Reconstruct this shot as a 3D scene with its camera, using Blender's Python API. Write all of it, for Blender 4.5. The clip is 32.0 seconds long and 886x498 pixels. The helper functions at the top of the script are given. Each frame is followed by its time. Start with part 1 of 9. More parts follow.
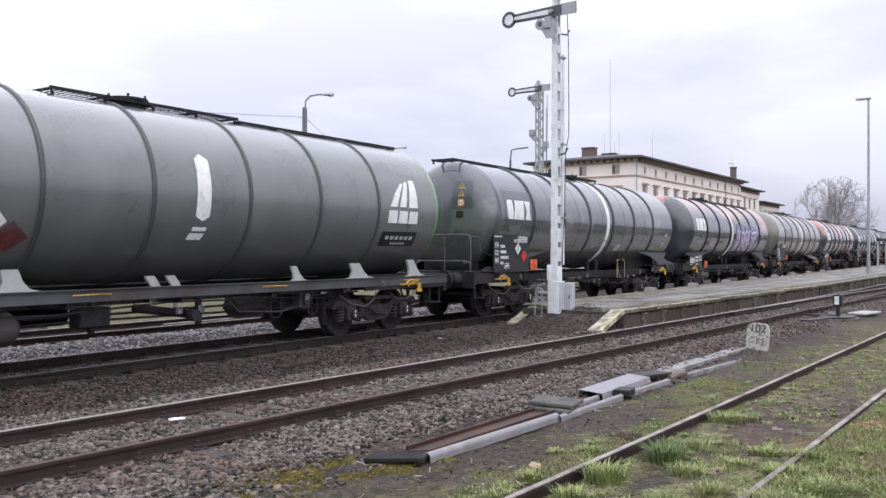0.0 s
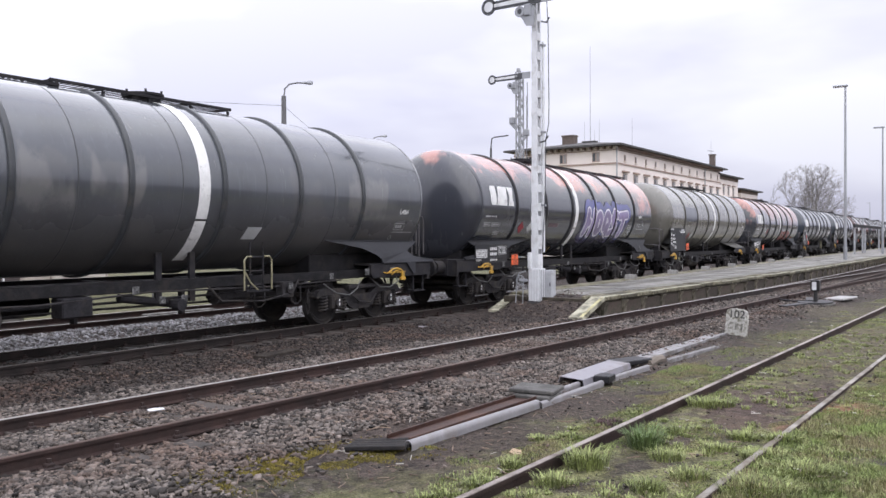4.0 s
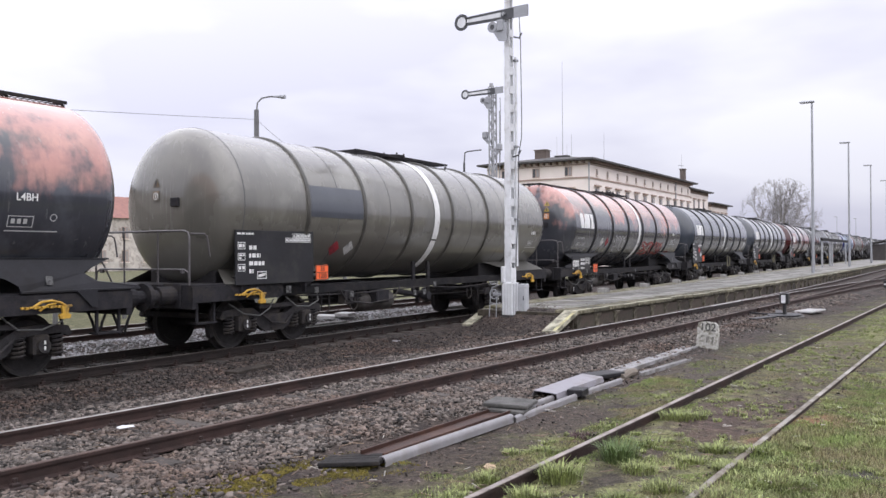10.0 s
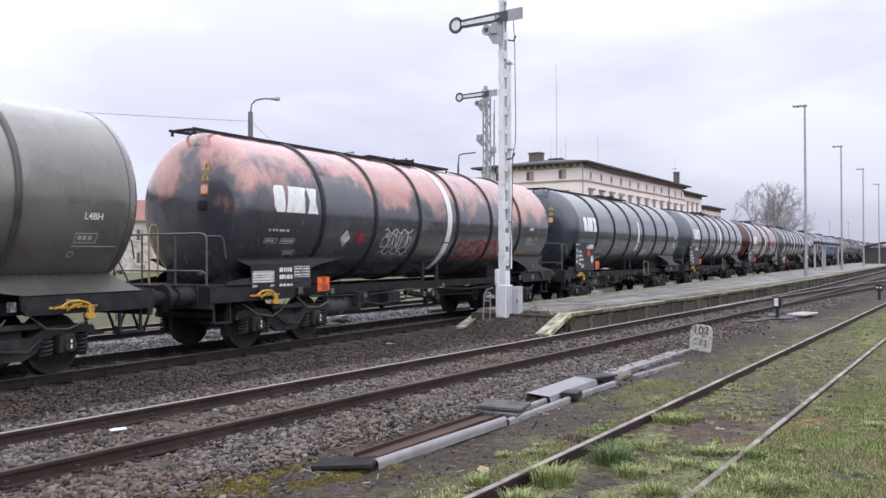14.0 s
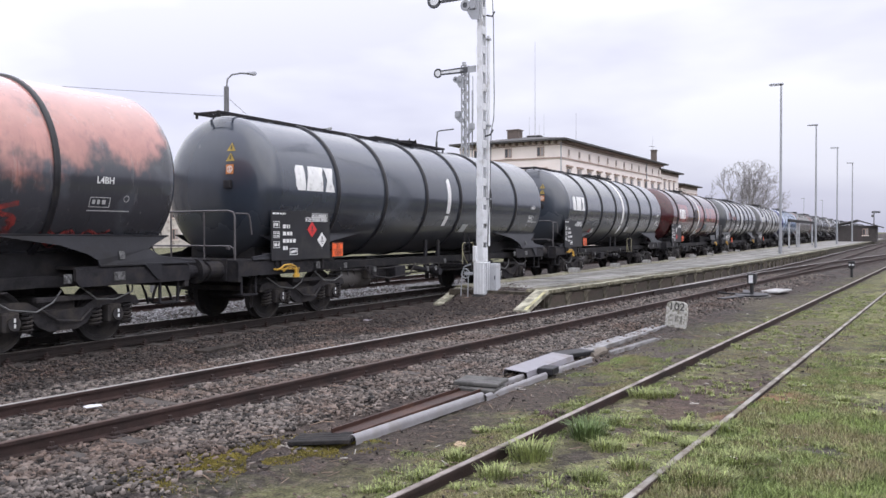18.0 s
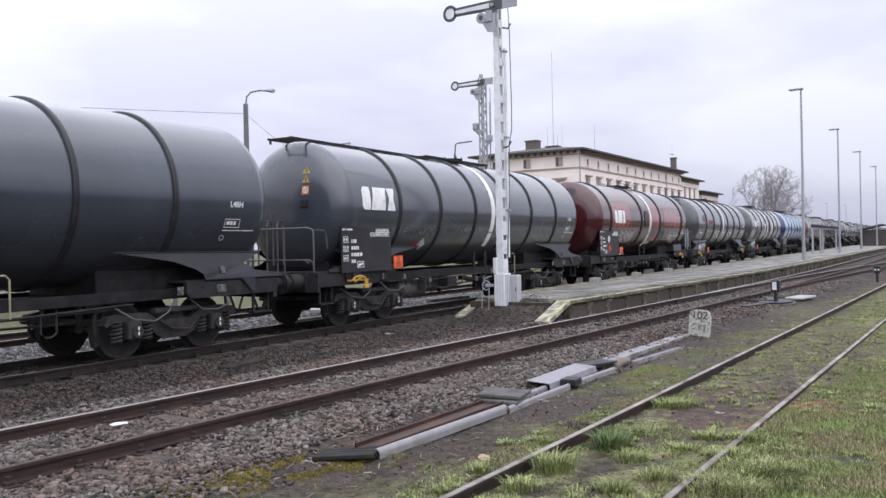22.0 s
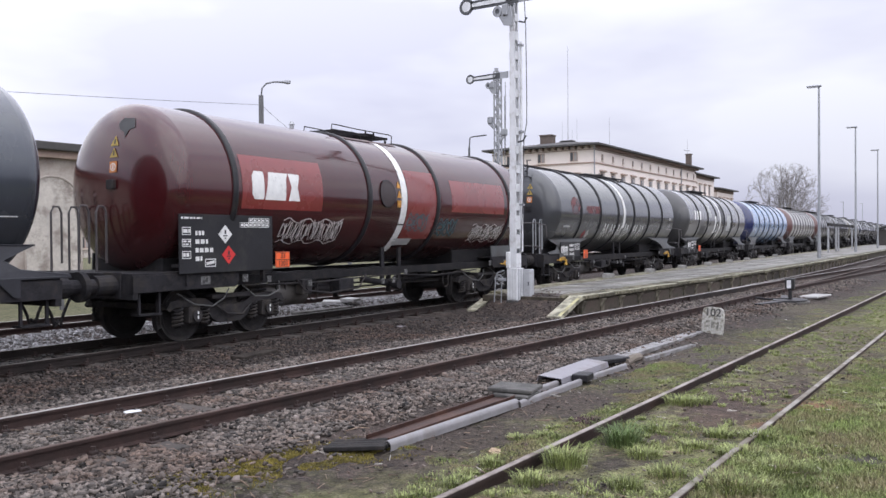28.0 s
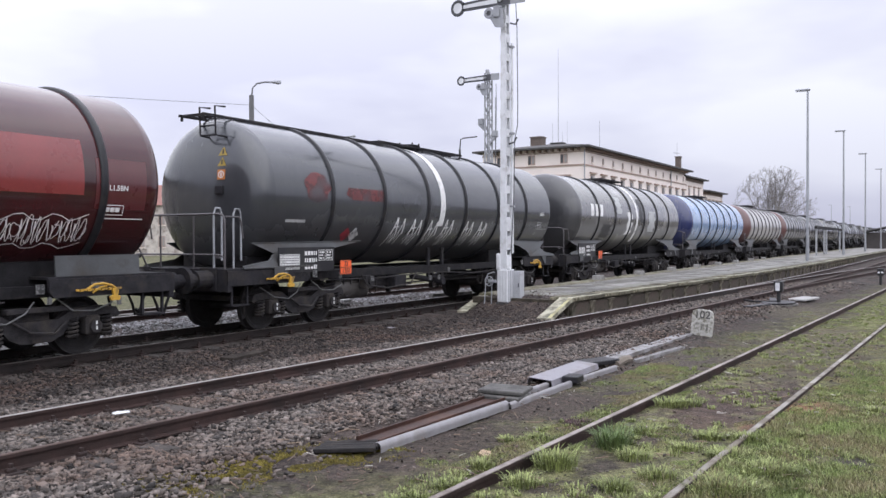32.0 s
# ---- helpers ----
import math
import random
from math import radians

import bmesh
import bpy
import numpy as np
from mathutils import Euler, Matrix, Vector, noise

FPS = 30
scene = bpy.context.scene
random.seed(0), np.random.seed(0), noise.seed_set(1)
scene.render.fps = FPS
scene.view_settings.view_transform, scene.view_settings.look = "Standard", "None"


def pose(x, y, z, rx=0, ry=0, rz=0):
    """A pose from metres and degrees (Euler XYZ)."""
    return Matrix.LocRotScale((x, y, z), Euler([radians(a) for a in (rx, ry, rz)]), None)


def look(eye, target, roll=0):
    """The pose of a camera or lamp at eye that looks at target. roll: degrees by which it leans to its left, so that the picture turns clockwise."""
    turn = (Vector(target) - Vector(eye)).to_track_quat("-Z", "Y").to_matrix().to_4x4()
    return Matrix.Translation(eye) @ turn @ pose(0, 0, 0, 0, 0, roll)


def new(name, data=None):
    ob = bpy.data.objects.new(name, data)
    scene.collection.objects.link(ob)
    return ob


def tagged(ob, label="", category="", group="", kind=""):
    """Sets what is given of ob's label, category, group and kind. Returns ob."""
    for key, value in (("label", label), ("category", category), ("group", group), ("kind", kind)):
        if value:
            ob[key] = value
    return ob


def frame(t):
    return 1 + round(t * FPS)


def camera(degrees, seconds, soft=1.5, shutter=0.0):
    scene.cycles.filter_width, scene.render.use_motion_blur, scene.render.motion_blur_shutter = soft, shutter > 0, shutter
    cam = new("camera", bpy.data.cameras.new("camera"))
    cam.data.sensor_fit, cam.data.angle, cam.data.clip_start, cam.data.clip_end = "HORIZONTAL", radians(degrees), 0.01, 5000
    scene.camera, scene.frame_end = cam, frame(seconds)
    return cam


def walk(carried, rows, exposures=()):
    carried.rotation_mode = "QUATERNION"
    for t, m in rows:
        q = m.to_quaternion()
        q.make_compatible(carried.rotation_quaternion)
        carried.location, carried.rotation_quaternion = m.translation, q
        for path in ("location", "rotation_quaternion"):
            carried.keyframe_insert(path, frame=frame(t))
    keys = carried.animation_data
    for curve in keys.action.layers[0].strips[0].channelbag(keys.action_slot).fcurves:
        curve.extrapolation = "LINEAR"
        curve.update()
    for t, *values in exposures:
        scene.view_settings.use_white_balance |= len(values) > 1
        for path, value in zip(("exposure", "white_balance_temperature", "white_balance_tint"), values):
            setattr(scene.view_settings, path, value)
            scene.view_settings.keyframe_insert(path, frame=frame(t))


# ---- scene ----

# ---- camera: held by hand on one spot, turning a little ----
cam = camera(55.5, 32.0, soft=1.5, shutter=0.0)
# seconds, yaw, pitch, roll, place of the eye
PATH = [
    (0, -52.068, 0.131, -0.061, -0.029, -0.003, 1.757),
    (0.5, -53.508, 0.121, -0.198, -0.034, -0.005, 1.759),
    (1, -53.376, -0.095, -0.258, -0.047, 0.000, 1.761),
    (1.5, -51.482, -0.308, -0.145, -0.024, 0.001, 1.754),
    (2, -51.686, -0.425, -0.091, -0.017, -0.001, 1.752),
    (2.5, -51.357, -0.498, -0.025, -0.012, -0.000, 1.748),
    (3, -51.842, -0.503, 0.099, 0.000, -0.001, 1.746),
    (3.5, -52.903, -0.549, 0.178, 0.001, 0.002, 1.745),
    (5.5, -53.719, -0.705, 0.364, -0.006, 0.006, 1.752),
    (6, -53.972, -0.682, 0.388, -0.005, 0.003, 1.753),
    (6.5, -54.336, -0.618, 0.385, -0.009, 0.002, 1.751),
    (7, -54.629, -0.613, 0.239, -0.012, 0.007, 1.754),
    (7.5, -54.946, -0.576, 0.170, -0.010, 0.012, 1.754),
    (8, -55.159, -0.558, 0.135, -0.007, 0.010, 1.753),
    (8.5, -55.137, -0.516, 0.111, -0.008, 0.003, 1.753),
    (9, -55.130, -0.120, 0.210, 0.000, 0.000, 1.750),
    (9.5, -55.173, 0.140, 0.308, -0.005, -0.001, 1.755),
    (10, -55.149, 0.291, 0.370, -0.004, 0.003, 1.753),
    (10.5, -55.214, 0.343, 0.405, -0.011, -0.004, 1.753),
    (11, -55.405, 0.462, 0.451, -0.011, -0.009, 1.756),
    (11.5, -55.613, 0.492, 0.471, -0.002, -0.008, 1.752),
    (12, -55.733, 0.442, 0.413, -0.002, -0.009, 1.756),
    (12.5, -55.603, 0.485, 0.373, -0.006, -0.006, 1.756),
    (13, -55.509, 0.588, 0.339, -0.008, -0.006, 1.756),
    (13.5, -55.502, 0.620, 0.341, -0.001, -0.005, 1.751),
    (14, -55.561, 0.456, 0.249, -0.005, -0.000, 1.754),
    (14.5, -55.641, 0.447, 0.216, -0.008, 0.002, 1.755),
    (16.5, -54.123, -1.728, 0.073, 0.015, 0.004, 1.750),
    (17, -56.919, -0.866, 0.034, 0.021, 0.001, 1.749),
    (17.5, -57.298, -0.535, 0.065, 0.010, -0.006, 1.748),
    (18, -57.044, -1.100, 0.139, 0.017, 0.008, 1.743),
    (18.5, -56.813, -1.065, 0.294, 0.016, 0.008, 1.748),
    (19, -56.937, -0.680, 0.363, 0.013, -0.002, 1.747),
    (19.5, -56.856, -0.544, 0.375, 0.014, 0.000, 1.749),
    (20, -56.643, -0.592, 0.590, 0.005, -0.004, 1.751),
    (20.5, -56.063, -0.411, 0.865, 0.003, -0.006, 1.753),
    (21, -55.882, -0.346, 1.158, 0.008, -0.003, 1.753),
    (21.5, -55.728, -0.273, 1.185, 0.001, -0.011, 1.753),
    (22, -55.679, -0.258, 1.203, 0.002, -0.005, 1.752),
    (22.5, -55.568, -0.167, 0.552, -0.005, -0.004, 1.752),
    (23, -55.498, -0.151, 0.713, -0.000, 0.002, 1.753),
    (23.5, -55.375, -0.140, 0.829, -0.004, 0.001, 1.752),
    (24, -55.285, -0.145, 0.868, -0.004, -0.002, 1.754),
    (24.5, -55.240, -0.130, 0.929, -0.003, 0.001, 1.749),
    (26.5, -54.900, -0.502, 1.024, -0.008, -0.002, 1.754),
    (27, -54.838, -0.606, 0.642, -0.004, 0.004, 1.749),
    (27.5, -54.808, -0.704, 0.542, -0.003, 0.007, 1.752),
    (28, -54.802, -0.690, 0.424, -0.005, -0.000, 1.751),
    (28.5, -54.906, -0.636, 0.292, -0.004, -0.002, 1.753),
    (29, -55.057, -0.578, 0.290, -0.002, 0.005, 1.752),
    (29.5, -55.160, -0.568, 0.211, -0.006, 0.004, 1.752),
    (30, -55.204, -0.560, 0.177, -0.010, 0.002, 1.751),
    (30.5, -55.230, -0.618, 0.200, -0.006, 0.002, 1.751),
    (31, -55.279, -0.675, 0.268, -0.009, 0.001, 1.751),
    (31.5, -55.352, -0.658, 0.191, -0.012, 0.001, 1.756),
    (32, -55.483, -0.610, 0.170, -0.005, 0.014, 1.754),
]
walk(cam, [(t, pose(x, y, z, 90 + pitch, roll, yaw)) for t, yaw, pitch, roll, x, y, z in PATH],
     exposures=[(0.0, 0.04, 6500, 10), (3.0, 0.06, 6550, 10), (6.0, 0.08, 6650, 10), (9.0, 0.06, 6700, 10), (12.0, 0.0, 6480, 10), (14.5, 0.0, 6450, 10), (17.0, 0.05, 6550, 10), (19.0, 0.06, 6530, 10), (22.0, 0.0, 6430, 10), (24.0, -0.04, 6380, 10), (27.0, -0.03, 6450, 10), (29.0, 0.0, 6500, 10), (32.0, -0.02, 6450, 10)])

# ---- overcast daylight ----
SUN_ELEV, SUN_ROT = radians(38), radians(200)
world = bpy.data.worlds.new("overcast_sky")
scene.world = world
world.use_nodes = True
wn, wl = world.node_tree.nodes, world.node_tree.links
wn.clear()
w_out = wn.new("ShaderNodeOutputWorld")
w_bg = wn.new("ShaderNodeBackground")
w_sky = wn.new("ShaderNodeTexSky")
w_sky.sky_type = "NISHITA"
w_sky.sun_disc = False
w_sky.sun_elevation, w_sky.sun_rotation = SUN_ELEV, SUN_ROT
w_skybg = wn.new("ShaderNodeBackground")
w_skybg.inputs["Strength"].default_value = 0.06
wl.new(w_sky.outputs["Color"], w_skybg.inputs["Color"])
w_tc = wn.new("ShaderNodeTexCoord")
w_map = wn.new("ShaderNodeMapping")
w_map.inputs["Scale"].default_value = (1.0, 1.0, 3.2)
w_noise = wn.new("ShaderNodeTexNoise")
w_noise.inputs["Scale"].default_value = 2.3
w_noise.inputs["Detail"].default_value = 4.5
w_noise.inputs["Roughness"].default_value = 0.5
w_ramp = wn.new("ShaderNodeValToRGB")
w_ramp.color_ramp.elements[0].position = 0.36
w_ramp.color_ramp.elements[0].color = (0.68, 0.69, 0.83, 1)
w_ramp.color_ramp.elements[1].position = 0.62
w_ramp.color_ramp.elements[1].color = (0.93, 0.945, 1.03, 1)
wl.new(w_tc.outputs["Generated"], w_map.inputs["Vector"])
wl.new(w_map.outputs["Vector"], w_noise.inputs["Vector"])
wl.new(w_noise.outputs["Fac"], w_ramp.inputs["Fac"])
# an overcast sky is about three times as bright overhead as at the horizon
w_sep = wn.new("ShaderNodeSeparateXYZ")
wl.new(w_tc.outputs["Generated"], w_sep.inputs[0])
w_lift = wn.new("ShaderNodeMapRange")
w_lift.inputs["To Min"].default_value, w_lift.inputs["To Max"].default_value = 0.84, 2.85
wl.new(w_sep.outputs["Z"], w_lift.inputs["Value"])
# bluish towards the horizon
w_low = wn.new("ShaderNodeMapRange")
w_low.inputs["From Max"].default_value = 0.24
w_low.inputs["To Min"].default_value, w_low.inputs["To Max"].default_value = 1.0, 0.0
wl.new(w_sep.outputs["Z"], w_low.inputs["Value"])
w_tint = wn.new("ShaderNodeMix")
w_tint.data_type, w_tint.blend_type = "RGBA", "MULTIPLY"
w_tint.inputs["B"].default_value = (0.975, 0.975, 1.06, 1)
wl.new(w_low.outputs["Result"], w_tint.inputs["Factor"])
wl.new(w_ramp.outputs["Color"], w_tint.inputs["A"])
wl.new(w_tint.outputs["Result"], w_bg.inputs["Color"])
# the cloud is thinner on the side away from the station
w_side = wn.new("ShaderNodeMapRange")
w_side.inputs["From Min"].default_value, w_side.inputs["From Max"].default_value = 0.3, 1.0
w_side.inputs["To Min"].default_value, w_side.inputs["To Max"].default_value = 1.16, 0.93
wl.new(w_sep.outputs["X"], w_side.inputs["Value"])
w_mul = wn.new("ShaderNodeMath")
w_mul.operation = "MULTIPLY"
wl.new(w_lift.outputs["Result"], w_mul.inputs[0])
wl.new(w_side.outputs["Result"], w_mul.inputs[1])
wl.new(w_mul.outputs[0], w_bg.inputs["Strength"])
w_mix = wn.new("ShaderNodeMixShader")
w_mix.inputs["Fac"].default_value = 0.93
wl.new(w_skybg.outputs[0], w_mix.inputs[1])
wl.new(w_bg.outputs[0], w_mix.inputs[2])
wl.new(w_mix.outputs[0], w_out.inputs["Surface"])
sun = new("sun", bpy.data.lights.new("sun", "SUN"))
sun.data.energy = 0.9
sun.data.angle = radians(85)
sun.data.color = (1.0, 0.98, 0.96)
sun.matrix_world = look((-20, -40, 60), (10, 8, 0))

# ---- small toolkit ----
def link_bm(name, bm, material=None):
    me = bpy.data.meshes.new(name)
    bm.normal_update()
    bm.to_mesh(me)
    bm.free()
    if material is not None:
        me.materials.append(material)
    return me


def part(name, bm, material, parent, label="", smooth=False):
    """One mesh object under a thing or a part."""
    me = link_bm(name, bm, material)
    if smooth:
        me.shade_smooth()
    ob = new(name, me)
    ob.parent = parent
    if label:
        tagged(ob, label)
    return ob


def share(name, me, parent, m, label=""):
    """Another object on a mesh that exists already."""
    ob = new(name, me)
    ob.parent = parent
    ob.matrix_basis = m
    if label:
        tagged(ob, label)
    return ob


def thing(name, label, category, m=None, group="", kind=""):
    ob = new(name)
    if m is not None:
        ob.matrix_basis = m
    return tagged(ob, label, category, group, kind)


def box(bm, x0, x1, y0, y1, z0, z1, bevel=0.0):
    vs = [bm.verts.new((x, y, z)) for x in (x0, x1) for y in (y0, y1) for z in (z0, z1)]
    fs = [bm.faces.new([vs[i] for i in q]) for q in
          ((0, 1, 3, 2), (4, 6, 7, 5), (0, 4, 5, 1), (2, 3, 7, 6), (0, 2, 6, 4), (1, 5, 7, 3))]
    if bevel > 0:
        es = list({e for f in fs for e in f.edges})
        bmesh.ops.bevel(bm, geom=es, offset=bevel, segments=1, affect="EDGES")
    return bm


def tube(bm, p0, p1, r, n=8, r2=None, caps=True):
    p0, p1 = Vector(p0), Vector(p1)
    r2 = r if r2 is None else r2
    axis = (p1 - p0).normalized()
    a = axis.orthogonal().normalized()
    b = axis.cross(a)
    ring = []
    for p, rr in ((p0, r), (p1, r2)):
        ring.append([bm.verts.new(p + (a * math.cos(2 * math.pi * i / n) + b * math.sin(2 * math.pi * i / n)) * rr) for i in range(n)])
    for i in range(n):
        j = (i + 1) % n
        bm.faces.new((ring[0][i], ring[0][j], ring[1][j], ring[1][i]))
    if caps:
        bm.faces.new(ring[0][::-1])
        bm.faces.new(ring[1])
    return bm


def bent(bm, pts, r, n=6):
    """A round bar through several points."""
    pts = [Vector(p) for p in pts]
    rings = []
    for i, p in enumerate(pts):
        d = (pts[min(i + 1, len(pts) - 1)] - pts[max(i - 1, 0)]).normalized()
        a = d.cross(Vector((0.31, 0.17, 0.93))).normalized()
        b = d.cross(a)
        rings.append([bm.verts.new(p + (a * math.cos(2 * math.pi * k / n) + b * math.sin(2 * math.pi * k / n)) * r) for k in range(n)])
    for r0, r1 in zip(rings, rings[1:]):
        for k in range(n):
            bm.faces.new((r0[k], r0[(k + 1) % n], r1[(k + 1) % n], r1[k]))
    bm.faces.new(rings[0][::-1])
    bm.faces.new(rings[-1])
    return bm


def extrude_poly(bm, pts, axis, a0, a1):
    """A flat outline (two coordinates) pushed from a0 to a1 along axis 'x', 'y' or 'z'."""
    def at(p, a):
        return {"x": (a, p[0], p[1]), "y": (p[0], a, p[1]), "z": (p[0], p[1], a)}[axis]
    v0 = [bm.verts.new(at(p, a0)) for p in pts]
    v1 = [bm.verts.new(at(p, a1)) for p in pts]
    n = len(pts)
    bm.faces.new(v0[::-1])
    bm.faces.new(v1)
    for i in range(n):
        bm.faces.new((v0[i], v0[(i + 1) % n], v1[(i + 1) % n], v1[i]))
    bmesh.ops.recalc_face_normals(bm, faces=bm.faces[:])
    return bm


def sweep(bm, profile, path):
    """A profile (across, up) carried along a path of (x, y, z), closed."""
    rings = []
    for i, p in enumerate(path):
        q0, q1 = Vector(path[max(i - 1, 0)]), Vector(path[min(i + 1, len(path) - 1)])
        d = (q1 - q0)
        d.z = 0
        d.normalize()
        side = Vector((-d.y, d.x, 0))
        rings.append([bm.verts.new(Vector(p) + side * u + Vector((0, 0, w))) for u, w in profile])
    n = len(profile)
    for r0, r1 in zip(rings, rings[1:]):
        for k in range(n):
            bm.faces.new((r0[k], r0[(k + 1) % n], r1[(k + 1) % n], r1[k]))
    bm.faces.new(rings[0][::-1])
    bm.faces.new(rings[-1])
    bmesh.ops.recalc_face_normals(bm, faces=bm.faces[:])
    return bm


def mesh_np(name, verts, faces, material, smooth=False):
    me = bpy.data.meshes.new(name)
    nv, (nf, k) = len(verts), faces.shape
    me.vertices.add(nv)
    me.vertices.foreach_set("co", np.ascontiguousarray(verts, np.float32).ravel())
    me.loops.add(nf * k)
    me.loops.foreach_set("vertex_index", np.ascontiguousarray(faces, np.int32).ravel())
    me.polygons.add(nf)
    me.polygons.foreach_set("loop_start", np.arange(0, nf * k, k, dtype=np.int32))
    me.update(calc_edges=True)
    me.validate()
    if material:
        me.materials.append(material)
    if smooth:
        me.shade_smooth()
    return me


def text_mesh(body, size, material):
    cu = bpy.data.curves.new("lettering", "FONT")
    cu.body, cu.size, cu.align_x, cu.align_y = body, size, "CENTER", "CENTER"
    cu.offset = size * 0.02
    tmp = new("lettering", cu)
    bpy.context.view_layer.update()
    me = bpy.data.meshes.new_from_object(tmp.evaluated_get(bpy.context.evaluated_depsgraph_get()))
    bpy.data.objects.remove(tmp)
    me.materials.clear()
    me.materials.append(material)
    return me


# ---- materials ----
def mat(name, base, rough=0.6, metal=0.0, var=0.18, scale=2.0, bump=0.15, bscale=60.0, second=None, amount=0.5, sscale=1.3, spec=0.5, rvar=0.12,
        per_object=0.0, per_island=0.0, streak=1.0, bdist=0.01):
    """Base colour with two scales of variation, an optional second colour in patches (rust, moss, dirt), rough and bump noise."""
    m = bpy.data.materials.new(name)
    m.use_nodes = True
    n, l = m.node_tree.nodes, m.node_tree.links
    bsdf = n["Principled BSDF"]
    bsdf.inputs["Metallic"].default_value = metal
    bsdf.inputs["Specular IOR Level"].default_value = spec
    tc = n.new("ShaderNodeTexCoord")
    mp = n.new("ShaderNodeMapping")
    mp.inputs["Scale"].default_value = (1, 1, streak)
    l.new(tc.outputs["Object"], mp.inputs["Vector"])
    big = n.new("ShaderNodeTexNoise")
    big.inputs["Scale"].default_value = scale
    big.inputs["Detail"].default_value = 6
    big.inputs["Roughness"].default_value = 0.62
    l.new(mp.outputs[0], big.inputs["Vector"])
    fine = n.new("ShaderNodeTexNoise")
    fine.inputs["Scale"].default_value = bscale
    fine.inputs["Detail"].default_value = 4
    l.new(tc.outputs["Object"], fine.inputs["Vector"])
    ramp = n.new("ShaderNodeValToRGB")
    e = ramp.color_ramp.elements
    e[0].position, e[1].position = 0.3, 0.7
    e[0].color = (*[c * (1 - var) for c in base], 1)
    e[1].color = (*[min(1, c * (1 + var)) for c in base], 1)
    l.new(big.outputs["Fac"], ramp.inputs["Fac"])
    mixf = n.new("ShaderNodeMix")
    mixf.data_type, mixf.blend_type = "RGBA", "OVERLAY"
    mixf.inputs["Factor"].default_value = min(0.8, var * 1.2)
    l.new(ramp.outputs["Color"], mixf.inputs["A"])
    l.new(fine.outputs["Fac"], mixf.inputs["B"])
    col = mixf.outputs["Result"]
    if second is not None:
        sn = n.new("ShaderNodeTexNoise")
        sn.inputs["Scale"].default_value = sscale
        sn.inputs["Detail"].default_value = 8
        sn.inputs["Roughness"].default_value = 0.68
        l.new(mp.outputs[0], sn.inputs["Vector"])
        sr = n.new("ShaderNodeValToRGB")
        c0 = 0.72 - 0.44 * amount
        sr.color_ramp.elements[0].position, sr.color_ramp.elements[1].position = c0 - 0.06, c0 + 0.08
        l.new(sn.outputs["Fac"], sr.inputs["Fac"])
        mx = n.new("ShaderNodeMix")
        mx.data_type = "RGBA"
        l.new(sr.outputs["Color"], mx.inputs["Factor"])
        l.new(col, mx.inputs["A"])
        mx.inputs["B"].default_value = (*second, 1)
        col = mx.outputs["Result"]
    if per_object or per_island:
        src = n.new("ShaderNodeObjectInfo") if per_object else n.new("ShaderNodeNewGeometry")
        rnd = src.outputs["Random"] if per_object else src.outputs["Random Per Island"]
        mr = n.new("ShaderNodeMapRange")
        k = per_object or per_island
        mr.inputs["To Min"].default_value, mr.inputs["To Max"].default_value = 1 - k, 1 + k
        l.new(rnd, mr.inputs["Value"])
        hsv = n.new("ShaderNodeHueSaturation")
        l.new(mr.outputs["Result"], hsv.inputs["Value"])
        l.new(col, hsv.inputs["Color"])
        col = hsv.outputs["Color"]
    l.new(col, bsdf.inputs["Base Color"])
    rr = n.new("ShaderNodeMapRange")
    rr.inputs["To Min"].default_value, rr.inputs["To Max"].default_value = max(0.02, rough - rvar), min(1, rough + rvar)
    l.new(big.outputs["Fac"], rr.inputs["Value"])
    l.new(rr.outputs["Result"], bsdf.inputs["Roughness"])
    if bump:
        bp = n.new("ShaderNodeBump")
        bp.inputs["Strength"].default_value = bump
        bp.inputs["Distance"].default_value = bdist
        l.new(fine.outputs["Fac"], bp.inputs["Height"])
        l.new(bp.outputs["Normal"], bsdf.inputs["Normal"])
    return m


M_STEEL_DARK = mat("underframe_steel", (0.0225, 0.0215, 0.0245), 0.7, 0.0, 0.45, 5, 0.4, 50, (0.038, 0.034, 0.032), 0.36, 3.0, spec=0.15)
# bogies and wheels lightened: brake dust, plus lens veil over the shaded blacks
M_BOGIE = mat("veiled_dusty_bogie_steel", (0.034, 0.032, 0.034), 0.75, 0.0, 0.45, 5, 0.4, 50, (0.056, 0.049, 0.044), 0.38, 3.0, spec=0.12)
# darker than the other underframe steel
M_SILL = mat("black_sill", (0.0165, 0.0158, 0.0175), 0.65, 0.0, 0.45, 4, 0.3, 50, (0.030, 0.027, 0.026), 0.36, 3.0, spec=0.15)
M_STEEL_GREY = mat("grey_frame_paint", (0.062, 0.065, 0.068), 0.55, 0.0, 0.25, 2, 0.15, 60, (0.045, 0.04, 0.036), 0.4)
M_WHEEL = mat("wheel_steel", (0.032, 0.030, 0.031), 0.7, 0.0, 0.35, 5, 0.2, 60, (0.052, 0.045, 0.040), 0.35, spec=0.15)
M_RAIL_RUST = mat("rail_rust", (0.040, 0.0235, 0.0205), 0.75, 0.0, 0.35, 4, 0.4, 80, (0.024, 0.0165, 0.015), 0.45, spec=0.3)
M_RAIL_DARK = mat("dark_steel_rail", (0.020, 0.0155, 0.0145), 0.7, 0.0, 0.35, 4, 0.4, 80, (0.032, 0.023, 0.020), 0.35, spec=0.25)
# worn rail tops, their bright sky sheen put into a light base colour
M_RAIL_TOP = mat("rail_worn_sheen_top", (0.34, 0.32, 0.305), 0.42, 0.3, 0.12, 6, 0.05, 120, (0.30, 0.26, 0.235), 0.3)
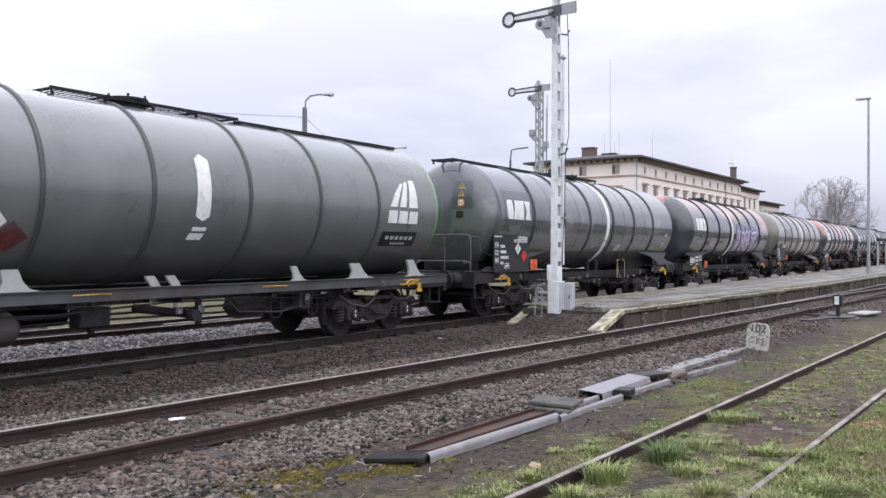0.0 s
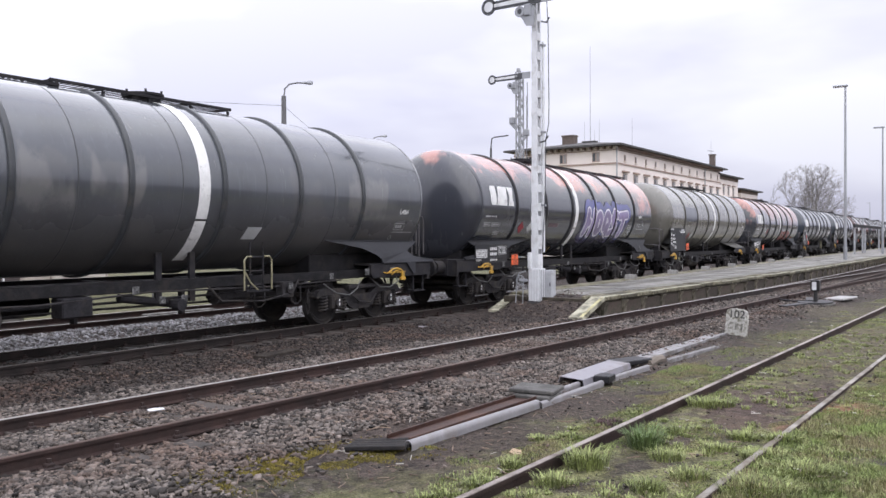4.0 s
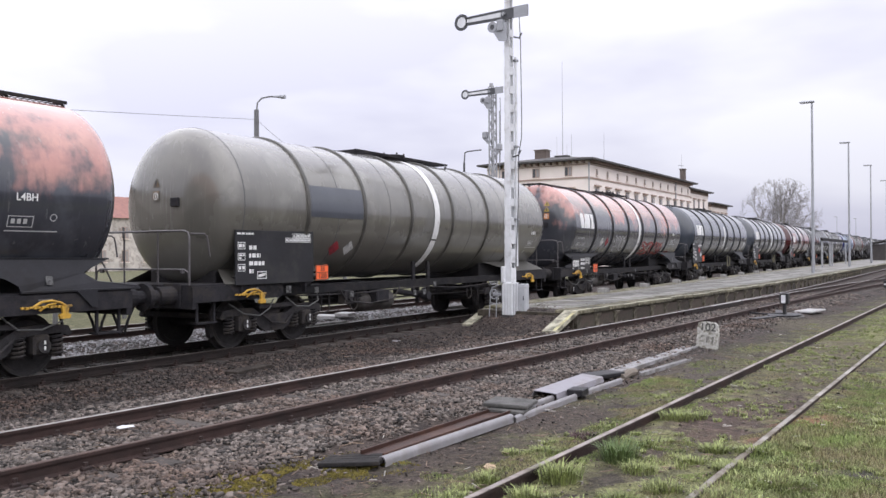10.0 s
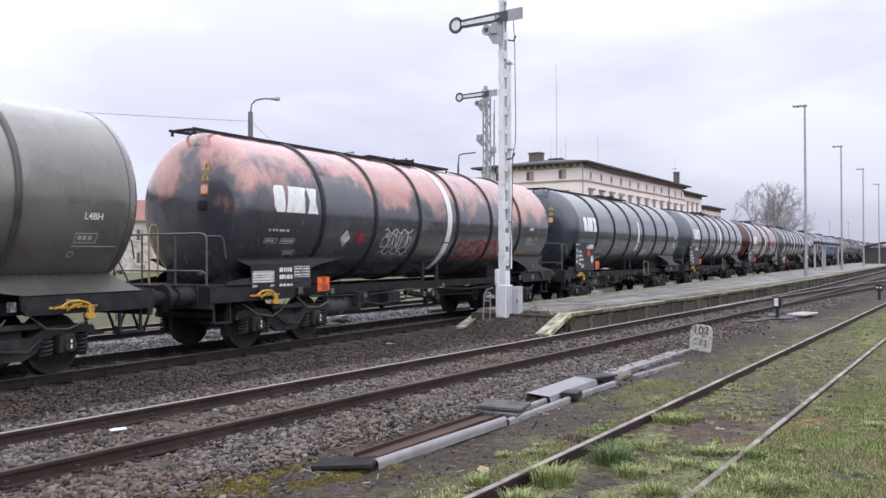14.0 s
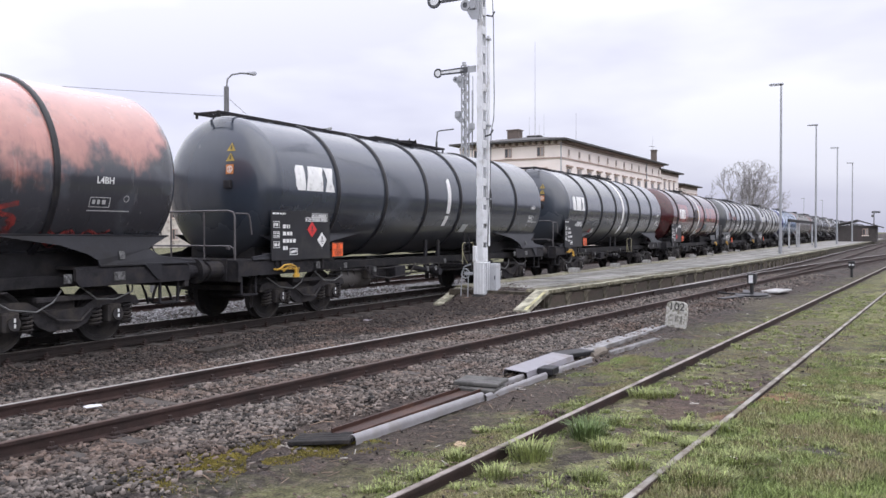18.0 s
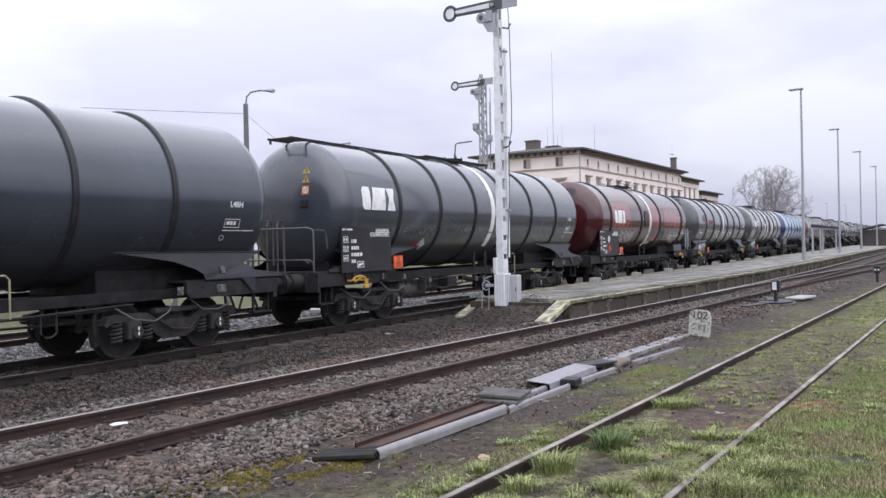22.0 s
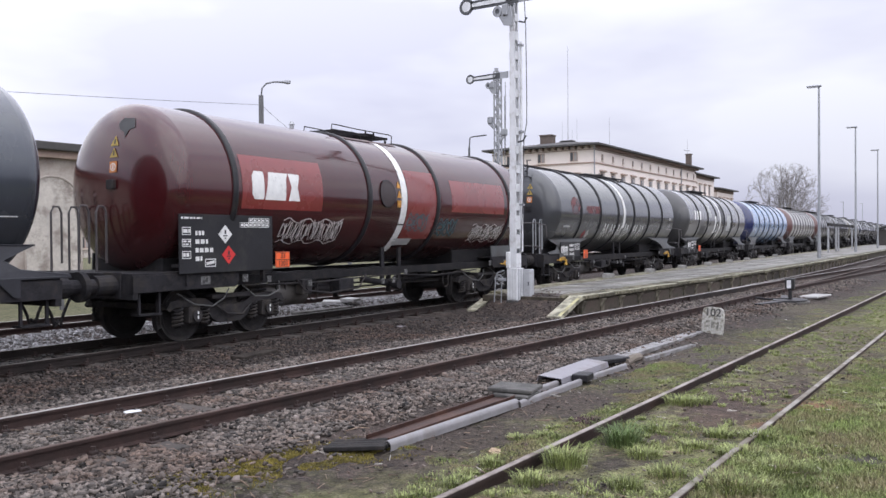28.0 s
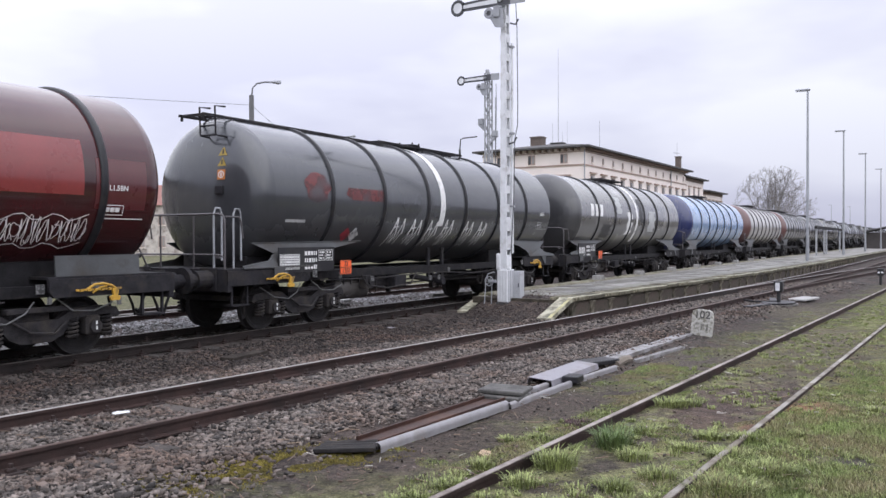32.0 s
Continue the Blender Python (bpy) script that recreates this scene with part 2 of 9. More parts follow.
M_SLEEPER = mat("sleeper_wood", (0.055, 0.046, 0.040), 0.85, 0.0, 0.35, 6, 0.5, 40, per_object=0.3)
M_STONE = mat("ballast_stone", (0.112, 0.095, 0.084), 0.85, 0.0, 0.35, 9, 0.6, 90, (0.092, 0.065, 0.052), 0.42, 0.7, per_island=0.95)
M_WHITE = mat("white_paint", (0.66, 0.67, 0.69), 0.5, 0.0, 0.12, 2.5, 0.12, 60, (0.42, 0.41, 0.40), 0.28, 2.2)
M_BLACK = mat("black_paint", (0.02, 0.02, 0.022), 0.45, 0.0, 0.3, 3, 0.1, 60)
M_YELLOW = mat("yellow_paint", (0.50, 0.29, 0.035), 0.5, 0.0, 0.25, 5, 0.1, 60, (0.16, 0.10, 0.035), 0.36, 6)
M_ORANGE = mat("orange_plate", (0.85, 0.13, 0.03), 0.4, 0.0, 0.06, 3, 0.0, 60)
M_RED = mat("red_paint", (0.55, 0.03, 0.03), 0.45, 0.0, 0.15, 4, 0.05, 60)
M_CONCRETE = mat("weathered_concrete", (0.27, 0.255, 0.20), 0.85, 0.0, 0.4, 3.5, 0.6, 30, (0.115, 0.105, 0.055), 0.55, 2.6, per_object=0.22)
M_CONCRETE_D = mat("dirty_platform_wall", (0.095, 0.080, 0.062), 0.9, 0.0, 0.45, 3.0, 0.6, 25, (0.045, 0.038, 0.026), 0.55, 3.0, per_object=0.4)
M_GALV = mat("galvanised_steel", (0.33, 0.34, 0.36), 0.5, 0.55, 0.15, 3, 0.05, 60)
M_PLASTER = mat("beige_plaster", (0.79, 0.715, 0.67), 0.85, 0.0, 0.06, 0.4, 0.1, 15)
M_ROOF = mat("dark_roofing", (0.065, 0.062, 0.062), 0.8, 0.0, 0.2, 1.0, 0.3, 12)
M_CORNICE = mat("brown_eaves", (0.20, 0.145, 0.12), 0.8, 0.0, 0.2, 2, 0.2, 20)
M_GLASS = mat("dark_window_glass", (0.06, 0.065, 0.07), 0.12, 0.0, 0.1, 1, 0.0, 10, spec=0.6)
M_BARK = mat("tree_bark", (0.24, 0.225, 0.22), 0.9, 0.0, 0.3, 3, 0.4, 20)
M_BRICK = mat("brown_chimney_brick", (0.12, 0.095, 0.082), 0.85, 0.0, 0.25, 4, 0.3, 20)
M_TILE = mat("red_roof_tile", (0.24, 0.115, 0.095), 0.8, 0.0, 0.25, 2, 0.3, 15)

# ---- the lie of the tracks (metres; x runs towards the station, y away from the viewer) ----
SLOPE = 0.0771
ANG = math.degrees(math.atan(SLOPE))


def train_y(x):
    return 12.3 + SLOPE * x


def main_y(x):
    """Centre of the near running line: straight, then bending with the platform."""
    k = max(0.0, x - 20.0)
    return 7.68 + (0.00075 * k * k if k < 35 else 0.00075 * 35 * 35 + 0.0525 * (k - 35))


def branch_y(x):
    return 7.68 - (0.0 if x < 27 else 0.0009 * (x - 27) ** 2 if x < 60 else 0.98 + 0.0594 * (x - 60))


def siding_y(x):
    return 2.715 + 0.0228 * x


def front_y(x):
    """Front edge of the platform."""
    return main_y(x) + 1.62


def back_y(x):
    """Back edge of the platform, beside the train."""
    return train_y(x) - 1.62


def steps(x0, x1, d):
    k = max(1, int(round((x1 - x0) / d)))
    return [x0 + (x1 - x0) * i / k for i in range(k + 1)]


# ---- ground: one sheet to the horizon ----
def ground_z(x, y):
    h = -0.23
    for c, w, top in ((main_y(x), 1.9, -0.165), (train_y(x), 1.7, -0.165), (train_y(x) + 4.75, 1.8, -0.15)):
        k = max(0.0, min(1.0, (w + 0.5 - abs(y - c)) / 0.5))
        h = max(h, -0.23 + (top + 0.23) * k)
    # earth heaped up at the head of the platform
    if x < 24 and front_y(x) < y < back_y(x):
        k = max(0.0, min(1.0, (x - 17.9) / 1.4))
        h = max(h, -0.21 + 0.48 * k * min(1, (y - front_y(x)) / 0.35, (back_y(x) - y) / 0.35))
    if y < 4.6:
        h += 0.03 * min(1, (4.6 - y) / 1.0) + 0.045 * max(0.0, min(1, 2.9 - y + 0.0228 * x))
    if -6 < x < 60:
        # wheel-worn groove along the sunken rails
        h -= 0.045 * max(0.0, 1 - abs(y - siding_y(x) - 0.715) / 0.16)
    if -5 < x < 45 and -1 < y < 22:
        h += 0.028 * noise.noise(Vector((x * 0.9, y * 0.9, 0))) + 0.012 * noise.noise(Vector((x * 3.1, y * 3.1, 4)))
    return h


def build_ground():
    xs = [-3000, -800, -250, -90, -40, -20] + steps(-12, 0, 1.0) + steps(0.15, 26, 0.16) + steps(26.5, 60, 0.7) + [65, 72, 80, 90, 105, 125, 150, 190, 260, 400, 800, 3000]
    ys = [-3000, -800, -250, -90, -40, -20, -10, -5] + steps(-2, 14.5, 0.14) + steps(14.8, 24, 0.5) + [26, 30, 36, 45, 60, 90, 150, 300, 800, 3000]
    v = np.array([(x, y, ground_z(x, y)) for x in xs for y in ys])
    ny = len(ys)
    i, j = np.meshgrid(np.arange(len(xs) - 1), np.arange(ny - 1), indexing="ij")
    a = (i * ny + j).ravel()
    me = mesh_np("ground", v, np.stack([a, a + ny, a + ny + 1, a + 1], 1), M_GROUND, smooth=True)
    return tagged(new("ground", me), "gravel, cinder and mossy grass ground of the railway yard", "ground", kind="structure")


def ground_material():
    """Cinder and gravel by the tracks, mossy grass on the viewer's side, rough grass beyond the far tracks."""
    m = bpy.data.materials.new("yard_ground")
    m.use_nodes = True
    n, l = m.node_tree.nodes, m.node_tree.links
    bsdf = n["Principled BSDF"]
    bsdf.inputs["Roughness"].default_value = 0.92
    bsdf.inputs["Specular IOR Level"].default_value = 0.25
    tc = n.new("ShaderNodeTexCoord")
    sep = n.new("ShaderNodeSeparateXYZ")
    l.new(tc.outputs["Object"], sep.inputs[0])

    def noise_node(scale, detail=6, rough=0.6):
        k = n.new("ShaderNodeTexNoise")
        k.inputs["Scale"].default_value, k.inputs["Detail"].default_value, k.inputs["Roughness"].default_value = scale, detail, rough
        l.new(tc.outputs["Object"], k.inputs["Vector"])
        return k.outputs["Fac"]

    def ramp(fac, stops):
        r = n.new("ShaderNodeValToRGB")
        el = r.color_ramp.elements
        while len(el) < len(stops):
            el.new(0.5)
        for k, (p, c) in zip(el, stops):
            k.position, k.color = p, (*c, 1)
        l.new(fac, r.inputs["Fac"])
        return r.outputs["Color"]

    def mix(fac, a, b):
        k = n.new("ShaderNodeMix")
        k.data_type = "RGBA"
        if isinstance(fac, float):
            k.inputs["Factor"].default_value = fac
        else:
            l.new(fac, k.inputs["Factor"])
        l.new(a, k.inputs["A"])
        l.new(b, k.inputs["B"])
        return k.outputs["Result"]

    def arith(op, a, b):
        k = n.new("ShaderNodeMath")
        k.operation = op
        for i, q in enumerate((a, b)):
            if isinstance(q, (int, float)):
                k.inputs[i].default_value = q
            else:
                l.new(q, k.inputs[i])
        return k.outputs[0]

    vor = n.new("ShaderNodeTexVoronoi")
    vor.inputs["Scale"].default_value = 17
    l.new(tc.outputs["Object"], vor.inputs["Vector"])
    big, mid, fine = noise_node(0.55), noise_node(3.2), noise_node(38, 4)
    cinder = ramp(vor.outputs["Color"], [(0.1, (0.012, 0.010, 0.009)), (0.5, (0.034, 0.027, 0.024)), (0.95, (0.095, 0.082, 0.077))])
    earth = ramp(mid, [(0.3, (0.028, 0.022, 0.020)), (0.55, (0.064, 0.049, 0.042)), (0.8, (0.108, 0.084, 0.070))])
    grass = ramp(mid, [(0.30, (0.062, 0.053, 0.032)), (0.46, (0.125, 0.126, 0.056)), (0.75, (0.215, 0.208, 0.105))])
    pale = ramp(mid, [(0.35, (0.080, 0.083, 0.042)), (0.7, (0.145, 0.135, 0.080))])
    base = mix(ramp(big, [(0.42, (0, 0, 0)), (0.6, (1, 1, 1))]), cinder, earth)
    # moss and grass on the near side
    yn = arith("ADD", sep.outputs["Y"], arith("MULTIPLY", arith("SUBTRACT", mid, 0.5), 3.2))
    yn = arith("ADD", yn, arith("MULTIPLY", arith("SUBTRACT", big, 0.5), 3.0))
    side = ramp(arith("DIVIDE", yn, 10.0), [(0.0, (1, 1, 1)), (0.36, (1, 1, 1)), (0.52, (0, 0, 0))])
    patch = ramp(noise_node(1.5, 9, 0.7), [(0.40, (0.04, 0.04, 0.04)), (0.53, (1, 1, 1))])
    sp = n.new("ShaderNodeMix")
    sp.data_type, sp.blend_type = "RGBA", "MULTIPLY"
    sp.inputs["Factor"].default_value = 1.0
    l.new(side, sp.inputs["A"])
    l.new(patch, sp.inputs["B"])
    base = mix(sp.outputs["Result"], base, grass)
    # bare red-brown earth where the grass is worn through
    for ex, ey, er, col in ((6.69, 2.99, 0.26, (0.045, 0.036, 0.032)), (7.79, 3.02, 0.24, (0.060, 0.045, 0.038)), (9.7, 2.95, 0.8, (0.085, 0.060, 0.052)), (8.9, 2.75, 0.55, (0.080, 0.055, 0.044)), (10.6, 2.85, 1.2, (0.075, 0.054, 0.046)), (10.0, 1.98, 0.55, (0.165, 0.088, 0.050)), (8.9, 2.2, 0.35, (0.13, 0.075, 0.050)), (7.93, 1.2, 0.25, (0.05, 0.045, 0.04)), (6.9, 4.6, 0.9, (0.052, 0.040, 0.034)), (9.0, 4.6, 1.0, (0.060, 0.047, 0.040)), (13.5, 4.6, 1.3, (0.075, 0.062, 0.052)), (18.0, 3.4, 1.6, (0.10, 0.082, 0.062)), (13.2, 2.85, 1.3, (0.082, 0.068, 0.048)), (15.6, 2.9, 1.5, (0.090, 0.076, 0.052)), (24.5, 4.6, 2.2, (0.085, 0.074, 0.052))):
        dx = arith("SUBTRACT", sep.outputs["X"], ex)
        dy = arith("MULTIPLY", arith("SUBTRACT", sep.outputs["Y"], ey), 1.7)
        rr = arith("SQRT", arith("ADD", arith("MULTIPLY", dx, dx), arith("MULTIPLY", dy, dy)), 0)
        rr = arith("ADD", arith("DIVIDE", rr, er * 1.25), arith("MULTIPLY", arith("SUBTRACT", noise_node(4.0, 6, 0.7), 0.5), 2.0))
        cn = n.new("ShaderNodeRGB")
        cn.outputs[0].default_value = (*col, 1)
        base = mix(ramp(rr, [(0.55, (0.9, 0.9, 0.9)), (1.0, (0, 0, 0))]), base, cn.outputs[0])
    # unseen ground behind the viewer, made dark gravel so tanks don't mirror green
    base = mix(ramp(arith("DIVIDE", arith("ADD", yn, 10.0), 10.0), [(0.72, (1, 1, 1)), (0.82, (0, 0, 0))]), base, cinder)
    far = ramp(arith("DIVIDE", arith("ADD", sep.outputs["Y"], arith("MULTIPLY", sep.outputs["X"], -SLOPE)), 100.0), [(0.188, (0, 0, 0)), (0.20, (1, 1, 1))])
    base = mix(far, base, pale)
    grit = n.new("ShaderNodeMix")
    grit.data_type, grit.blend_type = "RGBA", "OVERLAY"
    grit.inputs["Factor"].default_value = 0.9
    clod = n.new("ShaderNodeMix")
    clod.data_type, clod.blend_type = "RGBA", "OVERLAY"
    clod.inputs["Factor"].default_value = 0.8
    l.new(base, clod.inputs["A"])
    l.new(ramp(noise_node(9, 9, 0.8), [(0.34, (0.06, 0.06, 0.06)), (0.66, (0.92, 0.92, 0.92))]), clod.inputs["B"])
    l.new(clod.outputs["Result"], grit.inputs["A"])
    l.new(ramp(noise_node(70, 5, 0.7), [(0.34, (0.10, 0.10, 0.10)), (0.66, (0.88, 0.88, 0.88))]), grit.inputs["B"])
    l.new(grit.outputs["Result"], bsdf.inputs["Base Color"])
    bp = n.new("ShaderNodeBump")
    bp.inputs["Strength"].default_value, bp.inputs["Distance"].default_value = 0.8, 0.03
    hgt = arith("ADD", arith("MULTIPLY", vor.outputs["Distance"], -1.0), fine)
    l.new(hgt, bp.inputs["Height"])
    l.new(bp.outputs["Normal"], bsdf.inputs["Normal"])
    return m


M_GROUND = ground_material()
ground = build_ground()

# ---- rails ----
RAIL_FOOT = [(-0.062, -0.150), (0.062, -0.150), (0.062, -0.138), (0.011, -0.122), (0.009, -0.040), (0.036, -0.034), (0.036, -0.006), (-0.036, -0.006), (-0.036, -0.034), (-0.009, -0.040), (-0.011, -0.122), (-0.062, -0.138)]
RAIL_HEAD = [(-0.029, -0.010), (0.029, -0.010), (0.027, -0.002), (0.018, 0.0), (-0.018, 0.0), (-0.027, -0.002)]
SLEEPER = box(bmesh.new(), -0.12, 0.12, -1.28, 1.28, -0.16, 0.0, 0.02)
SLEEPER_ME = link_bm("sleeper", SLEEPER, M_SLEEPER)
CLIP = box(bmesh.new(), -0.085, 0.085, -0.17, 0.17, -0.018, 0.016, 0.006)
for sy in (-0.095, 0.095):
    box(CLIP, -0.04, 0.04, sy - 0.035, sy + 0.03, 0.0, 0.05, 0.01)
    tube(CLIP, (0, sy, 0.0), (0, sy, 0.085), 0.022, 6)
CLIP_ME = link_bm("rail_fastening", CLIP, M_RAIL_RUST)


def track(name, label, yfun, x0, x1, z=0.0, gauge=1.507, narrow=1.0, sleepers=(0, 0), sleeper_top=-0.165, fastenings=(0, 0), top=None, near_top=None, step=3.0, web=None):
    t = thing(name, label, "railway track", kind="structure")
    for side in (-1, 1):
        pts = []
        for x in steps(x0, x1, step):
            d = Vector((1, (yfun(x + 0.5) - yfun(x - 0.5)), 0)).normalized()
            pts.append((x - d.y * side * gauge / 2, yfun(x) + d.x * side * gauge / 2, z))
        r = part("rail", sweep(bmesh.new(), [(u * narrow, v) for u, v in RAIL_FOOT], pts), web or M_RAIL_RUST, t, "rusty brown steel rail")
        part("rail_head", sweep(bmesh.new(), [(u * narrow, v) for u, v in RAIL_HEAD], pts), (near_top if side < 0 and near_top else top) or M_RAIL_TOP, r, "worn shiny rail head")
    x = sleepers[0]
    while x < sleepers[1]:
        a = math.degrees(math.atan(yfun(x + 0.5) - yfun(x - 0.5)))
        share("sleeper", SLEEPER_ME, t, pose(x, yfun(x), z + sleeper_top, 0, 0, a + random.uniform(-1, 1)))
        if fastenings[0] < x < fastenings[1]:
            for side in (-1, 1):
                share("rail_fastening", CLIP_ME, t, pose(x, yfun(x) + side * gauge / 2, z - 0.15, 0, 0, a))
        x += 0.63
    return t


M_HEAD_DULL = mat("rail_dull_top", (0.092, 0.062, 0.052), 0.55, 0.1, 0.25, 5, 0.2, 90, (0.055, 0.036, 0.029), 0.45, spec=0.3)
M_HEAD_DIM = mat("rail_rolled_top", (0.135, 0.118, 0.108), 0.5, 0.2, 0.3, 3, 0.15, 90, (0.06, 0.048, 0.042), 0.45, spec=0.3)
M_HEAD_OLD = mat("rail_old_top", (0.27, 0.235, 0.215), 0.55, 0.1, 0.25, 4, 0.2, 90, (0.10, 0.075, 0.06), 0.4)
M_HEAD_PALE = mat("rail_pale_top", (0.275, 0.255, 0.225), 0.55, 0.15, 0.35, 3, 0.2, 90, (0.12, 0.095, 0.065), 0.5, 2.2)
track("running_line", "rusty railway track in stone ballast beside the platform", main_y, -30, 260, sleepers=(0.5, 40), sleeper_top=-0.15, fastenings=(3, 34), near_top=M_HEAD_DULL)
track("train_line", "railway track under the tank train", train_y, -60, 420, sleepers=(-2, 30), sleeper_top=-0.15, fastenings=(-2, 30), web=M_RAIL_DARK, top=M_HEAD_DIM)
track("far_line", "railway track beyond the train", lambda x: train_y(x) + 4.75, -60, 420, sleepers=(2, 26), sleeper_top=-0.15)
track("branch_line", "railway track leaving the running line at the points", branch_y, 27, 260, sleepers=(30, 48), sleeper_top=-0.15, near_top=M_HEAD_DULL)
track("old_siding", "disused rusty siding sunk in mossy grass", siding_y, -6, 120, z=-0.12, gauge=1.43, narrow=1.0, top=M_HEAD_OLD, near_top=M_HEAD_PALE)

# ---- platform ----
def build_platform():
    p = thing("platform", "low worn concrete station platform with a mossy edge", "platform", kind="structure")
    bm = bmesh.new()
    xs = steps(19.0, 200, 2.0)
    rows = []
    for x in xs:
        f, b = front_y(x) + 0.02, back_y(x) - 0.02
        rows.append([bm.verts.new((x, y, z)) for y, z in ((f, -0.25), (f, 0.24), (b, 0.24), (b, -0.25))])
    for r0, r1 in zip(rows, rows[1:]):
        for k in range(3):
            bm.faces.new((r0[k], r1[k], r1[k + 1], r0[k + 1]))
    bm.faces.new(rows[0])
    bmesh.ops.recalc_face_normals(bm, faces=bm.faces[:])
    part("platform_body", bm, M_CONCRETE_D, p)
    # edge slabs with their overhang, single blocks
    for fun, sgn in ((front_y, -1), (back_y, 1)):
        x = 19.0 if sgn < 0 else 19.6
        while x < 150:
            w = 1.0 if x < 60 else 2.0
            a = math.degrees(math.atan(fun(x + w / 2 + 0.5) - fun(x + w / 2 - 0.5)))
            bm = box(bmesh.new(), -w / 2 + 0.006, w / 2 - 0.006, -0.32, 0.32, -0.105 if sgn < 0 else -0.085, 0.0, 0.022)
            es = part("edge_slab", bm, M_EDGE if sgn < 0 else M_CONCRETE, p)
            if sgn < 0:
                part("edge_line", box(bmesh.new(), -w / 2 + 0.02, w / 2 - 0.02, -0.302, -0.302 + random.uniform(0.10, 0.15), -0.003, 0.004, 0.002), M_EDGE_PAINT, es, "worn pale yellow painted line")
            es.matrix_basis = pose(x + w / 2, fun(x + w / 2) - sgn * 0.22 + random.uniform(-0.012, 0.012), 0.315 + random.uniform(-0.014, 0.012), random.uniform(-1.2, 1.2), random.uniform(-0.5, 0.5), a)
            x += w
    # posts that carry the front slabs
    x = 19.15
    while x < 75:
        share("support_post", POST_ME, p, pose(x, front_y(x) + random.uniform(-0.02, 0.02), 0.0, random.uniform(-4, 2), random.uniform(-2, 2), 0))
        d = random.uniform(1.15, 1.5)
        if x < 60:
            ob = share("wall_panel", PANEL_ME, p, pose(x + d / 2, front_y(x + d / 2), random.uniform(-0.04, 0.0), random.uniform(-3, 1), 0, math.degrees(math.atan(front_y(x + 1) - front_y(x)))))
            ob.scale = (d - 0.16, 1.0, 1.0)
        x += d
    # paving between the edges
    bm = bmesh.new()
    rows = []
    for x in steps(19.3, 200, 1.0):
        rows.append([bm.verts.new((x, front_y(x) + 0.5 + (back_y(x) - front_y(x) - 1.0) * k / 4, (0.27 if x < 74 else 0.30) + 0.008 * math.sin(x * 1.7 + k))) for k in range(5)])
    for r0, r1 in zip(rows, rows[1:]):
        for k in range(4):
            bm.faces.new((r0[k], r1[k], r1[k + 1], r0[k + 1]))
    part("paving", bm, M_PAVING, p, "grey wet platform paving")
    # single paving slabs, a little uneven
    x = 19.7
    while x < 73.5:
        d = 0.98
        y0, y1 = front_y(x + d / 2) + 0.55, back_y(x + d / 2) - 0.55
        nrow = max(1, int(round((y1 - y0) / 0.95)))
        wy = (y1 - y0) / nrow
        for k in range(nrow):
            ob = share("paving_slab", PAVE_ME, p, pose(x + d / 2, y0 + (k + 0.5) * wy, 0.305 + random.uniform(-0.009, 0.007), random.uniform(-0.5, 0.5), random.uniform(-0.5, 0.5), ANG + random.uniform(-0.8, 0.8)))
            ob.scale = (d - 0.02, wy - 0.02, 1.0)
        x += d
    # sloping painted end stones
    for x0, y0, z0, x1, y1, z1, w in ((17.75, 9.34, -0.10, 18.98, 9.36, 0.31, 0.36), (18.4, 12.08, -0.10, 19.55, 12.13, 0.25, 0.30)):
        bm = bmesh.new()
        q = []
        for x, y, z in ((x0, y0, z0), (x1, y1, z1)):
            q.append([bm.verts.new((x, y + s * w / 2, z + dz)) for s, dz in ((-1, 0), (1, 0), (1, -0.10), (-1, -0.10))])
        for k in range(4):
            bm.faces.new((q[0][k], q[0][(k + 1) % 4], q[1][(k + 1) % 4], q[1][k]))
        bm.faces.new(q[0][::-1])
        bm.faces.new(q[1])
        bmesh.ops.recalc_face_normals(bm, faces=bm.faces[:])
        rs = part("ramp_stone", bm, M_RAMP, p, "sloping end stone with worn yellow and white paint")
        if w < 0.35:
            continue
        bm = bmesh.new()
        q = [[bm.verts.new((x, y + o * w, z + dz)) for o, dz in ((-0.48, 0.005), (-0.24, 0.005), (-0.24, -0.01), (-0.48, -0.01))] for x, y, z in ((x0 + 0.04, y0, z0 + 0.013), (x1 - 0.04, y1, z1 - 0.013))]
        for k in range(4):
            bm.faces.new((q[0][k], q[0][(k + 1) % 4], q[1][(k + 1) % 4], q[1][k]))
        bm.faces.new(q[0][::-1])
        bm.faces.new(q[1])
        bmesh.ops.recalc_face_normals(bm, faces=bm.faces[:])
        part("yellow_stripe", bm, M_YELLOW_STRIPE, rs, "worn yellow stripe")
    return p


POST_ME = link_bm("support_post", extrude_poly(bmesh.new(), [(-0.05, -0.3), (-0.07, 0.05), (-0.15, 0.172), (0.12, 0.172), (0.12, -0.3)], "x", -0.095, 0.095), mat("stained_post_concrete", (0.195, 0.172, 0.135), 0.9, 0.0, 0.45, 4.0, 0.6, 25, (0.062, 0.055, 0.036), 0.5, 3.5, per_object=0.35))
M_WALL_PANEL = mat("brown_wall_panel", (0.058, 0.042, 0.033), 0.9, 0.0, 0.45, 3.5, 0.6, 25, (0.042, 0.036, 0.026), 0.5, 3.5, per_object=0.45)
PANEL_ME = link_bm("wall_panel", box(bmesh.new(), -0.5, 0.5, -0.015, 0.05, -0.28, 0.165, 0.01), M_WALL_PANEL)
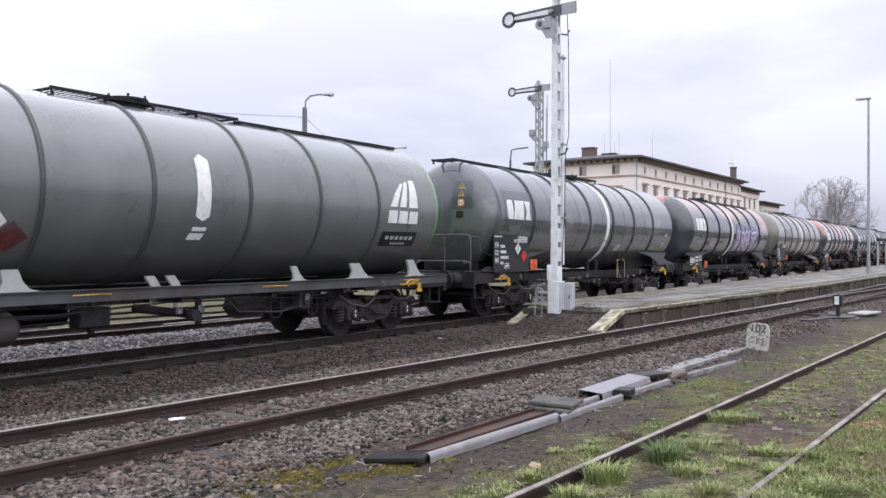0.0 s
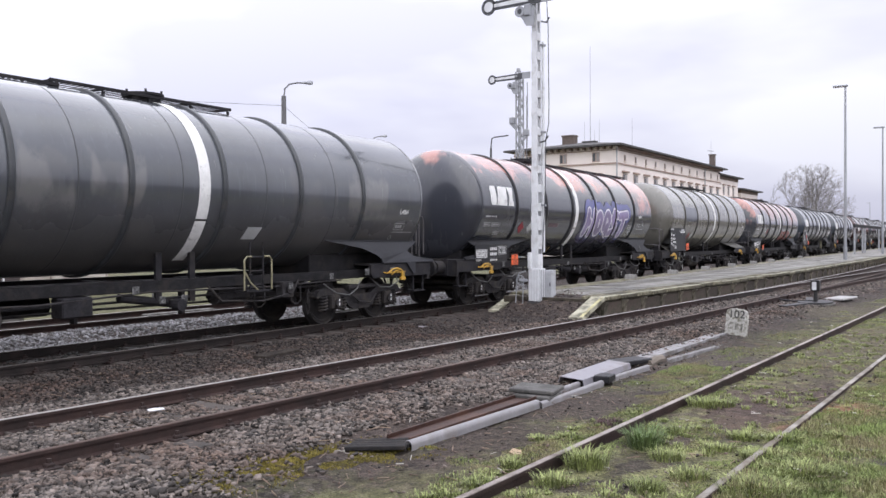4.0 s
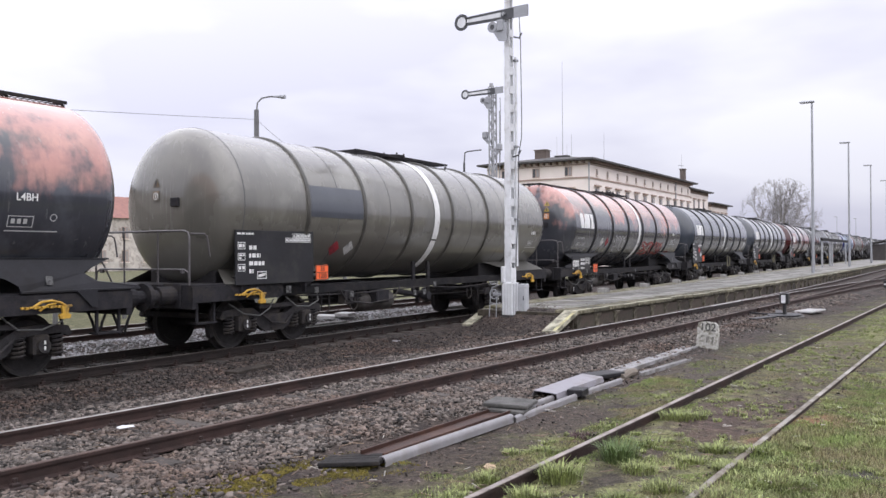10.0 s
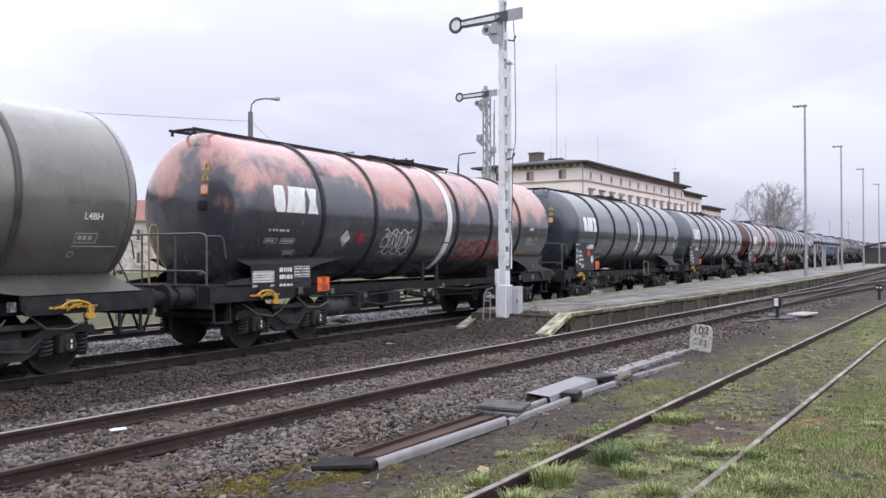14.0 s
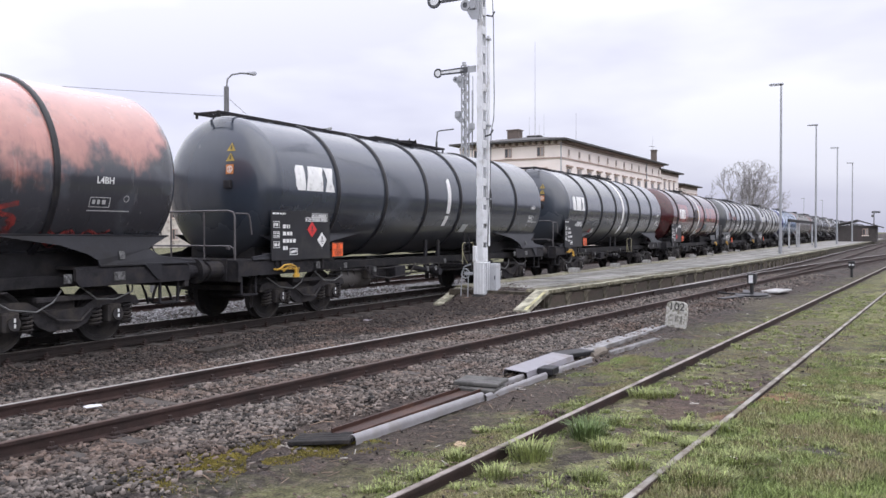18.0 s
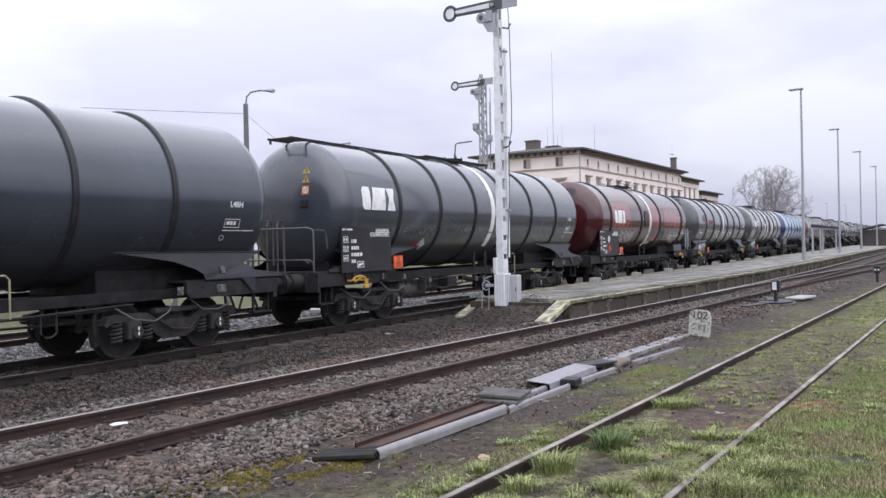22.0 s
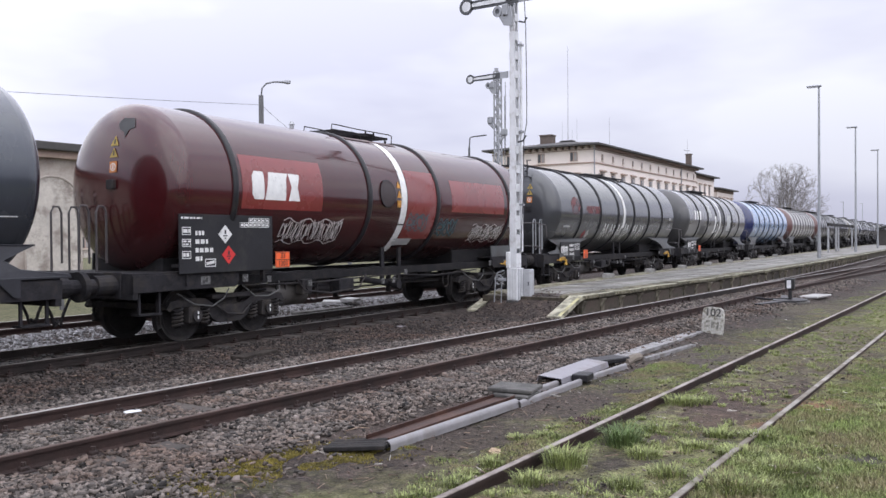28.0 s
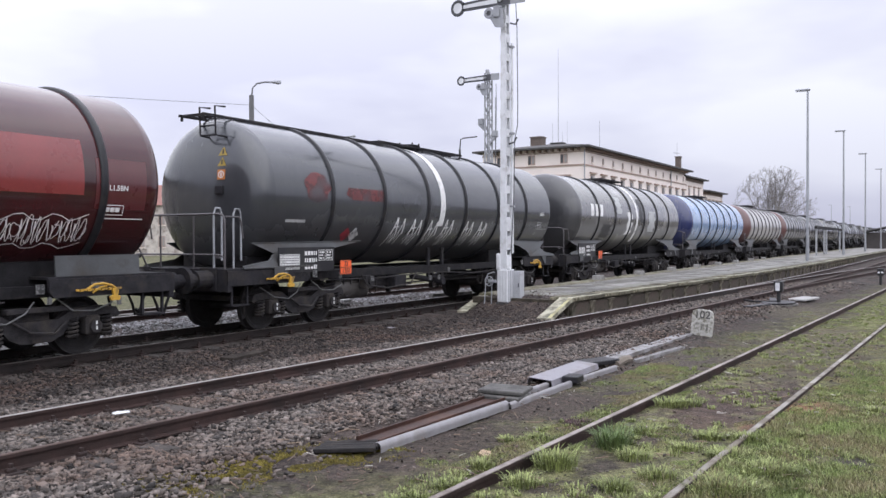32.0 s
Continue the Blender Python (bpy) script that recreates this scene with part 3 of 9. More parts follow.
M_EDGE = mat("mossy_edge_slab", (0.150, 0.138, 0.098), 0.9, 0.0, 0.55, 6.0, 0.7, 22, (0.056, 0.050, 0.028), 0.58, 4.0, per_object=0.4)
M_EDGE_PAINT = mat("worn_edge_paint", (0.37, 0.355, 0.28), 0.8, 0.0, 0.45, 4.0, 0.5, 30, (0.15, 0.14, 0.09), 0.46, 3.0, per_object=0.25)
M_YELLOW_STRIPE = mat("worn_yellow_stripe", (0.41, 0.38, 0.21), 0.8, 0.0, 0.35, 5.0, 0.4, 30, (0.20, 0.185, 0.12), 0.46, 4.0)
M_PAVING = mat("platform_paving", (0.235, 0.225, 0.215), 0.55, 0.0, 0.45, 2.2, 0.5, 20, (0.10, 0.092, 0.072), 0.55, 1.1)
M_PAVE_SLAB = mat("worn_paving_slab", (0.212, 0.204, 0.194), 0.6, 0.0, 0.5, 3.0, 0.5, 24, (0.085, 0.080, 0.058), 0.5, 1.5, per_object=0.36)
PAVE_ME = link_bm("paving_slab", box(bmesh.new(), -0.5, 0.5, -0.5, 0.5, -0.06, 0.0, 0.012), M_PAVE_SLAB)
M_RAMP = mat("worn_ramp_paint", (0.40, 0.38, 0.29), 0.75, 0.0, 0.35, 5, 0.4, 30, (0.13, 0.125, 0.09), 0.5, 3.4)
build_platform()

# ---- station building beyond the train ----
M_PLASTER_L = mat("pale_plaster", (0.76, 0.68, 0.61), 0.85, 0.0, 0.06, 0.5, 0.1, 15)
M_TRIM = mat("brown_trim", (0.36, 0.27, 0.225), 0.8, 0.0, 0.15, 1.0, 0.1, 15)
M_GLASS_PALE = mat("curtained_glass", (0.30, 0.28, 0.27), 0.25, 0.0, 0.2, 1.5, 0.0, 10)


def build_window(parent, m, w, h, hood=True, pale=False):
    """Window on a wall whose face looks along local -y; the parent is its building."""
    f = part("window", box(bmesh.new(), -w / 2, w / 2, -0.05, 0.02, 0, h, 0.01), M_TRIM if not pale else M_PLASTER_L, parent)
    f.matrix_basis = m
    for s in (-1, 1):
        part("pane", box(bmesh.new(), s * w / 4 - w / 4 + 0.07, s * w / 4 + w / 4 - 0.07, -0.058, -0.04, 0.09, h - 0.09), M_GLASS if s < 0 else M_GLASS_PALE, f)
    part("window_sill", box(bmesh.new(), -w / 2 - 0.12, w / 2 + 0.12, -0.18, 0.0, -0.12, -0.02), M_PLASTER_L, f)
    if hood:
        part("window_hood", box(bmesh.new(), -w / 2 - 0.22, w / 2 + 0.22, -0.26, 0.0, h + 0.12, h + 0.30), M_TRIM, f)
    return f


BRACKET_ME = link_bm("eaves_bracket", box(bmesh.new(), -0.10, 0.10, -0.70, 0.0, -0.30, 0.0, 0.02), M_CORNICE)


def hip_roof(L, D, E, o, rise):
    bm = bmesh.new()
    v = [bm.verts.new(p) for p in ((-o, -o, E), (L + o, -o, E), (L + o, D + o, E), (-o, D + o, E), (-o, -o, E + 0.20), (L + o, -o, E + 0.20), (L + o, D + o, E + 0.20), (-o, D + o, E + 0.20), (min(D, L) / 2, D / 2, E + rise), (L - min(D, L) / 2 + 0.01, D / 2, E + rise))]
    for q in ((0, 3, 2, 1), (0, 1, 5, 4), (1, 2, 6, 5), (2, 3, 7, 6), (3, 0, 4, 7), (4, 5, 9, 8), (5, 6, 9), (6, 7, 8, 9), (7, 4, 8)):
        bm.faces.new([v[k] for k in q])
    return bm


def build_station():
    s = thing("station_building", "long beige plastered station building with a low dark hipped roof", "building", pose(85.75, 40, 0, 0, 0, ANG * 0.7))
    L, D, E = 40.75, 12.75, 11.97
    part("wall", box(bmesh.new(), 0, L, 0, D, -0.5, E), M_PLASTER, s, "beige plaster walls")
    part("cornice_band", box(bmesh.new(), -0.06, L + 0.06, -0.06, D + 0.06, E - 0.46, E - 0.36), M_TRIM, s, "brown frieze line under the eaves")
    part("roof", hip_roof(L, D, E, 0.95, 1.4), M_ROOF, s, "low hipped dark roof with wide eaves")
    for z in (10.0, 6.2, 4.2):
        part("string_course", box(bmesh.new(), -0.10, L + 0.10, -0.10, D + 0.10, z, z + 0.16), M_TRIM, s)
    for k in range(int(L / 0.8)):
        share("eaves_bracket", BRACKET_ME, s, pose(0.5 + 0.8 * k, 0, E))
    for k in range(int(D / 0.8)):
        share("eaves_bracket", BRACKET_ME, s, pose(0, 0.5 + 0.8 * k, E, 0, 0, -90))
    for k in range(12):
        x = 2.45 + 3.36 * k
        build_window(s, pose(x, 0, 7.2), 1.3, 1.85)
        build_window(s, pose(x, 0, 10.45), 0.5, 0.72, hood=False)
        build_window(s, pose(x, 0, 2.2), 1.3, 1.9)
    for y in (2.4, 6.4, 10.4):
        build_window(s, pose(0, y, 10.3, 0, 0, -90), 0.9, 1.1, hood=False)
        build_window(s, pose(0, y, 6.9, 0, 0, -90), 1.25, 1.85)
    for x, y in ((-0.09, -0.09), (L - 8, -0.12)):
        part("downpipe", tube(bmesh.new(), (x, y, 0), (x, y, E - 0.2), 0.07, 8), M_GALV, s)
    for x, y, w, d, z0, h, m in ((5.4, 8.1, 1.2, 1.5, 12.3, 1.75, M_BRICK), (5.4, 5.5, 0.8, 1.5, 12.8, 0.4, M_ROOF), (40.2, 0.95, 0.75, 0.75, 12.0, 2.2, M_BRICK), (25.0, 4.5, 0.8, 0.8, 12.8, 0.5, M_ROOF), (16, 8.0, 0.8, 0.8, 13.0, 0.6, M_ROOF)):
        c = part("chimney", box(bmesh.new(), x - w / 2, x + w / 2, y - d / 2, y + d / 2, z0, z0 + h, 0.03), m, s)
        part("chimney_cap", box(bmesh.new(), x - w / 2 - 0.08, x + w / 2 + 0.08, y - d / 2 - 0.08, y + d / 2 + 0.08, z0 + h, z0 + h + 0.14), m, c)
    for x, y, h, r in ((6.0, 5.7, 11.8, 0.04), (6.0, 6.45, 2.9, 0.025), (6.0, 5.15, 1.8, 0.025), (6.0, 4.55, 3.0, 0.025), (9.2, 1.7, 3.3, 0.03), (40.4, 1.2, 3.6, 0.03)):
        a = part("aerial", tube(bmesh.new(), (x, y, 12.2), (x, y, 12.9 + h), r, 6, r * 0.5), M_GALV, s)
        if 3.55 < h < 10:
            part("aerial_arm", tube(bmesh.new(), (x - 0.8, y + 0.3, 12.9 + h * 0.55), (x + 0.5, y - 0.2, 12.9 + h * 0.55), 0.04, 6), M_GALV, a)
    for x0, l, d, e in ((40.75, 12.7, 9.0, 11.32), (55.5, 11.2, 9.0, 9.72)):
        a = part("side_wing", box(bmesh.new(), x0, x0 + l, 0.6, d, -0.5, e), M_PLASTER, s)
        part("wing_roof", hip_roof(l, d - 0.6, e, 0.8, 1.0), M_ROOF, a).matrix_basis = Matrix.Translation((x0, 0.6, 0))
        part("wing_cornice", box(bmesh.new(), x0 - 0.06, x0 + l + 0.06, 0.54, d + 0.06, e - 0.5, e - 0.02), M_CORNICE, a)
        for k in range(4):
            build_window(a, pose(x0 + 1.4 + 2.8 * k, 0.6, e - 2.9), 0.9, 1.4)
    part("connecting_wall", box(bmesh.new(), 53.45, 55.5, 1.5, 8.0, -0.5, 7.6), M_PLASTER, s)
    return s


build_station()


# ---- semaphore signals ----
def ring_part(parent, name, y, z, x, r0, r1, m, n=28, label=""):
    bm = bmesh.new()
    a, b = [], []
    for k in range(n):
        c, q = math.cos(2 * math.pi * k / n), math.sin(2 * math.pi * k / n)
        a.append([bm.verts.new((x + dx, y + r * c, z + r * q)) for dx, r in ((0, r0), (0, r1), (0.03, r1), (0.03, r0))])
    for k in range(n):
        p, q = a[k], a[(k + 1) % n]
        for i in range(4):
            bm.faces.new((p[i], q[i], q[(i + 1) % 4], p[(i + 1) % 4]))
    bmesh.ops.recalc_face_normals(bm, faces=bm.faces[:])
    return part(name, bm, m, parent, label)


def semaphore_arm(s, x, z, k=1.0):
    """Arm across the track on the mast's front: white with a black edge, a ring at its tip."""
    arm = part("signal_arm", extrude_poly(bmesh.new(), [(-0.72 * k, z - 0.15 * k), (1.20 * k, z - 0.115 * k), (1.20 * k, z + 0.115 * k), (-0.72 * k, z + 0.15 * k)], "x", x, x + 0.03), M_SIGNAL_DARK, s, "white signal arm with a dark border and ring")
    part("arm_face", extrude_poly(bmesh.new(), [(0.10, z - 0.062 * k), (1.17 * k, z - 0.045 * k), (1.17 * k, z + 0.045 * k), (0.10, z + 0.062 * k)], "x", x - 0.012, x - 0.002), M_WHITE, arm)
    part("arm_tail", box(bmesh.new(), x - 0.012, x - 0.002, -0.72 * k, -0.30 * k, z - 0.15 * k, z + 0.15 * k), M_SIGNAL_GREY, arm)
    ring_part(arm, "arm_ring", 1.36 * k, z, x, 0.145 * k, 0.225 * k, M_SIGNAL_DARK, label="dark ring at the tip")
    part("ring_disc", tube(bmesh.new(), (x + 0.005, 1.36 * k, z), (x + 0.022, 1.36 * k, z), 0.148 * k, 24), M_WHITE, arm)
    bm = bmesh.new()
    tube(bm, (x - 0.06, 0.0, z), (x + 0.10, 0.0, z), 0.05, 12)
    part("arm_pivot", bm, M_SIGNAL_GREY, arm)
    return arm


M_SIGNAL_DARK = mat("signal_dark_grey", (0.055, 0.058, 0.064), 0.5, 0, 0.15, 3, 0.05, 40)
M_SIGNAL_GREY = mat("signal_grey", (0.30, 0.31, 0.33), 0.5, 0, 0.15, 3, 0.05, 40)


def lamp_bracket(s, x, z):
    """Spectacle lamp bracket beside the mast."""
    bm = bmesh.new()
    extrude_poly(bm, [(-0.08, z + 0.24), (0.34, z + 0.24), (0.38, z + 0.14), (0.16, z - 0.22), (-0.08, z - 0.26)], "x", x, x + 0.03)
    box(bm, x - 0.04, x + 0.16, 0.02, 0.20, z + 0.02, z + 0.32, 0.02)
    b = part("lamp_bracket", bm, M_SIGNAL_GREY, s, "grey lamp bracket")
    ring_part(b, "spectacle_ring", 0.34, z + 0.16, x - 0.02, 0.07, 0.14, M_SIGNAL_GREY)
    part("lamp_glass", tube(bmesh.new(), (x - 0.01, 0.34, z + 0.16), (x + 0.01, 0.34, z + 0.16), 0.07, 14), M_SIGNAL_DARK, b)
    return b


def build_semaphore():
    s = thing("semaphore_signal", "tall white battened semaphore signal with its arm level", "railway signal", pose(19.01, 11.11, 0.0, 0, 0, 0))
    top = 9.5
    bw = 0.092
    for sx in (-0.122, 0.122):
        bm = bmesh.new()
        web = [[bm.verts.new((sx * tp + d, sy * bw * tp, zz)) for sy in (-1, 1) for d in (-0.012, 0.012)] for zz, tp in ((0, 1.0), (top, 0.68))]
        for i, j in ((0, 1), (1, 3), (3, 2), (2, 0)):
            bm.faces.new((web[0][i], web[0][j], web[1][j], web[1][i]))
        bm.faces.new([web[1][i] for i in (0, 1, 3, 2)])
        bmesh.ops.recalc_face_normals(bm, faces=bm.faces[:])
        web = part("mast_channel", bm, M_WHITE, s, "white painted steel channel")
        for sy in (-1, 1):
            bm = bmesh.new()
            inw = 0.036 if sx < 0 else -0.036
            v0 = [bm.verts.new((a, sy * (bw + d), 0)) for a in (sx, sx + inw) for d in (-0.012, 0.004)]
            v1 = [bm.verts.new((a, sy * (bw * 0.68 + d), top)) for a in (sx * 0.68, sx * 0.68 + inw) for d in (-0.012, 0.004)]
            for i, j in ((0, 1), (1, 3), (3, 2), (2, 0)):
                bm.faces.new((v0[i], v0[j], v1[j], v1[i]))
            bmesh.ops.recalc_face_normals(bm, faces=bm.faces[:])
            part("channel_flange", bm, M_WHITE, web)
    z = 1.0
    k = 0
    while z < top:
        hgt = 0.20 if z > 2.4 else 0.36
        for sy in (-1, 1):
            y = sy * (bw * (1 - 0.32 * z / top) + 0.008)
            part("batten_plate", box(bmesh.new(), -0.13 * (1 - 0.32 * z / top), 0.13 * (1 - 0.32 * z / top), y - 0.006, y + 0.006, z, z + hgt, 0.003), M_WHITE, s)
        z += 0.49
        k += 1
    b = part("mast_foot", box(bmesh.new(), -0.175, 0.175, -0.16, 0.16, 0.14, 0.98, 0.012), M_WHITE, s, "white sheet casing round the foot")
    for y in (-0.12, -0.04, 0.04, 0.12):
        part("casing_rib", box(bmesh.new(), -0.187, -0.173, y - 0.015, y + 0.015, 0.16, 0.96), M_WHITE, b)
    for x in (-0.13, -0.045, 0.045, 0.13):
        part("casing_rib", box(bmesh.new(), x - 0.012, x + 0.012, -0.172, -0.158, 0.16, 0.96), M_SIGNAL_GREY, b)
    part("footing", box(bmesh.new(), -0.23, 0.23, -0.21, 0.21, -0.35, 0.14, 0.05), M_BLACK, s, "blackened concrete footing")
    semaphore_arm(s, -0.23, 7.93, 0.975)
    lamp_bracket(s, -0.25, 7.48)
    bm = bmesh.new()
    bent(bm, [(-0.05, -0.34, 7.95), (-0.05, -0.38, 7.2), (-0.05, -0.40, 5.2), (-0.05, -0.39, 4.7), (0.0, -0.27, 4.30)], 0.011, 6)
    bent(bm, [(0.0, -0.28, 4.35), (0.0, -0.25, 3.0), (0.0, -0.17, 1.4)], 0.012, 6)
    bent(bm, [(-0.05, -0.18, 7.35), (-0.05, -0.34, 7.30), (-0.05, -0.42, 7.42)], 0.022, 6)
    bent(bm, [(-0.05, -0.13, 4.24), (-0.05, -0.29, 4.27), (-0.05, -0.37, 4.40)], 0.022, 6)
    part("pull_wire", bm, M_SIGNAL_DARK, s, "thin dark signal wire")
    part("guide_rail", box(bmesh.new(), 0.09, 0.16, -0.155, -0.10, 1.4, 6.87, 0.008), M_WHITE, s)
    for zz in (2.6, 4.5, 6.75):
        part("guide_clamp", box(bmesh.new(), 0.05, 0.19, -0.18, -0.08, zz, zz + 0.05), M_SIGNAL_GREY, s)
    bm = bmesh.new()
    ring = [(-0.24, 0.36 + 0.12 * math.cos(q), 0.68 + 0.12 * math.sin(q)) for q in [math.pi * k / 8 for k in range(17)]]
    bent(bm, ring, 0.016, 6)
    for q in range(3):
        c, d = 0.12 * math.cos(q * math.pi / 3), 0.12 * math.sin(q * math.pi / 3)
        tube(bm, (-0.24, 0.36 - c, 0.68 - d), (-0.24, 0.36 + c, 0.68 + d), 0.011, 5)
    box(bm, -0.27, -0.21, 0.14, 0.38, 0.64, 0.72, 0.01)
    for ya, yb in ((0.46, 0.52), (0.27, 0.30)):
        bent(bm, [(-0.24, ya, 0.66), (-0.24, (ya + yb) / 2, 0.30), (-0.24, yb, -0.12)], 0.014, 6)
    bent(bm, [(-0.24, 0.20, 0.92), (-0.24, 0.40, 0.86), (-0.24, 0.46, 0.70)], 0.018, 6)
    part("wire_pulley", bm, M_SIGNAL_GREY, s, "grey wire pulley at the foot")
    part("wedge", box(bmesh.new(), -0.21, -0.11, 0.07, 0.17, 0.98, 1.40, 0.02), M_WHITE, s)


build_semaphore()
M_CABINET = mat("grey_white_cabinet", (0.40, 0.41, 0.43), 0.5, 0, 0.12, 3, 0.1, 40, (0.26, 0.255, 0.25), 0.3, 3.0)
bm = box(bmesh.new(), -0.105, 0.105, -0.105, 0.105, 0.13, 0.88, 0.015)
relay = thing("relay_box", "white painted steel relay box beside the signal foot", "cabinet", pose(19.25, 10.85, 0.06, 0, 0, 0))
part("cabinet_body", bm, M_CABINET, relay)
part("cabinet_door", box(bmesh.new(), -0.118, -0.103, -0.09, 0.09, 0.17, 0.84, 0.004), M_CABINET, relay)
part("door_handle", box(bmesh.new(), -0.132, -0.117, -0.07, -0.045, 0.46, 0.56), M_SIGNAL_DARK, relay)
part("plinth", box(bmesh.new(), -0.12, 0.12, -0.12, 0.12, -0.2, 0.14), M_CONCRETE_D, relay)


M_SIGNAL_PALE = mat("greyed_white_lattice", (0.36, 0.37, 0.39), 0.5, 0, 0.25, 3, 0.1, 40, (0.20, 0.20, 0.21), 0.35, 3.0)


def build_far_semaphore():
    s = thing("semaphore_signal", "white lattice semaphore signal beyond the train", "railway signal", pose(33.0, 20.16, -0.12, 0, 0, 0))
    top = 9.5
    for sx in (-0.12, 0.12):
        for sy in (-0.12, 0.12):
            part("mast_angle", box(bmesh.new(), sx - 0.026, sx + 0.026, sy - 0.026, sy + 0.026, 0, top), M_SIGNAL_PALE, s)
    n = 22
    for k in range(n):
        z0, z1 = 0.3 + 9.0 * k / n, 0.3 + 9.0 * (k + 1) / n
        sgn = 1 if k % 2 else -1
        bm = bmesh.new()
        for y in (-0.13, 0.13):
            tube(bm, (-0.12 * sgn, y, z0), (0.12 * sgn, y, z1), 0.022, 5)
        for x in (-0.13, 0.13):
            tube(bm, (x, -0.12 * sgn, z0), (x, 0.12 * sgn, z1), 0.022, 5)
        part("lattice_bar", bm, M_SIGNAL_PALE, s)
    semaphore_arm(s, -0.26, 9.25, 0.98)
    lamp_bracket(s, -0.28, 8.7)
    for z, y in ((6.9, 0.36), (6.3, -0.36)):
        bm = bmesh.new()
        box(bm, -0.16, 0.06, y - 0.13, y + 0.13, z + 0.25, z + 0.55, 0.03)
        extrude_poly(bm, [(y - 0.13, z + 0.25), (y + 0.13, z + 0.25), (y * 0.45, z - 0.05)], "x", -0.12, -0.06)
        part("signal_lamp", bm, M_SIGNAL_GREY, s, "grey signal lamp")
    part("finial", tube(bmesh.new(), (0, 0.06, top), (0, 0.06, top + 0.16), 0.09, 10), M_SIGNAL_PALE, s)
    bm = bmesh.new()
    bent(bm, [(0.1, -0.34, 9.0), (0.1, -0.36, 7.8), (0.1, -0.30, 5.0), (0.1, -0.32, 0.5)], 0.014, 5)
    part("pull_wire", bm, M_SIGNAL_DARK, s)
    part("ladder_rail", box(bmesh.new(), 0.22, 0.25, -0.24, -0.21, 0, 8.4), M_SIGNAL_GREY, s)
    # swan-neck lamp on a short post beside it
    bm = bmesh.new()
    tube(bm, (-0.2, 1.45, 3.9), (-0.2, 1.45, 6.1), 0.05, 8)
    bent(bm, [(-0.2, 1.45, 6.1), (-0.2, 1.40, 6.55), (-0.2, 1.25, 6.6), (-0.2, 0.5, 6.62)], 0.03, 6)
    part("bracket_lamp", bm, M_SIGNAL_DARK, s)


build_far_semaphore()


# ---- lamp posts ----
def build_platform_lamp(x, y):
    s = thing("platform_lamp", "tall slim grey steel lamp post with a flat lamp head", "lamp post", pose(x, y, 0.3, 0, 0, ANG), "lamp posts along the platform")
    part("pole", tube(bmesh.new(), (0, 0, 0), (0, 0, 11.3), 0.10, 12, 0.06), M_GALV, s)
    part("base_flange", tube(bmesh.new(), (0, 0, 0), (0, 0, 0.9), 0.12, 12), M_GALV, s)
    h = part("lamp_head", box(bmesh.new(), -0.14, 0.14, -0.15, 0.75, 11.25, 11.37, 0.03), M_GALV, s, "flat grey lamp head")
    part("lamp_glass", box(bmesh.new(), -0.11, 0.11, 0.1, 0.7, 11.23, 11.255), M_CHALK_LAMP, h)


M_CHALK_LAMP = mat("unlit_lamp_glass", (0.6, 0.6, 0.6), 0.2, 0, 0.05, 3, 0.0, 20)
for x, y in ((59.6, 11.72), (84, 13.44), (108, 14.97), (133, 16.45), (266, 45.8), (285, 43.7)):
    build_platform_lamp(x, y)


def build_street_lamp(x, y, z, k, label):
    s = thing("street_lamp", label, "street lamp", pose(x, y, 0, 0, 0, 0), "old lamps beyond the train")
    part("pole", tube(bmesh.new(), (0, 0, -0.2), (0, 0, 7.6 * k), 0.15, 10, 0.10), M_POLE, s, "dark weathered concrete pole")
    bm = bmesh.new()
    bent(bm, [(0, 0, 6.2 * k), (0, 0, 7.5 * k), (0.06, 0, 7.9 * k), (0.3, 0, 8.12 * k), (0.75, 0, 8.25 * k), (1.15, 0, 8.3 * k)], 0.034, 8)
    a = part("lamp_arm", bm, M_POLE, s)
    bm = bmesh.new()
    tube(bm, (0.95, 0, 8.28 * k), (1.6, 0, 8.38 * k), 0.04, 10, 0.09)
    box(bm, 1.1, 1.6, -0.09, 0.09, 8.28 * k, 8.34 * k, 0.02)
    part("lamp_head", bm, M_SIGNAL_GREY, s, "grey lamp head")


M_POLE = mat("dark_pole", (0.13, 0.13, 0.135), 0.7, 0, 0.2, 2, 0.1, 30)
build_street_lamp(23.99, 26.0, 0, 1.012, "dark street lamp with a curved arm beyond the train")
build_street_lamp(43.5, 38.5, 0, 1.08, "distant street lamp with a curved arm")
wires = thing("overhead_cable", "thin slack cables hung from the lamp pole", "cable")
for p0, p1, sag in (((23.99, 26.0, 7.3), (-16.0, 25.0, 4.6), 0.3), ((23.99, 26.0, 7.3), (43.5, 38.5, 7.3), 0.5)):
    pts = []
    for k in range(25):
        q = k / 24
        pts.append((p0[0] + (p1[0] - p0[0]) * q, p0[1] + (p1[1] - p0[1]) * q, p0[2] + (p1[2] - p0[2]) * q - sag * 4 * q * (1 - q)))
    part("cable", bent(bmesh.new(), pts, 0.008, 5), M_SIGNAL_DARK, wires)
far_pole = thing("cable_pole", "plain dark concrete pole that carries the cable", "pole", pose(-16, 25, 0))
part("pole", tube(bmesh.new(), (0, 0, -0.2), (0, 0, 8.4), 0.15, 10, 0.1), M_POLE, far_pole)

# ---- old buildings beyond the train ----
M_OLD_WALL = mat("stained_old_plaster", (0.43, 0.385, 0.345), 0.9, 0, 0.14, 0.6, 0.3, 10, (0.30, 0.255, 0.225), 0.4, 0.8)
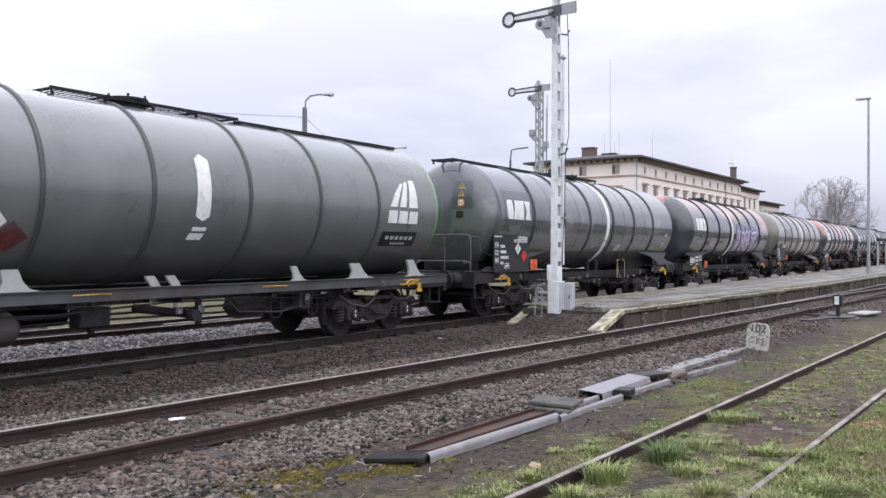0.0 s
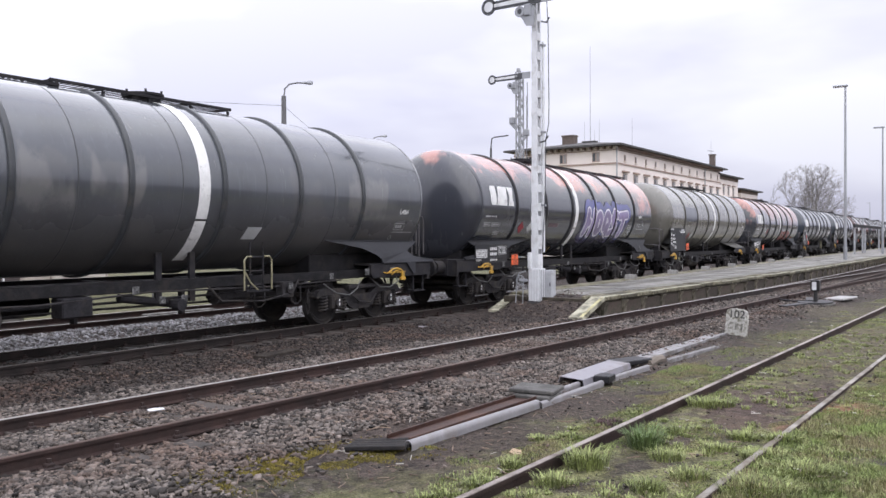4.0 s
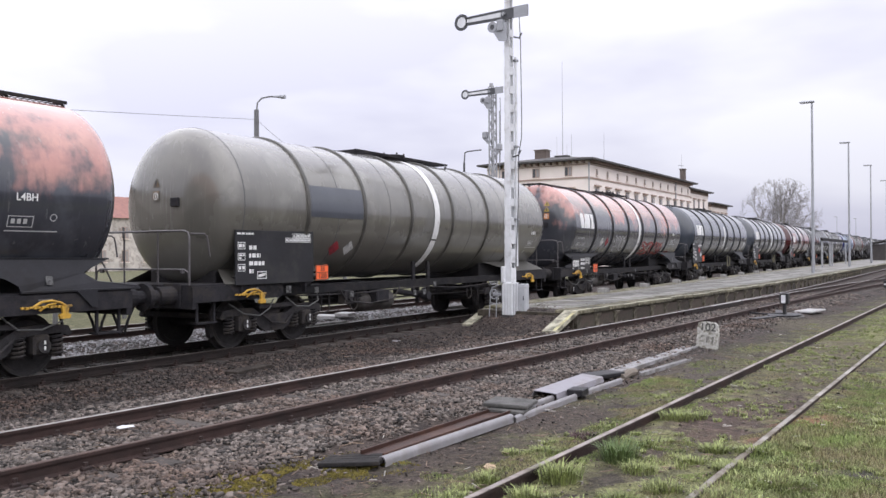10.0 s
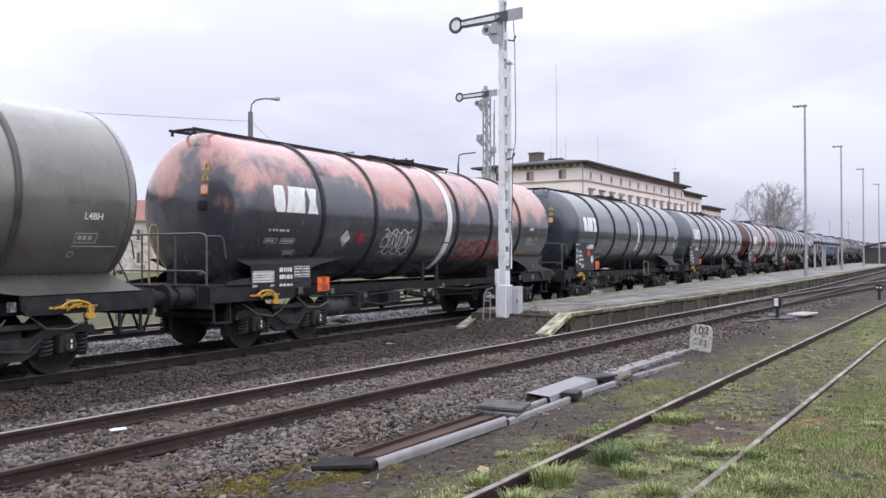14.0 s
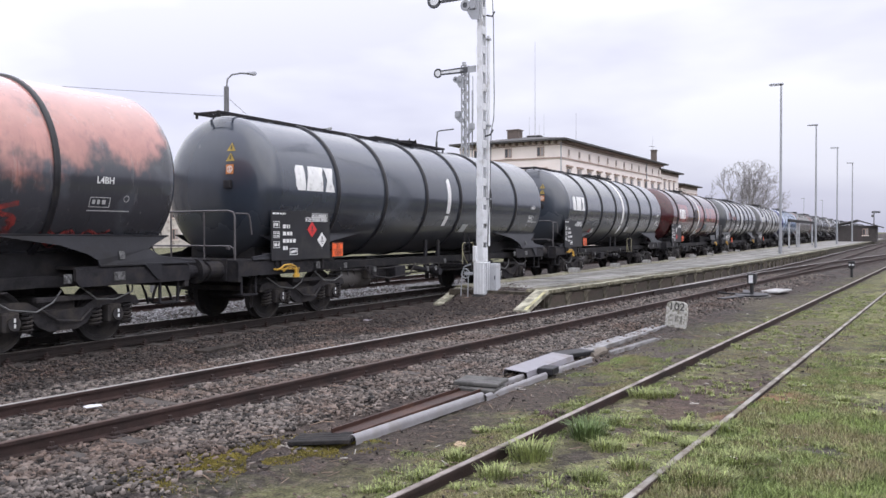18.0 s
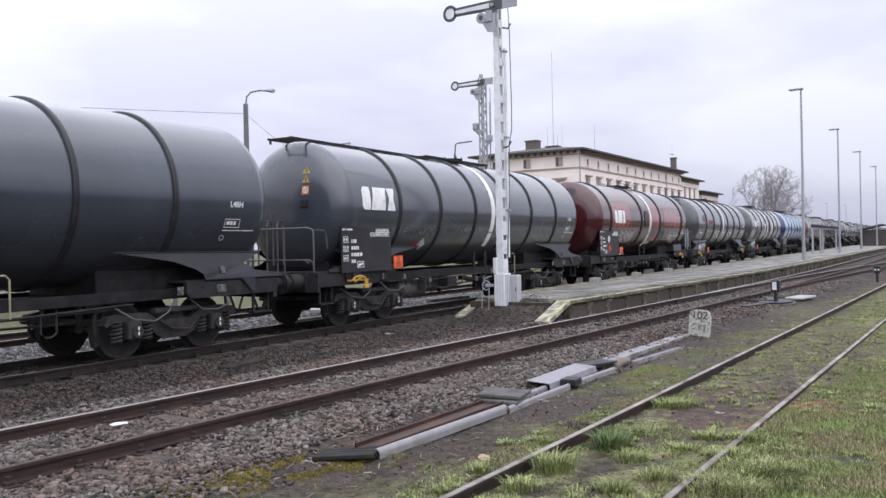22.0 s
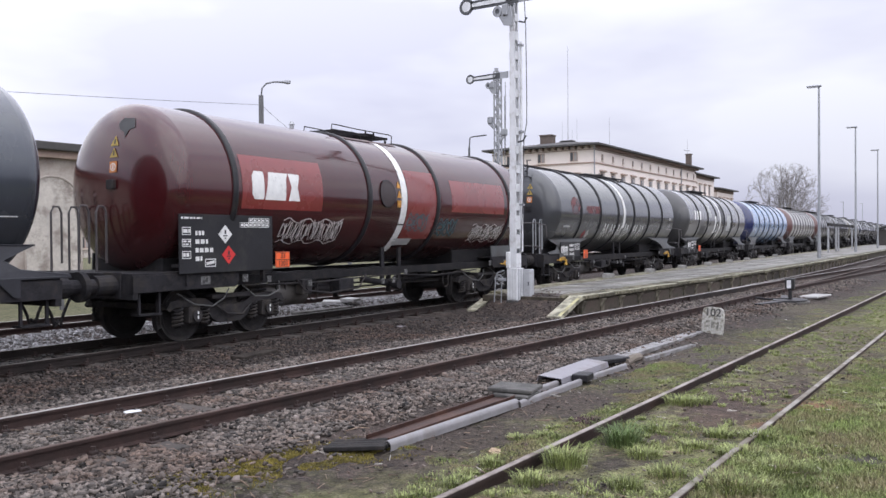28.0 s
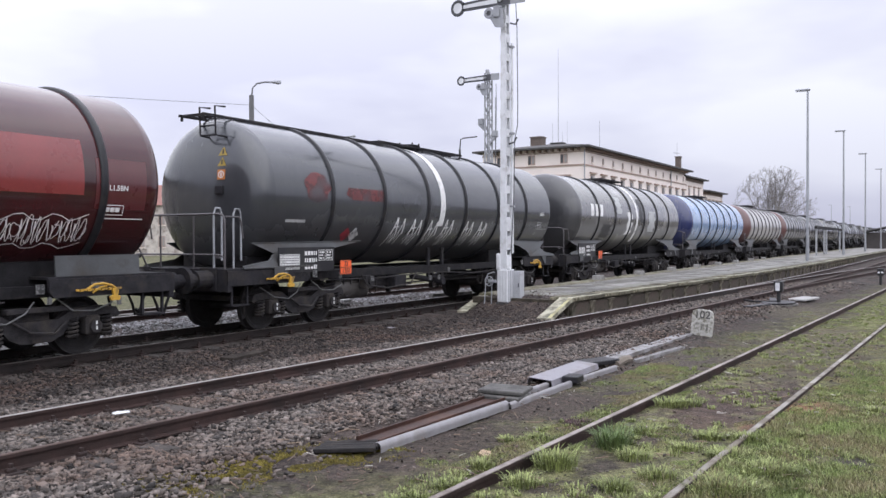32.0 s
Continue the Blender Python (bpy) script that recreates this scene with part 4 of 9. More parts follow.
M_DOOR_DARK = mat("dark_brown_door", (0.055, 0.042, 0.042), 0.6, 0, 0.2, 3, 0.1, 30)


def arch(bm, x, z0, w, h, y0, y1, n=12):
    out = [(x - w / 2, z0), (x + w / 2, z0)]
    out += [(x + w / 2 * math.cos(math.pi * k / n), z0 + h - w / 2 + w / 2 * math.sin(math.pi * k / n)) for k in range(n + 1)]
    return extrude_poly(bm, out, "y", y0, y1)


def build_goods_shed():
    s = thing("goods_shed", "old beige plastered railway shed with arches and a flat dark roof", "building", pose(0, 30, 0, 0, 0, 0))
    part("wall", box(bmesh.new(), -34, 18.3, 0, 11, -0.5, 5.0), M_OLD_WALL, s, "stained beige plaster wall")
    part("roof", box(bmesh.new(), -34.5, 18.75, -0.55, 11.5, 5.12, 5.42, 0.03), M_ROOF, s, "flat dark overhanging roof")
    part("eaves_board", box(bmesh.new(), -34.3, 18.5, -0.3, 11.3, 4.86, 5.12), M_TRIM, s)
    for k in range(6):
        x = 17.3 - 5.6 * k
        part("blind_arch", arch(bmesh.new(), x, -0.4, 2.2, 4.6, -0.03, 0.02), M_OLD_WALL2, s, "recessed stained arch panel")
        part("arch_rim", arch_rim(x, -0.4, 2.2, 4.6), M_OLD_WALL, s)
    for k in range(5):
        x = 14.5 - 5.6 * k
        d = part("shed_door", arch(bmesh.new(), x, -0.2, 1.06, 3.85, -0.05, 0.02), M_DOOR_DARK, s, "dark arched door with pale glazing bars")
        part("door_glass", box(bmesh.new(), x - 0.02, x + 0.42, -0.075, -0.052, 0.6, 2.55), M_GLASS, d)
        part("glazing_bar", box(bmesh.new(), x - 0.10, x - 0.03, -0.085, -0.05, 0.1, 3.25), M_WHITE, d)
        part("glazing_bar", box(bmesh.new(), x - 0.48, x + 0.48, -0.085, -0.05, 3.0, 3.28), M_WHITE, d)
        for sx in (-0.85, 0.85):
            bm = bmesh.new()
            bent(bm, [(x + sx, -0.02, 3.0), (x + sx, -0.3, 3.02), (x + sx * 1.15, -0.32, 3.3)], 0.03, 6)
            part("wall_hook", bm, M_POLE, s)


M_OLD_WALL2 = mat("pale_arch_plaster", (0.50, 0.465, 0.42), 0.9, 0, 0.2, 0.9, 0.3, 10, (0.26, 0.225, 0.2), 0.4, 1.1)


def arch_rim(x, z0, w, h, n=14):
    bm = bmesh.new()
    pts = [(x + w / 2, z0)] + [(x + w / 2 * math.cos(math.pi * k / n), z0 + h - w / 2 + w / 2 * math.sin(math.pi * k / n)) for k in range(n + 1)] + [(x - w / 2, z0)]
    for (a, b), (c, d) in zip(pts, pts[1:]):
        tube(bm, (a, -0.03, b), (c, -0.03, d), 0.05, 6)
    return bm


build_goods_shed()


def build_tile_house():
    s = thing("tiled_house", "distant pinkish house with a red tiled roof", "house", pose(57, 95, 0, 0, 0, 0))
    L, D, E = 26, 10, 6.5
    part("wall", box(bmesh.new(), 0, L, 0, D, -0.5, E), M_OLD_WALL2, s)
    bm = bmesh.new()
    v = [bm.verts.new(p) for p in ((-0.5, -0.5, E), (L + 0.5, -0.5, E), (L + 0.5, D + 0.5, E), (-0.5, D + 0.5, E), (-0.5, D / 2, E + 3.1), (L + 0.5, D / 2, E + 3.1))]
    for q in ((0, 1, 5, 4), (2, 3, 4, 5), (0, 4, 3), (1, 2, 5), (0, 3, 2, 1)):
        bm.faces.new([v[k] for k in q])
    part("roof", bm, M_TILE, s, "red tiled pitched roof")
    for k in range(8):
        for z in (0.9, 3.9):
            build_window(s, pose(1.8 + 3.2 * k, 0, z), 1.0, 1.5, hood=False)
    part("chimney", box(bmesh.new(), 4, 4.9, 4.4, 5.3, E + 1.5, E + 4.0), M_BRICK, s)


build_tile_house()


def build_platform_hut():
    s = thing("platform_hut", "dark wooden hut with a low pitched roof at the platform end", "hut", pose(140, 13.6, 0.28, 0, 0, ANG))
    W = 5.8
    part("wall", box(bmesh.new(), 0, 9, 0.4, W - 0.2, 0, 2.4), M_HUT, s, "dark boarded walls")
    part("roof", extrude_poly(bmesh.new(), [(-0.4, 2.2), (3.0, 3.3), (W + 0.3, 2.6), (W + 0.3, 2.42), (3.0, 3.1), (-0.4, 2.02)], "x", -0.6, 9.6), M_ROOF, s, "low pitched dark roof")
    build_window(s, pose(0, 1.9, 0.95, 0, 0, -90), 0.75, 1.0, hood=False)
    part("door", box(bmesh.new(), -0.03, 0.02, 2.2, 3.0, 0, 2.0), M_DOOR_DARK, s)


M_HUT = mat("dark_boards", (0.055, 0.048, 0.046), 0.8, 0, 0.25, 2, 0.2, 20)
build_platform_hut()


def build_distant_signal():
    s = thing("distant_signal", "small dark signal post with a short arm beyond the hut", "railway signal", pose(159.2, 16.35, 0.0, 0, 0, ANG))
    part("post", tube(bmesh.new(), (0, 0, -0.2), (0, 0, 5.3), 0.11, 8, 0.08), M_POLE, s)
    part("signal_arm", box(bmesh.new(), -0.03, 0.03, -0.95, 0.35, 4.92, 5.22, 0.01), M_SIGNAL_DARK, s)
    part("signal_lamp", box(bmesh.new(), -0.15, 0.10, 0.05, 0.40, 4.2, 4.65, 0.02), M_POLE, s)


build_distant_signal()


def build_shelter():
    s = thing("platform_sign", "long dark name board on pale posts along the platform", "sign", pose(79.5, 14.9, 0.3, 0, 0, ANG))
    for x in (0, 6.2, 8.2, 22.0):
        part("post", box(bmesh.new(), x - 0.07, x + 0.07, -0.07, 0.07, 0, 3.2 if x == 6.2 else 2.5), M_SIGNAL_PALE, s)
    part("top_beam", box(bmesh.new(), -0.3, 24.0, -0.08, 0.08, 2.34, 2.60), M_SILL, s)


build_shelter()


# ---- bare tree behind the station ----
def build_tree(x, y, hgt, spread, seed):
    rnd = random.Random(seed)
    s = thing("bare_tree", "large bare spring tree with a wide rounded crown", "tree", pose(x, y, 0))
    bm = bmesh.new()
    trunk_top = hgt * 0.2
    tube(bm, (0, 0, -0.3), (0, 0, trunk_top), 0.55, 8, 0.42)
    part("trunk", bm, M_BARK, s)
    segs = []
    rx, rz = hgt * 0.52 * spread, hgt - trunk_top

    def limb(p, d, ln, r, lev):
        """A curving limb that throws finer ones off its outer part."""
        k = (7, 5, 3, 2)[3 - lev]
        for i in range(k):
            d = (d + Vector((rnd.gauss(0, 0.13), rnd.gauss(0, 0.13), rnd.gauss(0.05, 0.10)))).normalized()
            q = p + d * ln / k
            if (q.x * q.x + q.y * q.y) / rx ** 2 + ((q.z - trunk_top) / rz) ** 2 > 1.0:
                return
            segs.append((p, q, r))
            r *= 0.84
            p = q
            if lev and (i > 0 or lev < 3):
                for _ in range((0, 3, 2, 1)[lev]):
                    side = Vector((rnd.gauss(0, 1), rnd.gauss(0, 1), rnd.gauss(0.25, 0.8))).normalized()
                    limb(p, (d * 0.8 + side * 0.7).normalized(), ln * rnd.uniform(0.28, 0.46), r * 0.55, lev - 1)

    n = 20
    for k in range(n):
        a = 2.4 * k + rnd.uniform(-0.3, 0.3)
        el = math.radians(8 + 78 * ((k + 0.5) / n) ** 0.85)
        d = Vector((math.cos(a) * math.cos(el), math.sin(a) * math.cos(el), math.sin(el)))
        reach = 1 / math.sqrt((math.cos(el) / rx) ** 2 + (math.sin(el) / rz) ** 2)
        limb(Vector((0, 0, trunk_top * rnd.uniform(0.7, 1.0))), d, reach * rnd.uniform(0.90, 1.02), 0.20, 3)
    vs, fs = [], []
    for p, q, r in segs:
        ax = (q - p).normalized()
        u = ax.orthogonal().normalized()
        w = ax.cross(u)
        b = len(vs)
        for c, rr in ((p, r), (q, r * 0.6)):
            for j in range(3):
                an = 2 * math.pi * j / 3
                vs.append(c + (u * math.cos(an) + w * math.sin(an)) * max(rr, 0.015))
        fs += [(b + j, b + (j + 1) % 3, b + 3 + (j + 1) % 3, b + 3 + j) for j in range(3)]
    me = mesh_np("crown", np.array([tuple(v) for v in vs]), np.array(fs), M_BARK)
    c = new("crown", me)
    c.parent = s
    tagged(c, "crown of fine bare twigs", kind="stuff")


build_tree(187.5, 43.4, 17.5, 1.13, 5)
build_tree(228, 78, 9.0, 1.0, 9)


# ---- unseen wall added behind the viewer: closes the place, darkens what the tanks mirror ----
reflection_wall = new("unseen_wall_south", link_bm("unseen_wall_south", box(bmesh.new(), -160, 160, -24.3, -24.0, -0.5, 2.4), mat("dark_reflection_wall", (0.22, 0.19, 0.175), 0.9, 0, 0.25, 1.5, 0.3, 12, (0.085, 0.075, 0.07), 0.4, 0.8)))
tagged(reflection_wall, "long plain brown wall, unseen, added for the tank reflections", "wall", kind="structure")

# ---- signal-wire ducts and covers beside the running line ----
M_DUCT = mat("pale_duct", (0.215, 0.208, 0.215), 0.6, 0, 0.15, 3, 0.2, 40, (0.185, 0.17, 0.165), 0.3, 2.5)
M_SHEET = mat("pale_sheet_metal", (0.255, 0.245, 0.27), 0.45, 0.2, 0.15, 2, 0.1, 40, (0.20, 0.185, 0.185), 0.35, 2.0)
M_RUST_PLATE = mat("wet_rust_plate", (0.042, 0.020, 0.015), 0.5, 0, 0.35, 4, 0.3, 40, (0.075, 0.036, 0.024), 0.4, spec=0.3)
M_TAR = mat("tarred_wood", (0.016, 0.0155, 0.018), 0.45, 0, 0.3, 4, 0.3, 30, spec=0.3)
M_COVER = mat("dark_cover_slab", (0.098, 0.094, 0.088), 0.75, 0, 0.4, 5, 0.5, 30, (0.045, 0.043, 0.040), 0.5, 4.0)
M_SLAB = mat("grey_slab", (0.125, 0.118, 0.110), 0.75, 0, 0.3, 4, 0.5, 30, (0.065, 0.060, 0.050), 0.4, 3.0)


def loose(name, label, category, m, bm, material, group=""):
    ob = new(name, link_bm(name, bm, material))
    ob.matrix_basis = m
    return tagged(ob, label, category, group)


def along(p0, p1):
    return math.degrees(math.atan2(p1[1] - p0[1], p1[0] - p0[0])), math.hypot(p1[0] - p0[0], p1[1] - p0[1])


def duct(p0, p1, r, name="wire_duct", label="pale grey half-round wire duct on the ground"):
    a, ln = along(p0, p1)
    bm = bmesh.new()
    n = 10
    out = [(-r, -0.05)] + [(r * math.cos(math.pi - math.pi * k / n), r * math.sin(math.pi * k / n)) for k in range(n + 1)] + [(r, -0.05)]
    inn = [(c * 0.86, d * 0.86) for c, d in out[1:-1]]
    extrude_poly(bm, out + [(r * 0.86, -0.05)] + inn[::-1] + [(-r * 0.86, -0.05)], "x", 0, ln)
    return loose(name, label, "cable duct", pose(p0[0], p0[1], p0[2], 0, 0, a), bm, M_DUCT, "wire ducts")


duct((6.08, 4.95, -0.175), (8.52, 4.99, -0.175), 0.048)
duct((8.50, 4.94, -0.18), (10.30, 5.03, -0.18), 0.034)
duct((10.62, 5.08, -0.185), (12.0, 5.10, -0.185), 0.032)
duct((9.2, 5.20, -0.175), (10.0, 5.22, -0.175), 0.034)


def flat_duct(p0, p1, w, material):
    """Shallow troughing lid lying on the ground, two raised edges."""
    a, ln = along(p0, p1)
    bm = bmesh.new()
    extrude_poly(bm, [(-w, -0.05), (-w, 0.012), (-w * 0.82, 0.012), (-w * 0.76, 0.0), (-0.012, 0.0), (0.0, -0.012), (0.012, 0.0), (w * 0.76, 0.0), (w * 0.82, 0.012), (w, 0.012), (w, -0.05)], "x", 0, ln)
    return loose("flat_wire_duct", "pale flat wire duct on the ground", "cable duct", pose(p0[0], p0[1], p0[2], 0, 0, a), bm, material, "wire ducts")


M_LID = mat("worn_duct_lid", (0.235, 0.23, 0.235), 0.6, 0, 0.3, 4, 0.3, 40, (0.13, 0.12, 0.11), 0.42, 3.0)
flat_duct((12.55, 5.50, -0.165), (14.7, 5.56, -0.17), 0.13, M_LID)
flat_duct((14.72, 5.55, -0.172), (17.0, 5.66, -0.18), 0.12, M_LID)
flat_duct((12.95, 5.14, -0.19), (15.0, 5.07, -0.195), 0.045, M_LID)
bm = bmesh.new()
for y in (-0.15, -0.05, 0.05, 0.15):
    box(bm, -0.29 + 0.1 * y, 0.29 + 0.06 * y, y - 0.047, y + 0.047, 0.0, 0.036 + 0.02 * abs(y), 0.006)
loose("duct_end_cover", "black tarred board cover over the duct end", "cover", pose(5.98, 5.20, -0.195, 2, 3, 118), bm, mat("weathered_tar_board", (0.019, 0.0175, 0.0175), 0.75, 0, 0.5, 12, 0.5, 60, (0.035, 0.030, 0.027), 0.35, 9.0, spec=0.2))
bm = box(bmesh.new(), 0, 2.55, -0.12, 0.12, -0.05, 0.0, 0.004)
for y in (-0.13, 0.13):
    box(bm, 0, 2.55, y - 0.01, y + 0.01, -0.05, 0.035)
loose("rusty_channel", "wet rusty steel channel beside the duct", "channel", pose(6.15, 5.12, -0.155, 0, 0, 2.2), bm, M_RUST_PLATE)
for x, y, z, a, l, w in ((8.98, 5.26, -0.092, 14, 0.54, 0.56), (8.86, 5.18, -0.145, 10, 0.46, 0.46)):
    loose("concrete_cover", "loose grey concrete duct cover slab", "slab", pose(x, y, z, 1, 1, a), box(bmesh.new(), -l / 2, l / 2, -w / 2, w / 2, -0.025, 0.022, 0.01), M_COVER, "duct covers")
bm = bmesh.new()
extrude_poly(bm, [(-0.19, -0.07), (-0.17, 0.01), (0.16, 0.035), (0.19, -0.05), (0.18, -0.055), (0.155, 0.027), (-0.165, 0.002), (-0.18, -0.07)], "x", -0.88, 0.88)
loose("sheet_cover", "pale bent sheet metal duct cover", "cover", pose(10.85, 5.38, -0.125, 0, 0, 4), bm, M_SHEET, "duct covers")
loose("dark_block", "small dark tarred wooden block", "block", pose(10.45, 5.06, -0.12, 0, 0, 8), box(bmesh.new(), -0.15, 0.15, -0.11, 0.11, -0.07, 0.025, 0.012), M_TAR, "dark blocks")
loose("dark_block", "dark tarred wooden block over the duct", "block", pose(12.1, 5.46, -0.125, 0, 0, -18), box(bmesh.new(), -0.36, 0.36, -0.17, 0.17, -0.055, 0.015, 0.012), M_TAR, "dark blocks")
bm = bmesh.new()
bent(bm, [(-0.25, 0, -0.03), (0.1, 0, 0.0), (0.5, 0.02, -0.03)], 0.065, 8)
loose("old_sack", "flattened grey brown sack on the ground", "sack", pose(12.55, 5.24, -0.17, 0, 0, 5), bm, mat("sack_cloth", (0.16, 0.135, 0.11), 0.9, 0, 0.25, 4, 0.4, 30))
bm = bmesh.new()
extrude_poly(bm, [(-0.13, -0.03), (0.10, -0.06), (0.15, 0.0), (0.02, 0.05), (-0.1, 0.03)], "z", 0, 0.004)
loose("paper_scrap", "small white scrap of paper on the ballast", "paper", pose(5.48, 8.02, -0.095, 8, 4, 20), bm, M_WHITE)
bm = bmesh.new()
extrude_poly(bm, [(-0.16, -0.05), (0.14, -0.07), (0.18, 0.02), (0.0, 0.07), (-0.15, 0.04)], "z", 0, 0.012)
loose("board_scrap", "small pale broken board between the tracks", "board", pose(14.6, 11.45, -0.175, 6, 3, 15), bm, M_SHEET)
loose("ground_slab", "flat dark sleeper stub between the tracks", "slab", pose(9.7, 10.72, -0.165, 0, 0, 12), box(bmesh.new(), -0.5, 0.5, -0.13, 0.13, -0.03, 0.03, 0.01), mat("rotten_sleeper_wood", (0.030, 0.0245, 0.021), 0.9, 0, 0.45, 6, 0.6, 40, (0.05, 0.042, 0.036), 0.35, 5.0, spec=0.2))
bm = bmesh.new()
extrude_poly(bm, [(-0.12, -0.04), (0.05, -0.06), (0.13, 0.01), (0.0, 0.06), (-0.1, 0.03)], "z", 0, 0.02)
loose("dry_leaf", "pale dry leaf litter on the ground", "leaf litter", pose(6.55, 4.06, -0.215, 0, 0, 40), bm, mat("dry_leaf_brown", (0.34, 0.25, 0.16), 0.8, 0, 0.2, 8, 0.2, 40))

# kilometre stone
km = thing("distance_stone", "weathered white distance stone with black figures", "distance stone", pose(17.17, 5.41, -0.195, 4, 3, 8))
bm = extrude_poly(bmesh.new(), [(-0.205, -0.05), (-0.212, 0.30), (-0.19, 0.45), (-0.165, 0.485), (-0.11, 0.505), (0.04, 0.515), (0.145, 0.505), (0.185, 0.48), (0.205, 0.42), (0.205, 0.2), (0.212, -0.05)], "x", -0.09, 0.09)
part("stone_body", bm, mat("limewashed_stone", (0.44, 0.43, 0.40), 0.9, 0, 0.4, 11, 0.6, 40, (0.16, 0.152, 0.12), 0.45, 10), km)
ME_102 = text_mesh("102", 0.215, mat("faded_black_figures", (0.045, 0.044, 0.042), 0.85, 0, 0.4, 9, 0.0, 30, (0.2, 0.195, 0.18), 0.34, 22))
share("stone_number", ME_102, km, Matrix.Translation((-0.094, 0.0, 0.40)) @ pose(0, 0, 0, 90, 0, -90))
bm = bmesh.new()
for y0, y1, z0, z1 in ((0.055, 0.125, 0.10, 0.145), (0.055, 0.125, 0.19, 0.24), (-0.035, 0.02, 0.09, 0.23), (-0.125, -0.085, 0.08, 0.23)):
    bm.faces.new([bm.verts.new((-0.094, y, z)) for y, z in ((y1, z0), (y0, z0 + 0.012), (y0 - 0.008, z1), (y1 - 0.008, z1 - 0.006))])
part("worn_number", bm, mat("worn_grey_figures", (0.12, 0.117, 0.105), 0.85, 0, 0.3, 9, 0.0, 30, (0.28, 0.27, 0.24), 0.42, 22), km)


# point indicators
def point_indicator(x, y, dots=False):
    s = thing("point_indicator", "black point indicator lantern with a white face beside the points" if not dots else "black ground signal with two white lights", "ground signal", pose(x, y, -0.18, 0, 0, 0))
    part("post", tube(bmesh.new(), (0, 0, 0), (0, 0, 0.42), 0.055, 8), M_BLACK, s)
    part("lantern", box(bmesh.new(), -0.10, 0.10, -0.125, 0.125, 0.38, 0.67, 0.02), M_BLACK, s)
    part("lantern_cap", box(bmesh.new(), -0.11, 0.11, -0.135, 0.135, 0.67, 0.69, 0.008), M_BLACK, s)
    if dots:
        for yy in (-0.08, 0.08):
            part("signal_lens", tube(bmesh.new(), (-0.112, yy * 0.8, 0.53), (-0.098, yy * 0.8, 0.53), 0.04, 12), M_WHITE, s)
    else:
        part("white_face", box(bmesh.new(), -0.108, -0.098, -0.045, 0.075, 0.41, 0.645), M_WHITE, s)
        bm = bmesh.new()
        bent(bm, [(0.0, 0.0, 0.08), (0.0, 0.6, 0.06), (0.0, 1.1, 0.10)], 0.03, 6)
        part("switch_rod", bm, M_TAR, s)
    if dots:
        return
    oval = [(0.75 * math.cos(a), 0.46 * math.sin(a)) for a in [2 * math.pi * k / 20 for k in range(20)]]
    part("base_plate", extrude_poly(bmesh.new(), oval, "z", 0.0, 0.075), M_TAR, s)
    rim = [(0.82 * math.cos(a), 0.52 * math.sin(a)) for a in [2 * math.pi * k / 20 for k in range(20)]]
    part("base_rim", extrude_poly(bmesh.new(), rim, "z", -0.01, 0.03), M_SLAB, s, "worn grey concrete rim")


point_indicator(26.1, 5.93)
point_indicator(39.3, 4.87, True)
M_PALE_SLAB = mat("pale_slab", (0.34, 0.335, 0.33), 0.7, 0, 0.2, 3, 0.2, 30, (0.2, 0.19, 0.18), 0.35, 3.0)
loose("white_slab", "pale concrete slab beside the points", "slab", pose(28.2, 5.66, -0.11, 0, 0, -6), box(bmesh.new(), -0.7, 0.7, -0.27, 0.27, -0.05, 0.02, 0.02), M_PALE_SLAB)
loose("tarred_plank", "dark tarred plank beside the points", "plank", pose(25.0, 6.15, -0.14, 0, 0, -12), box(bmesh.new(), -0.9, 0.9, -0.12, 0.12, -0.03, 0.03, 0.01), M_TAR, "planks by the points")
loose("tarred_plank", "dark tarred plank beside the points", "plank", pose(27.2, 6.35, -0.13, 0, 0, 14), box(bmesh.new(), -0.7, 0.7, -0.10, 0.10, -0.03, 0.03, 0.01), M_TAR, "planks by the points")
# switch blades of the points
for side in (-1, 1):
    pts = []
    for k in range(13):
        x = 24.5 + 6.0 * k / 12
        q = max(0.0, (x - 24.5) / 6.0)
        pts.append((x, main_y(x) + side * 0.7535 - (0.06 + 0.16 * q) * (1 if side > 0 else -1) * (1 - 0.2 * q), -0.005))
    bl = thing("switch_blade", "worn steel switch blade of the points", "switch blade", kind="structure")
    part("blade", sweep(bmesh.new(), [(-0.02, -0.13), (0.02, -0.13), (0.02, 0.0), (-0.02, 0.0)], pts), M_RAIL_DARK, bl)

# small concrete blocks on the platform's back edge
blk = link_bm("kerb_block", extrude_poly(bmesh.new(), [(-0.30, 0.0), (-0.24, 0.15), (-0.12, 0.17), (0.20, 0.165), (0.27, 0.06), (0.30, 0.0)], "y", -0.14, 0.14), mat("pale_block_concrete", (0.24, 0.235, 0.225), 0.85, 0, 0.3, 6, 0.5, 30, (0.13, 0.125, 0.11), 0.4, 5.0))
for k in range(8):
    x = 28.0 + 4.9 * k
    ob = new("kerb_block", blk)
    ob.matrix_basis = pose(x, back_y(x) - 0.32, 0.31, 0, 0, ANG)
    tagged(ob, "small pale concrete block on the platform edge", "concrete block", "blocks along the platform edge")

